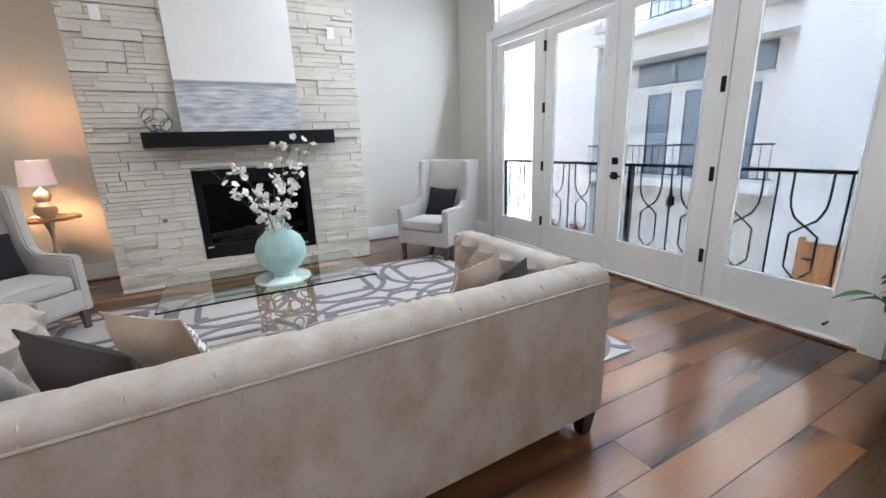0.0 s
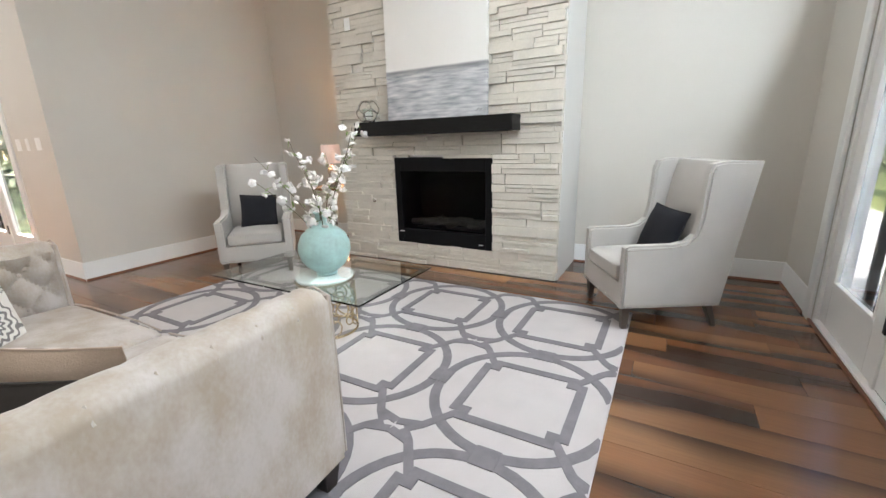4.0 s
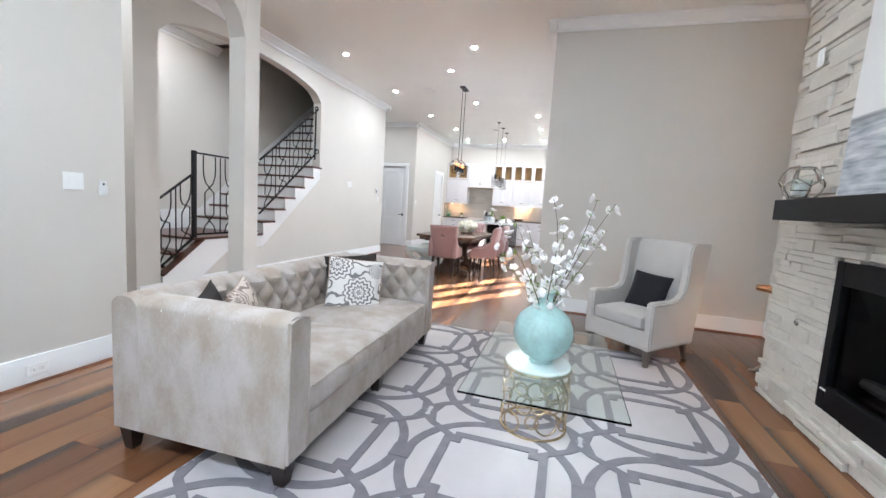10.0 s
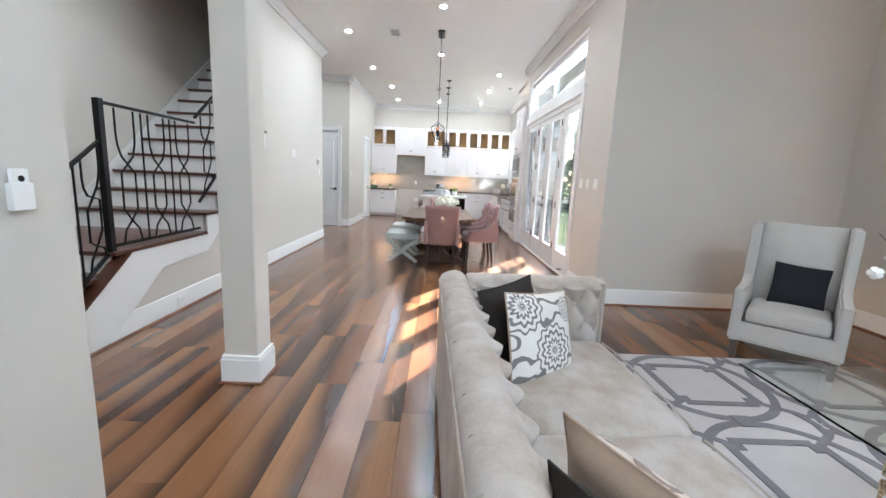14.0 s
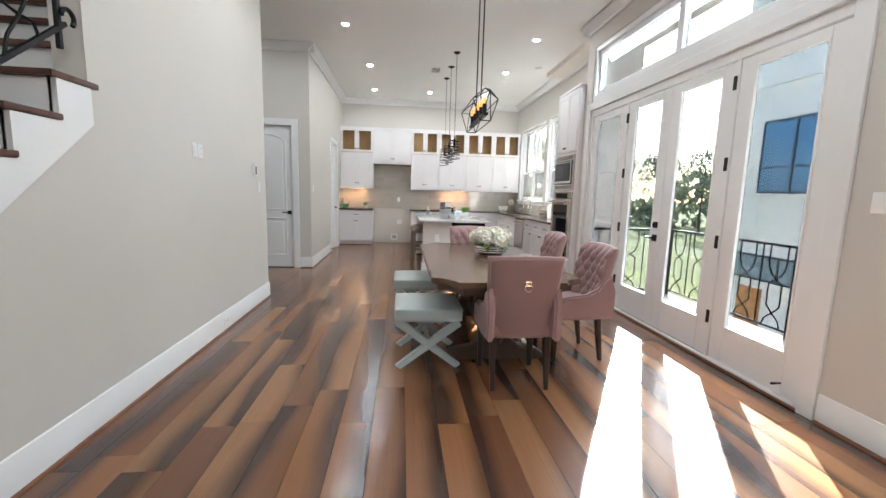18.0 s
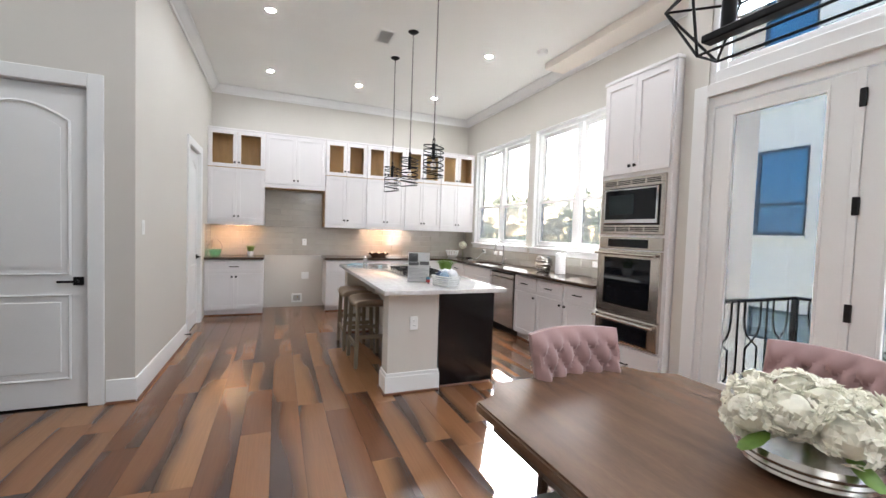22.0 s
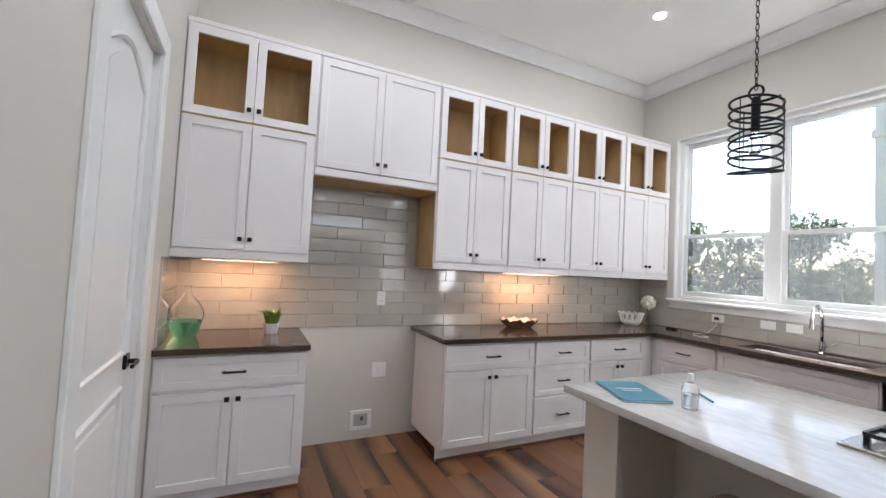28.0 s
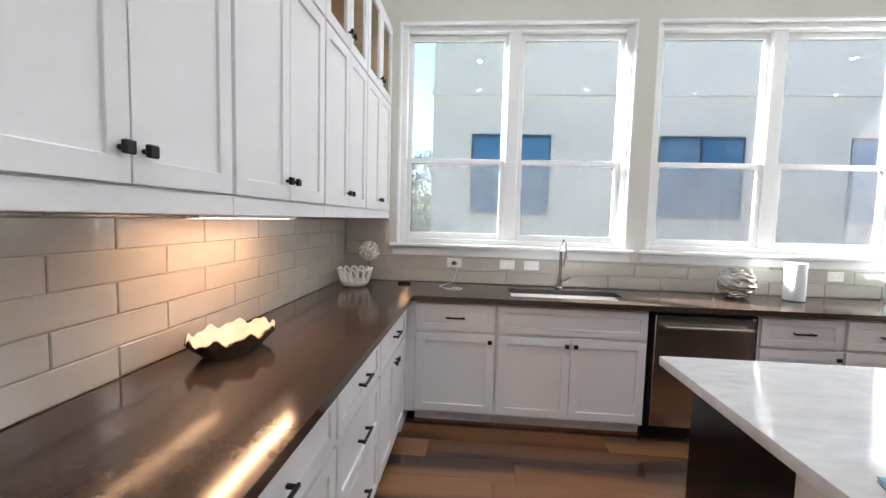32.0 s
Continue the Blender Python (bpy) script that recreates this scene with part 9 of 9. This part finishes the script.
for x, ln, y in laid[:300]:
    if ln not in plank_meshes:
        plank_meshes[ln] = pieces_mesh("plank", [(0.0006, ln - 0.0006, 0.0006, PW - 0.0006, -0.012, 0.0, 0.0012)], PLANK, True)
    p = part("plank", plank_meshes[ln], None, floor)
    p.location = (x, y, 0)
rest = part("plank_field", pieces_mesh("planks", [(x + 0.0006, x + ln - 0.0006, y + 0.0006, y + PW - 0.0006, -0.012, 0.0, 0.0012) for x, ln, y in laid[300:]], PLANK, True), None, floor, "rest of the plank floor")
rest["kind"] = "stuff"

# stacked stones on the fireplace front
rng = random.Random(4)
stones = []
z = 0.004
while z < CEIL - 0.03:
    hgt = min(rng.choice((0.075, 0.085, 0.095)), CEIL - 0.002 - z)
    x = -0.435 - rng.uniform(0, 0.35)
    while x < 2.055:
        ln = rng.choice((0.14, 0.20, 0.26, 0.34, 0.42, 0.52))
        # a slot holds one tall stone or two thin ones
        cut = rng.choice((1.0, 1.0, 0.5, 0.42, 0.58))
        rows = ((0.0, cut), (cut, 1.0)) if cut < 1.0 and hgt > 0.06 else ((0.0, 1.0),)
        for f0, f1 in rows:
            a, c = max(x, -0.437), min(x + ln, 2.057)
            z0, hh = z + hgt * f0, hgt * (f1 - f0)
            spans = [(a, c)]
            if z0 + hh > FB[2] + 0.02 and z0 < FB[3] - 0.02:
                spans = [(a, min(c, FB[0])), (max(a, FB[1]), c)]
            for s0, s1 in spans:
                if s1 - s0 > 0.02:
                    stones.append((round(s0, 3), round(s1 - s0, 2), round(z0, 3), round(hh, 3), rng.choice((0.034, 0.036, 0.044, 0.052, 0.062))))
        x += ln
    z += hgt
stone_meshes = {}
for s0, ln, z, hgt, d in stones[:300]:
    key = (ln, round(hgt, 3), d)
    if key not in stone_meshes:
        stone_meshes[key] = pieces_mesh("stone", [(0.0015, ln - 0.0015, 0.0015, hgt - 0.0015, 0.0, d, 0.003)], STONE)
    p = part("stone", stone_meshes[key], None, fp)
    p.matrix_basis = pose(s0, SF + 0.031, z, 90, 0, 0)
if len(stones) > 300:
    me = pieces_mesh("stones", [(s0 + 0.0015, s0 + ln - 0.0015, z + 0.0015, z + hgt - 0.0015, 0.0, d, 0.003) for s0, ln, z, hgt, d in stones[300:]], STONE)
    p = part("stone_cladding", me, None, fp, "upper stacked stones")
    p.matrix_basis = pose(0, SF + 0.031, 0, 90, 0, 0)
    p["kind"] = "stuff"

# glossy subway tiles
TILE = material("taupe_glazed_tile", (0.47, 0.44, 0.385), 0.05, vary=0.06, scale=3, grain=6, bump=0.35, per_object=0.04, coat=1.0, spec=0.8, bump_dist=0.003)
GROUT = material("taupe_grout", (0.47, 0.445, 0.40), 0.9)
TL, TH = 0.405, 0.1


def tiled(name, u0, u1, z0, z1, m, label):
    """Rows of tiles in running bond, on one grid for all fields; local x along the wall, y up it, z out of it."""
    back = setting(name, box(u0, u1, z0, z1, 0.0, 0.004), GROUT, label)
    back.matrix_basis = m
    z = z0
    while z < z1 - 0.012:
        row = round((z - 0.931) / TH)
        u = math.floor(u0 / TL) * TL - (row % 2) * TL / 2
        h = min(TH, z1 - z)
        while u < u1 - 0.01:
            a, c = max(u, u0), min(u + TL, u1)
            if c - a > 0.015:
                key = (round(c - a, 3), round(h, 3))
                if key not in tile_meshes:
                    tile_meshes[key] = pieces_mesh("tile", [(0.0015, key[0] - 0.0015, 0.0015, key[1] - 0.0015, 0.0, 0.010, 0.003)], TILE)
                t = part("tile", tile_meshes[key], None, back)
                t.location = (a, z, 0.002)
            u += TL
        z += TH


tile_meshes = {}
west = Matrix(((0, 0, 1, X_K), (1, 0, 0, 0), (0, 1, 0, 0), (0, 0, 0, 1)))
north = Matrix(((1, 0, 0, 0), (0, 0, -1, Y_K), (0, 1, 0, 0), (0, 0, 0, 1)))
tiled("backsplash_west", Y_KL + 0.002, Y_K - 0.016, ZC + 0.001, 1.4435, west, "glossy taupe subway tile backsplash")
tiled("backsplash_west_gap", -0.053, 0.908, 1.445, 2.07, west, "glossy taupe subway tiles in the gap")
tiled("backsplash_north", X_K + 0.016, -7.82, ZC + 0.001, 1.15, north, "glossy taupe subway tile backsplash under the windows")
tiled("backsplash_corner", X_K + 0.016, W1[0] - 0.06, 1.152, 1.4435, north, "glossy taupe subway tile backsplash in the corner")
south = Matrix(((-1, 0, 0, 0), (0, 0, 1, Y_KL), (0, 1, 0, 0), (0, 0, 0, 1)))
tiled("backsplash_south", -X_K - 0.62, -X_K - 0.016, ZC + 0.001, 1.4435, south, "glossy taupe subway tiles beside the counter's end")
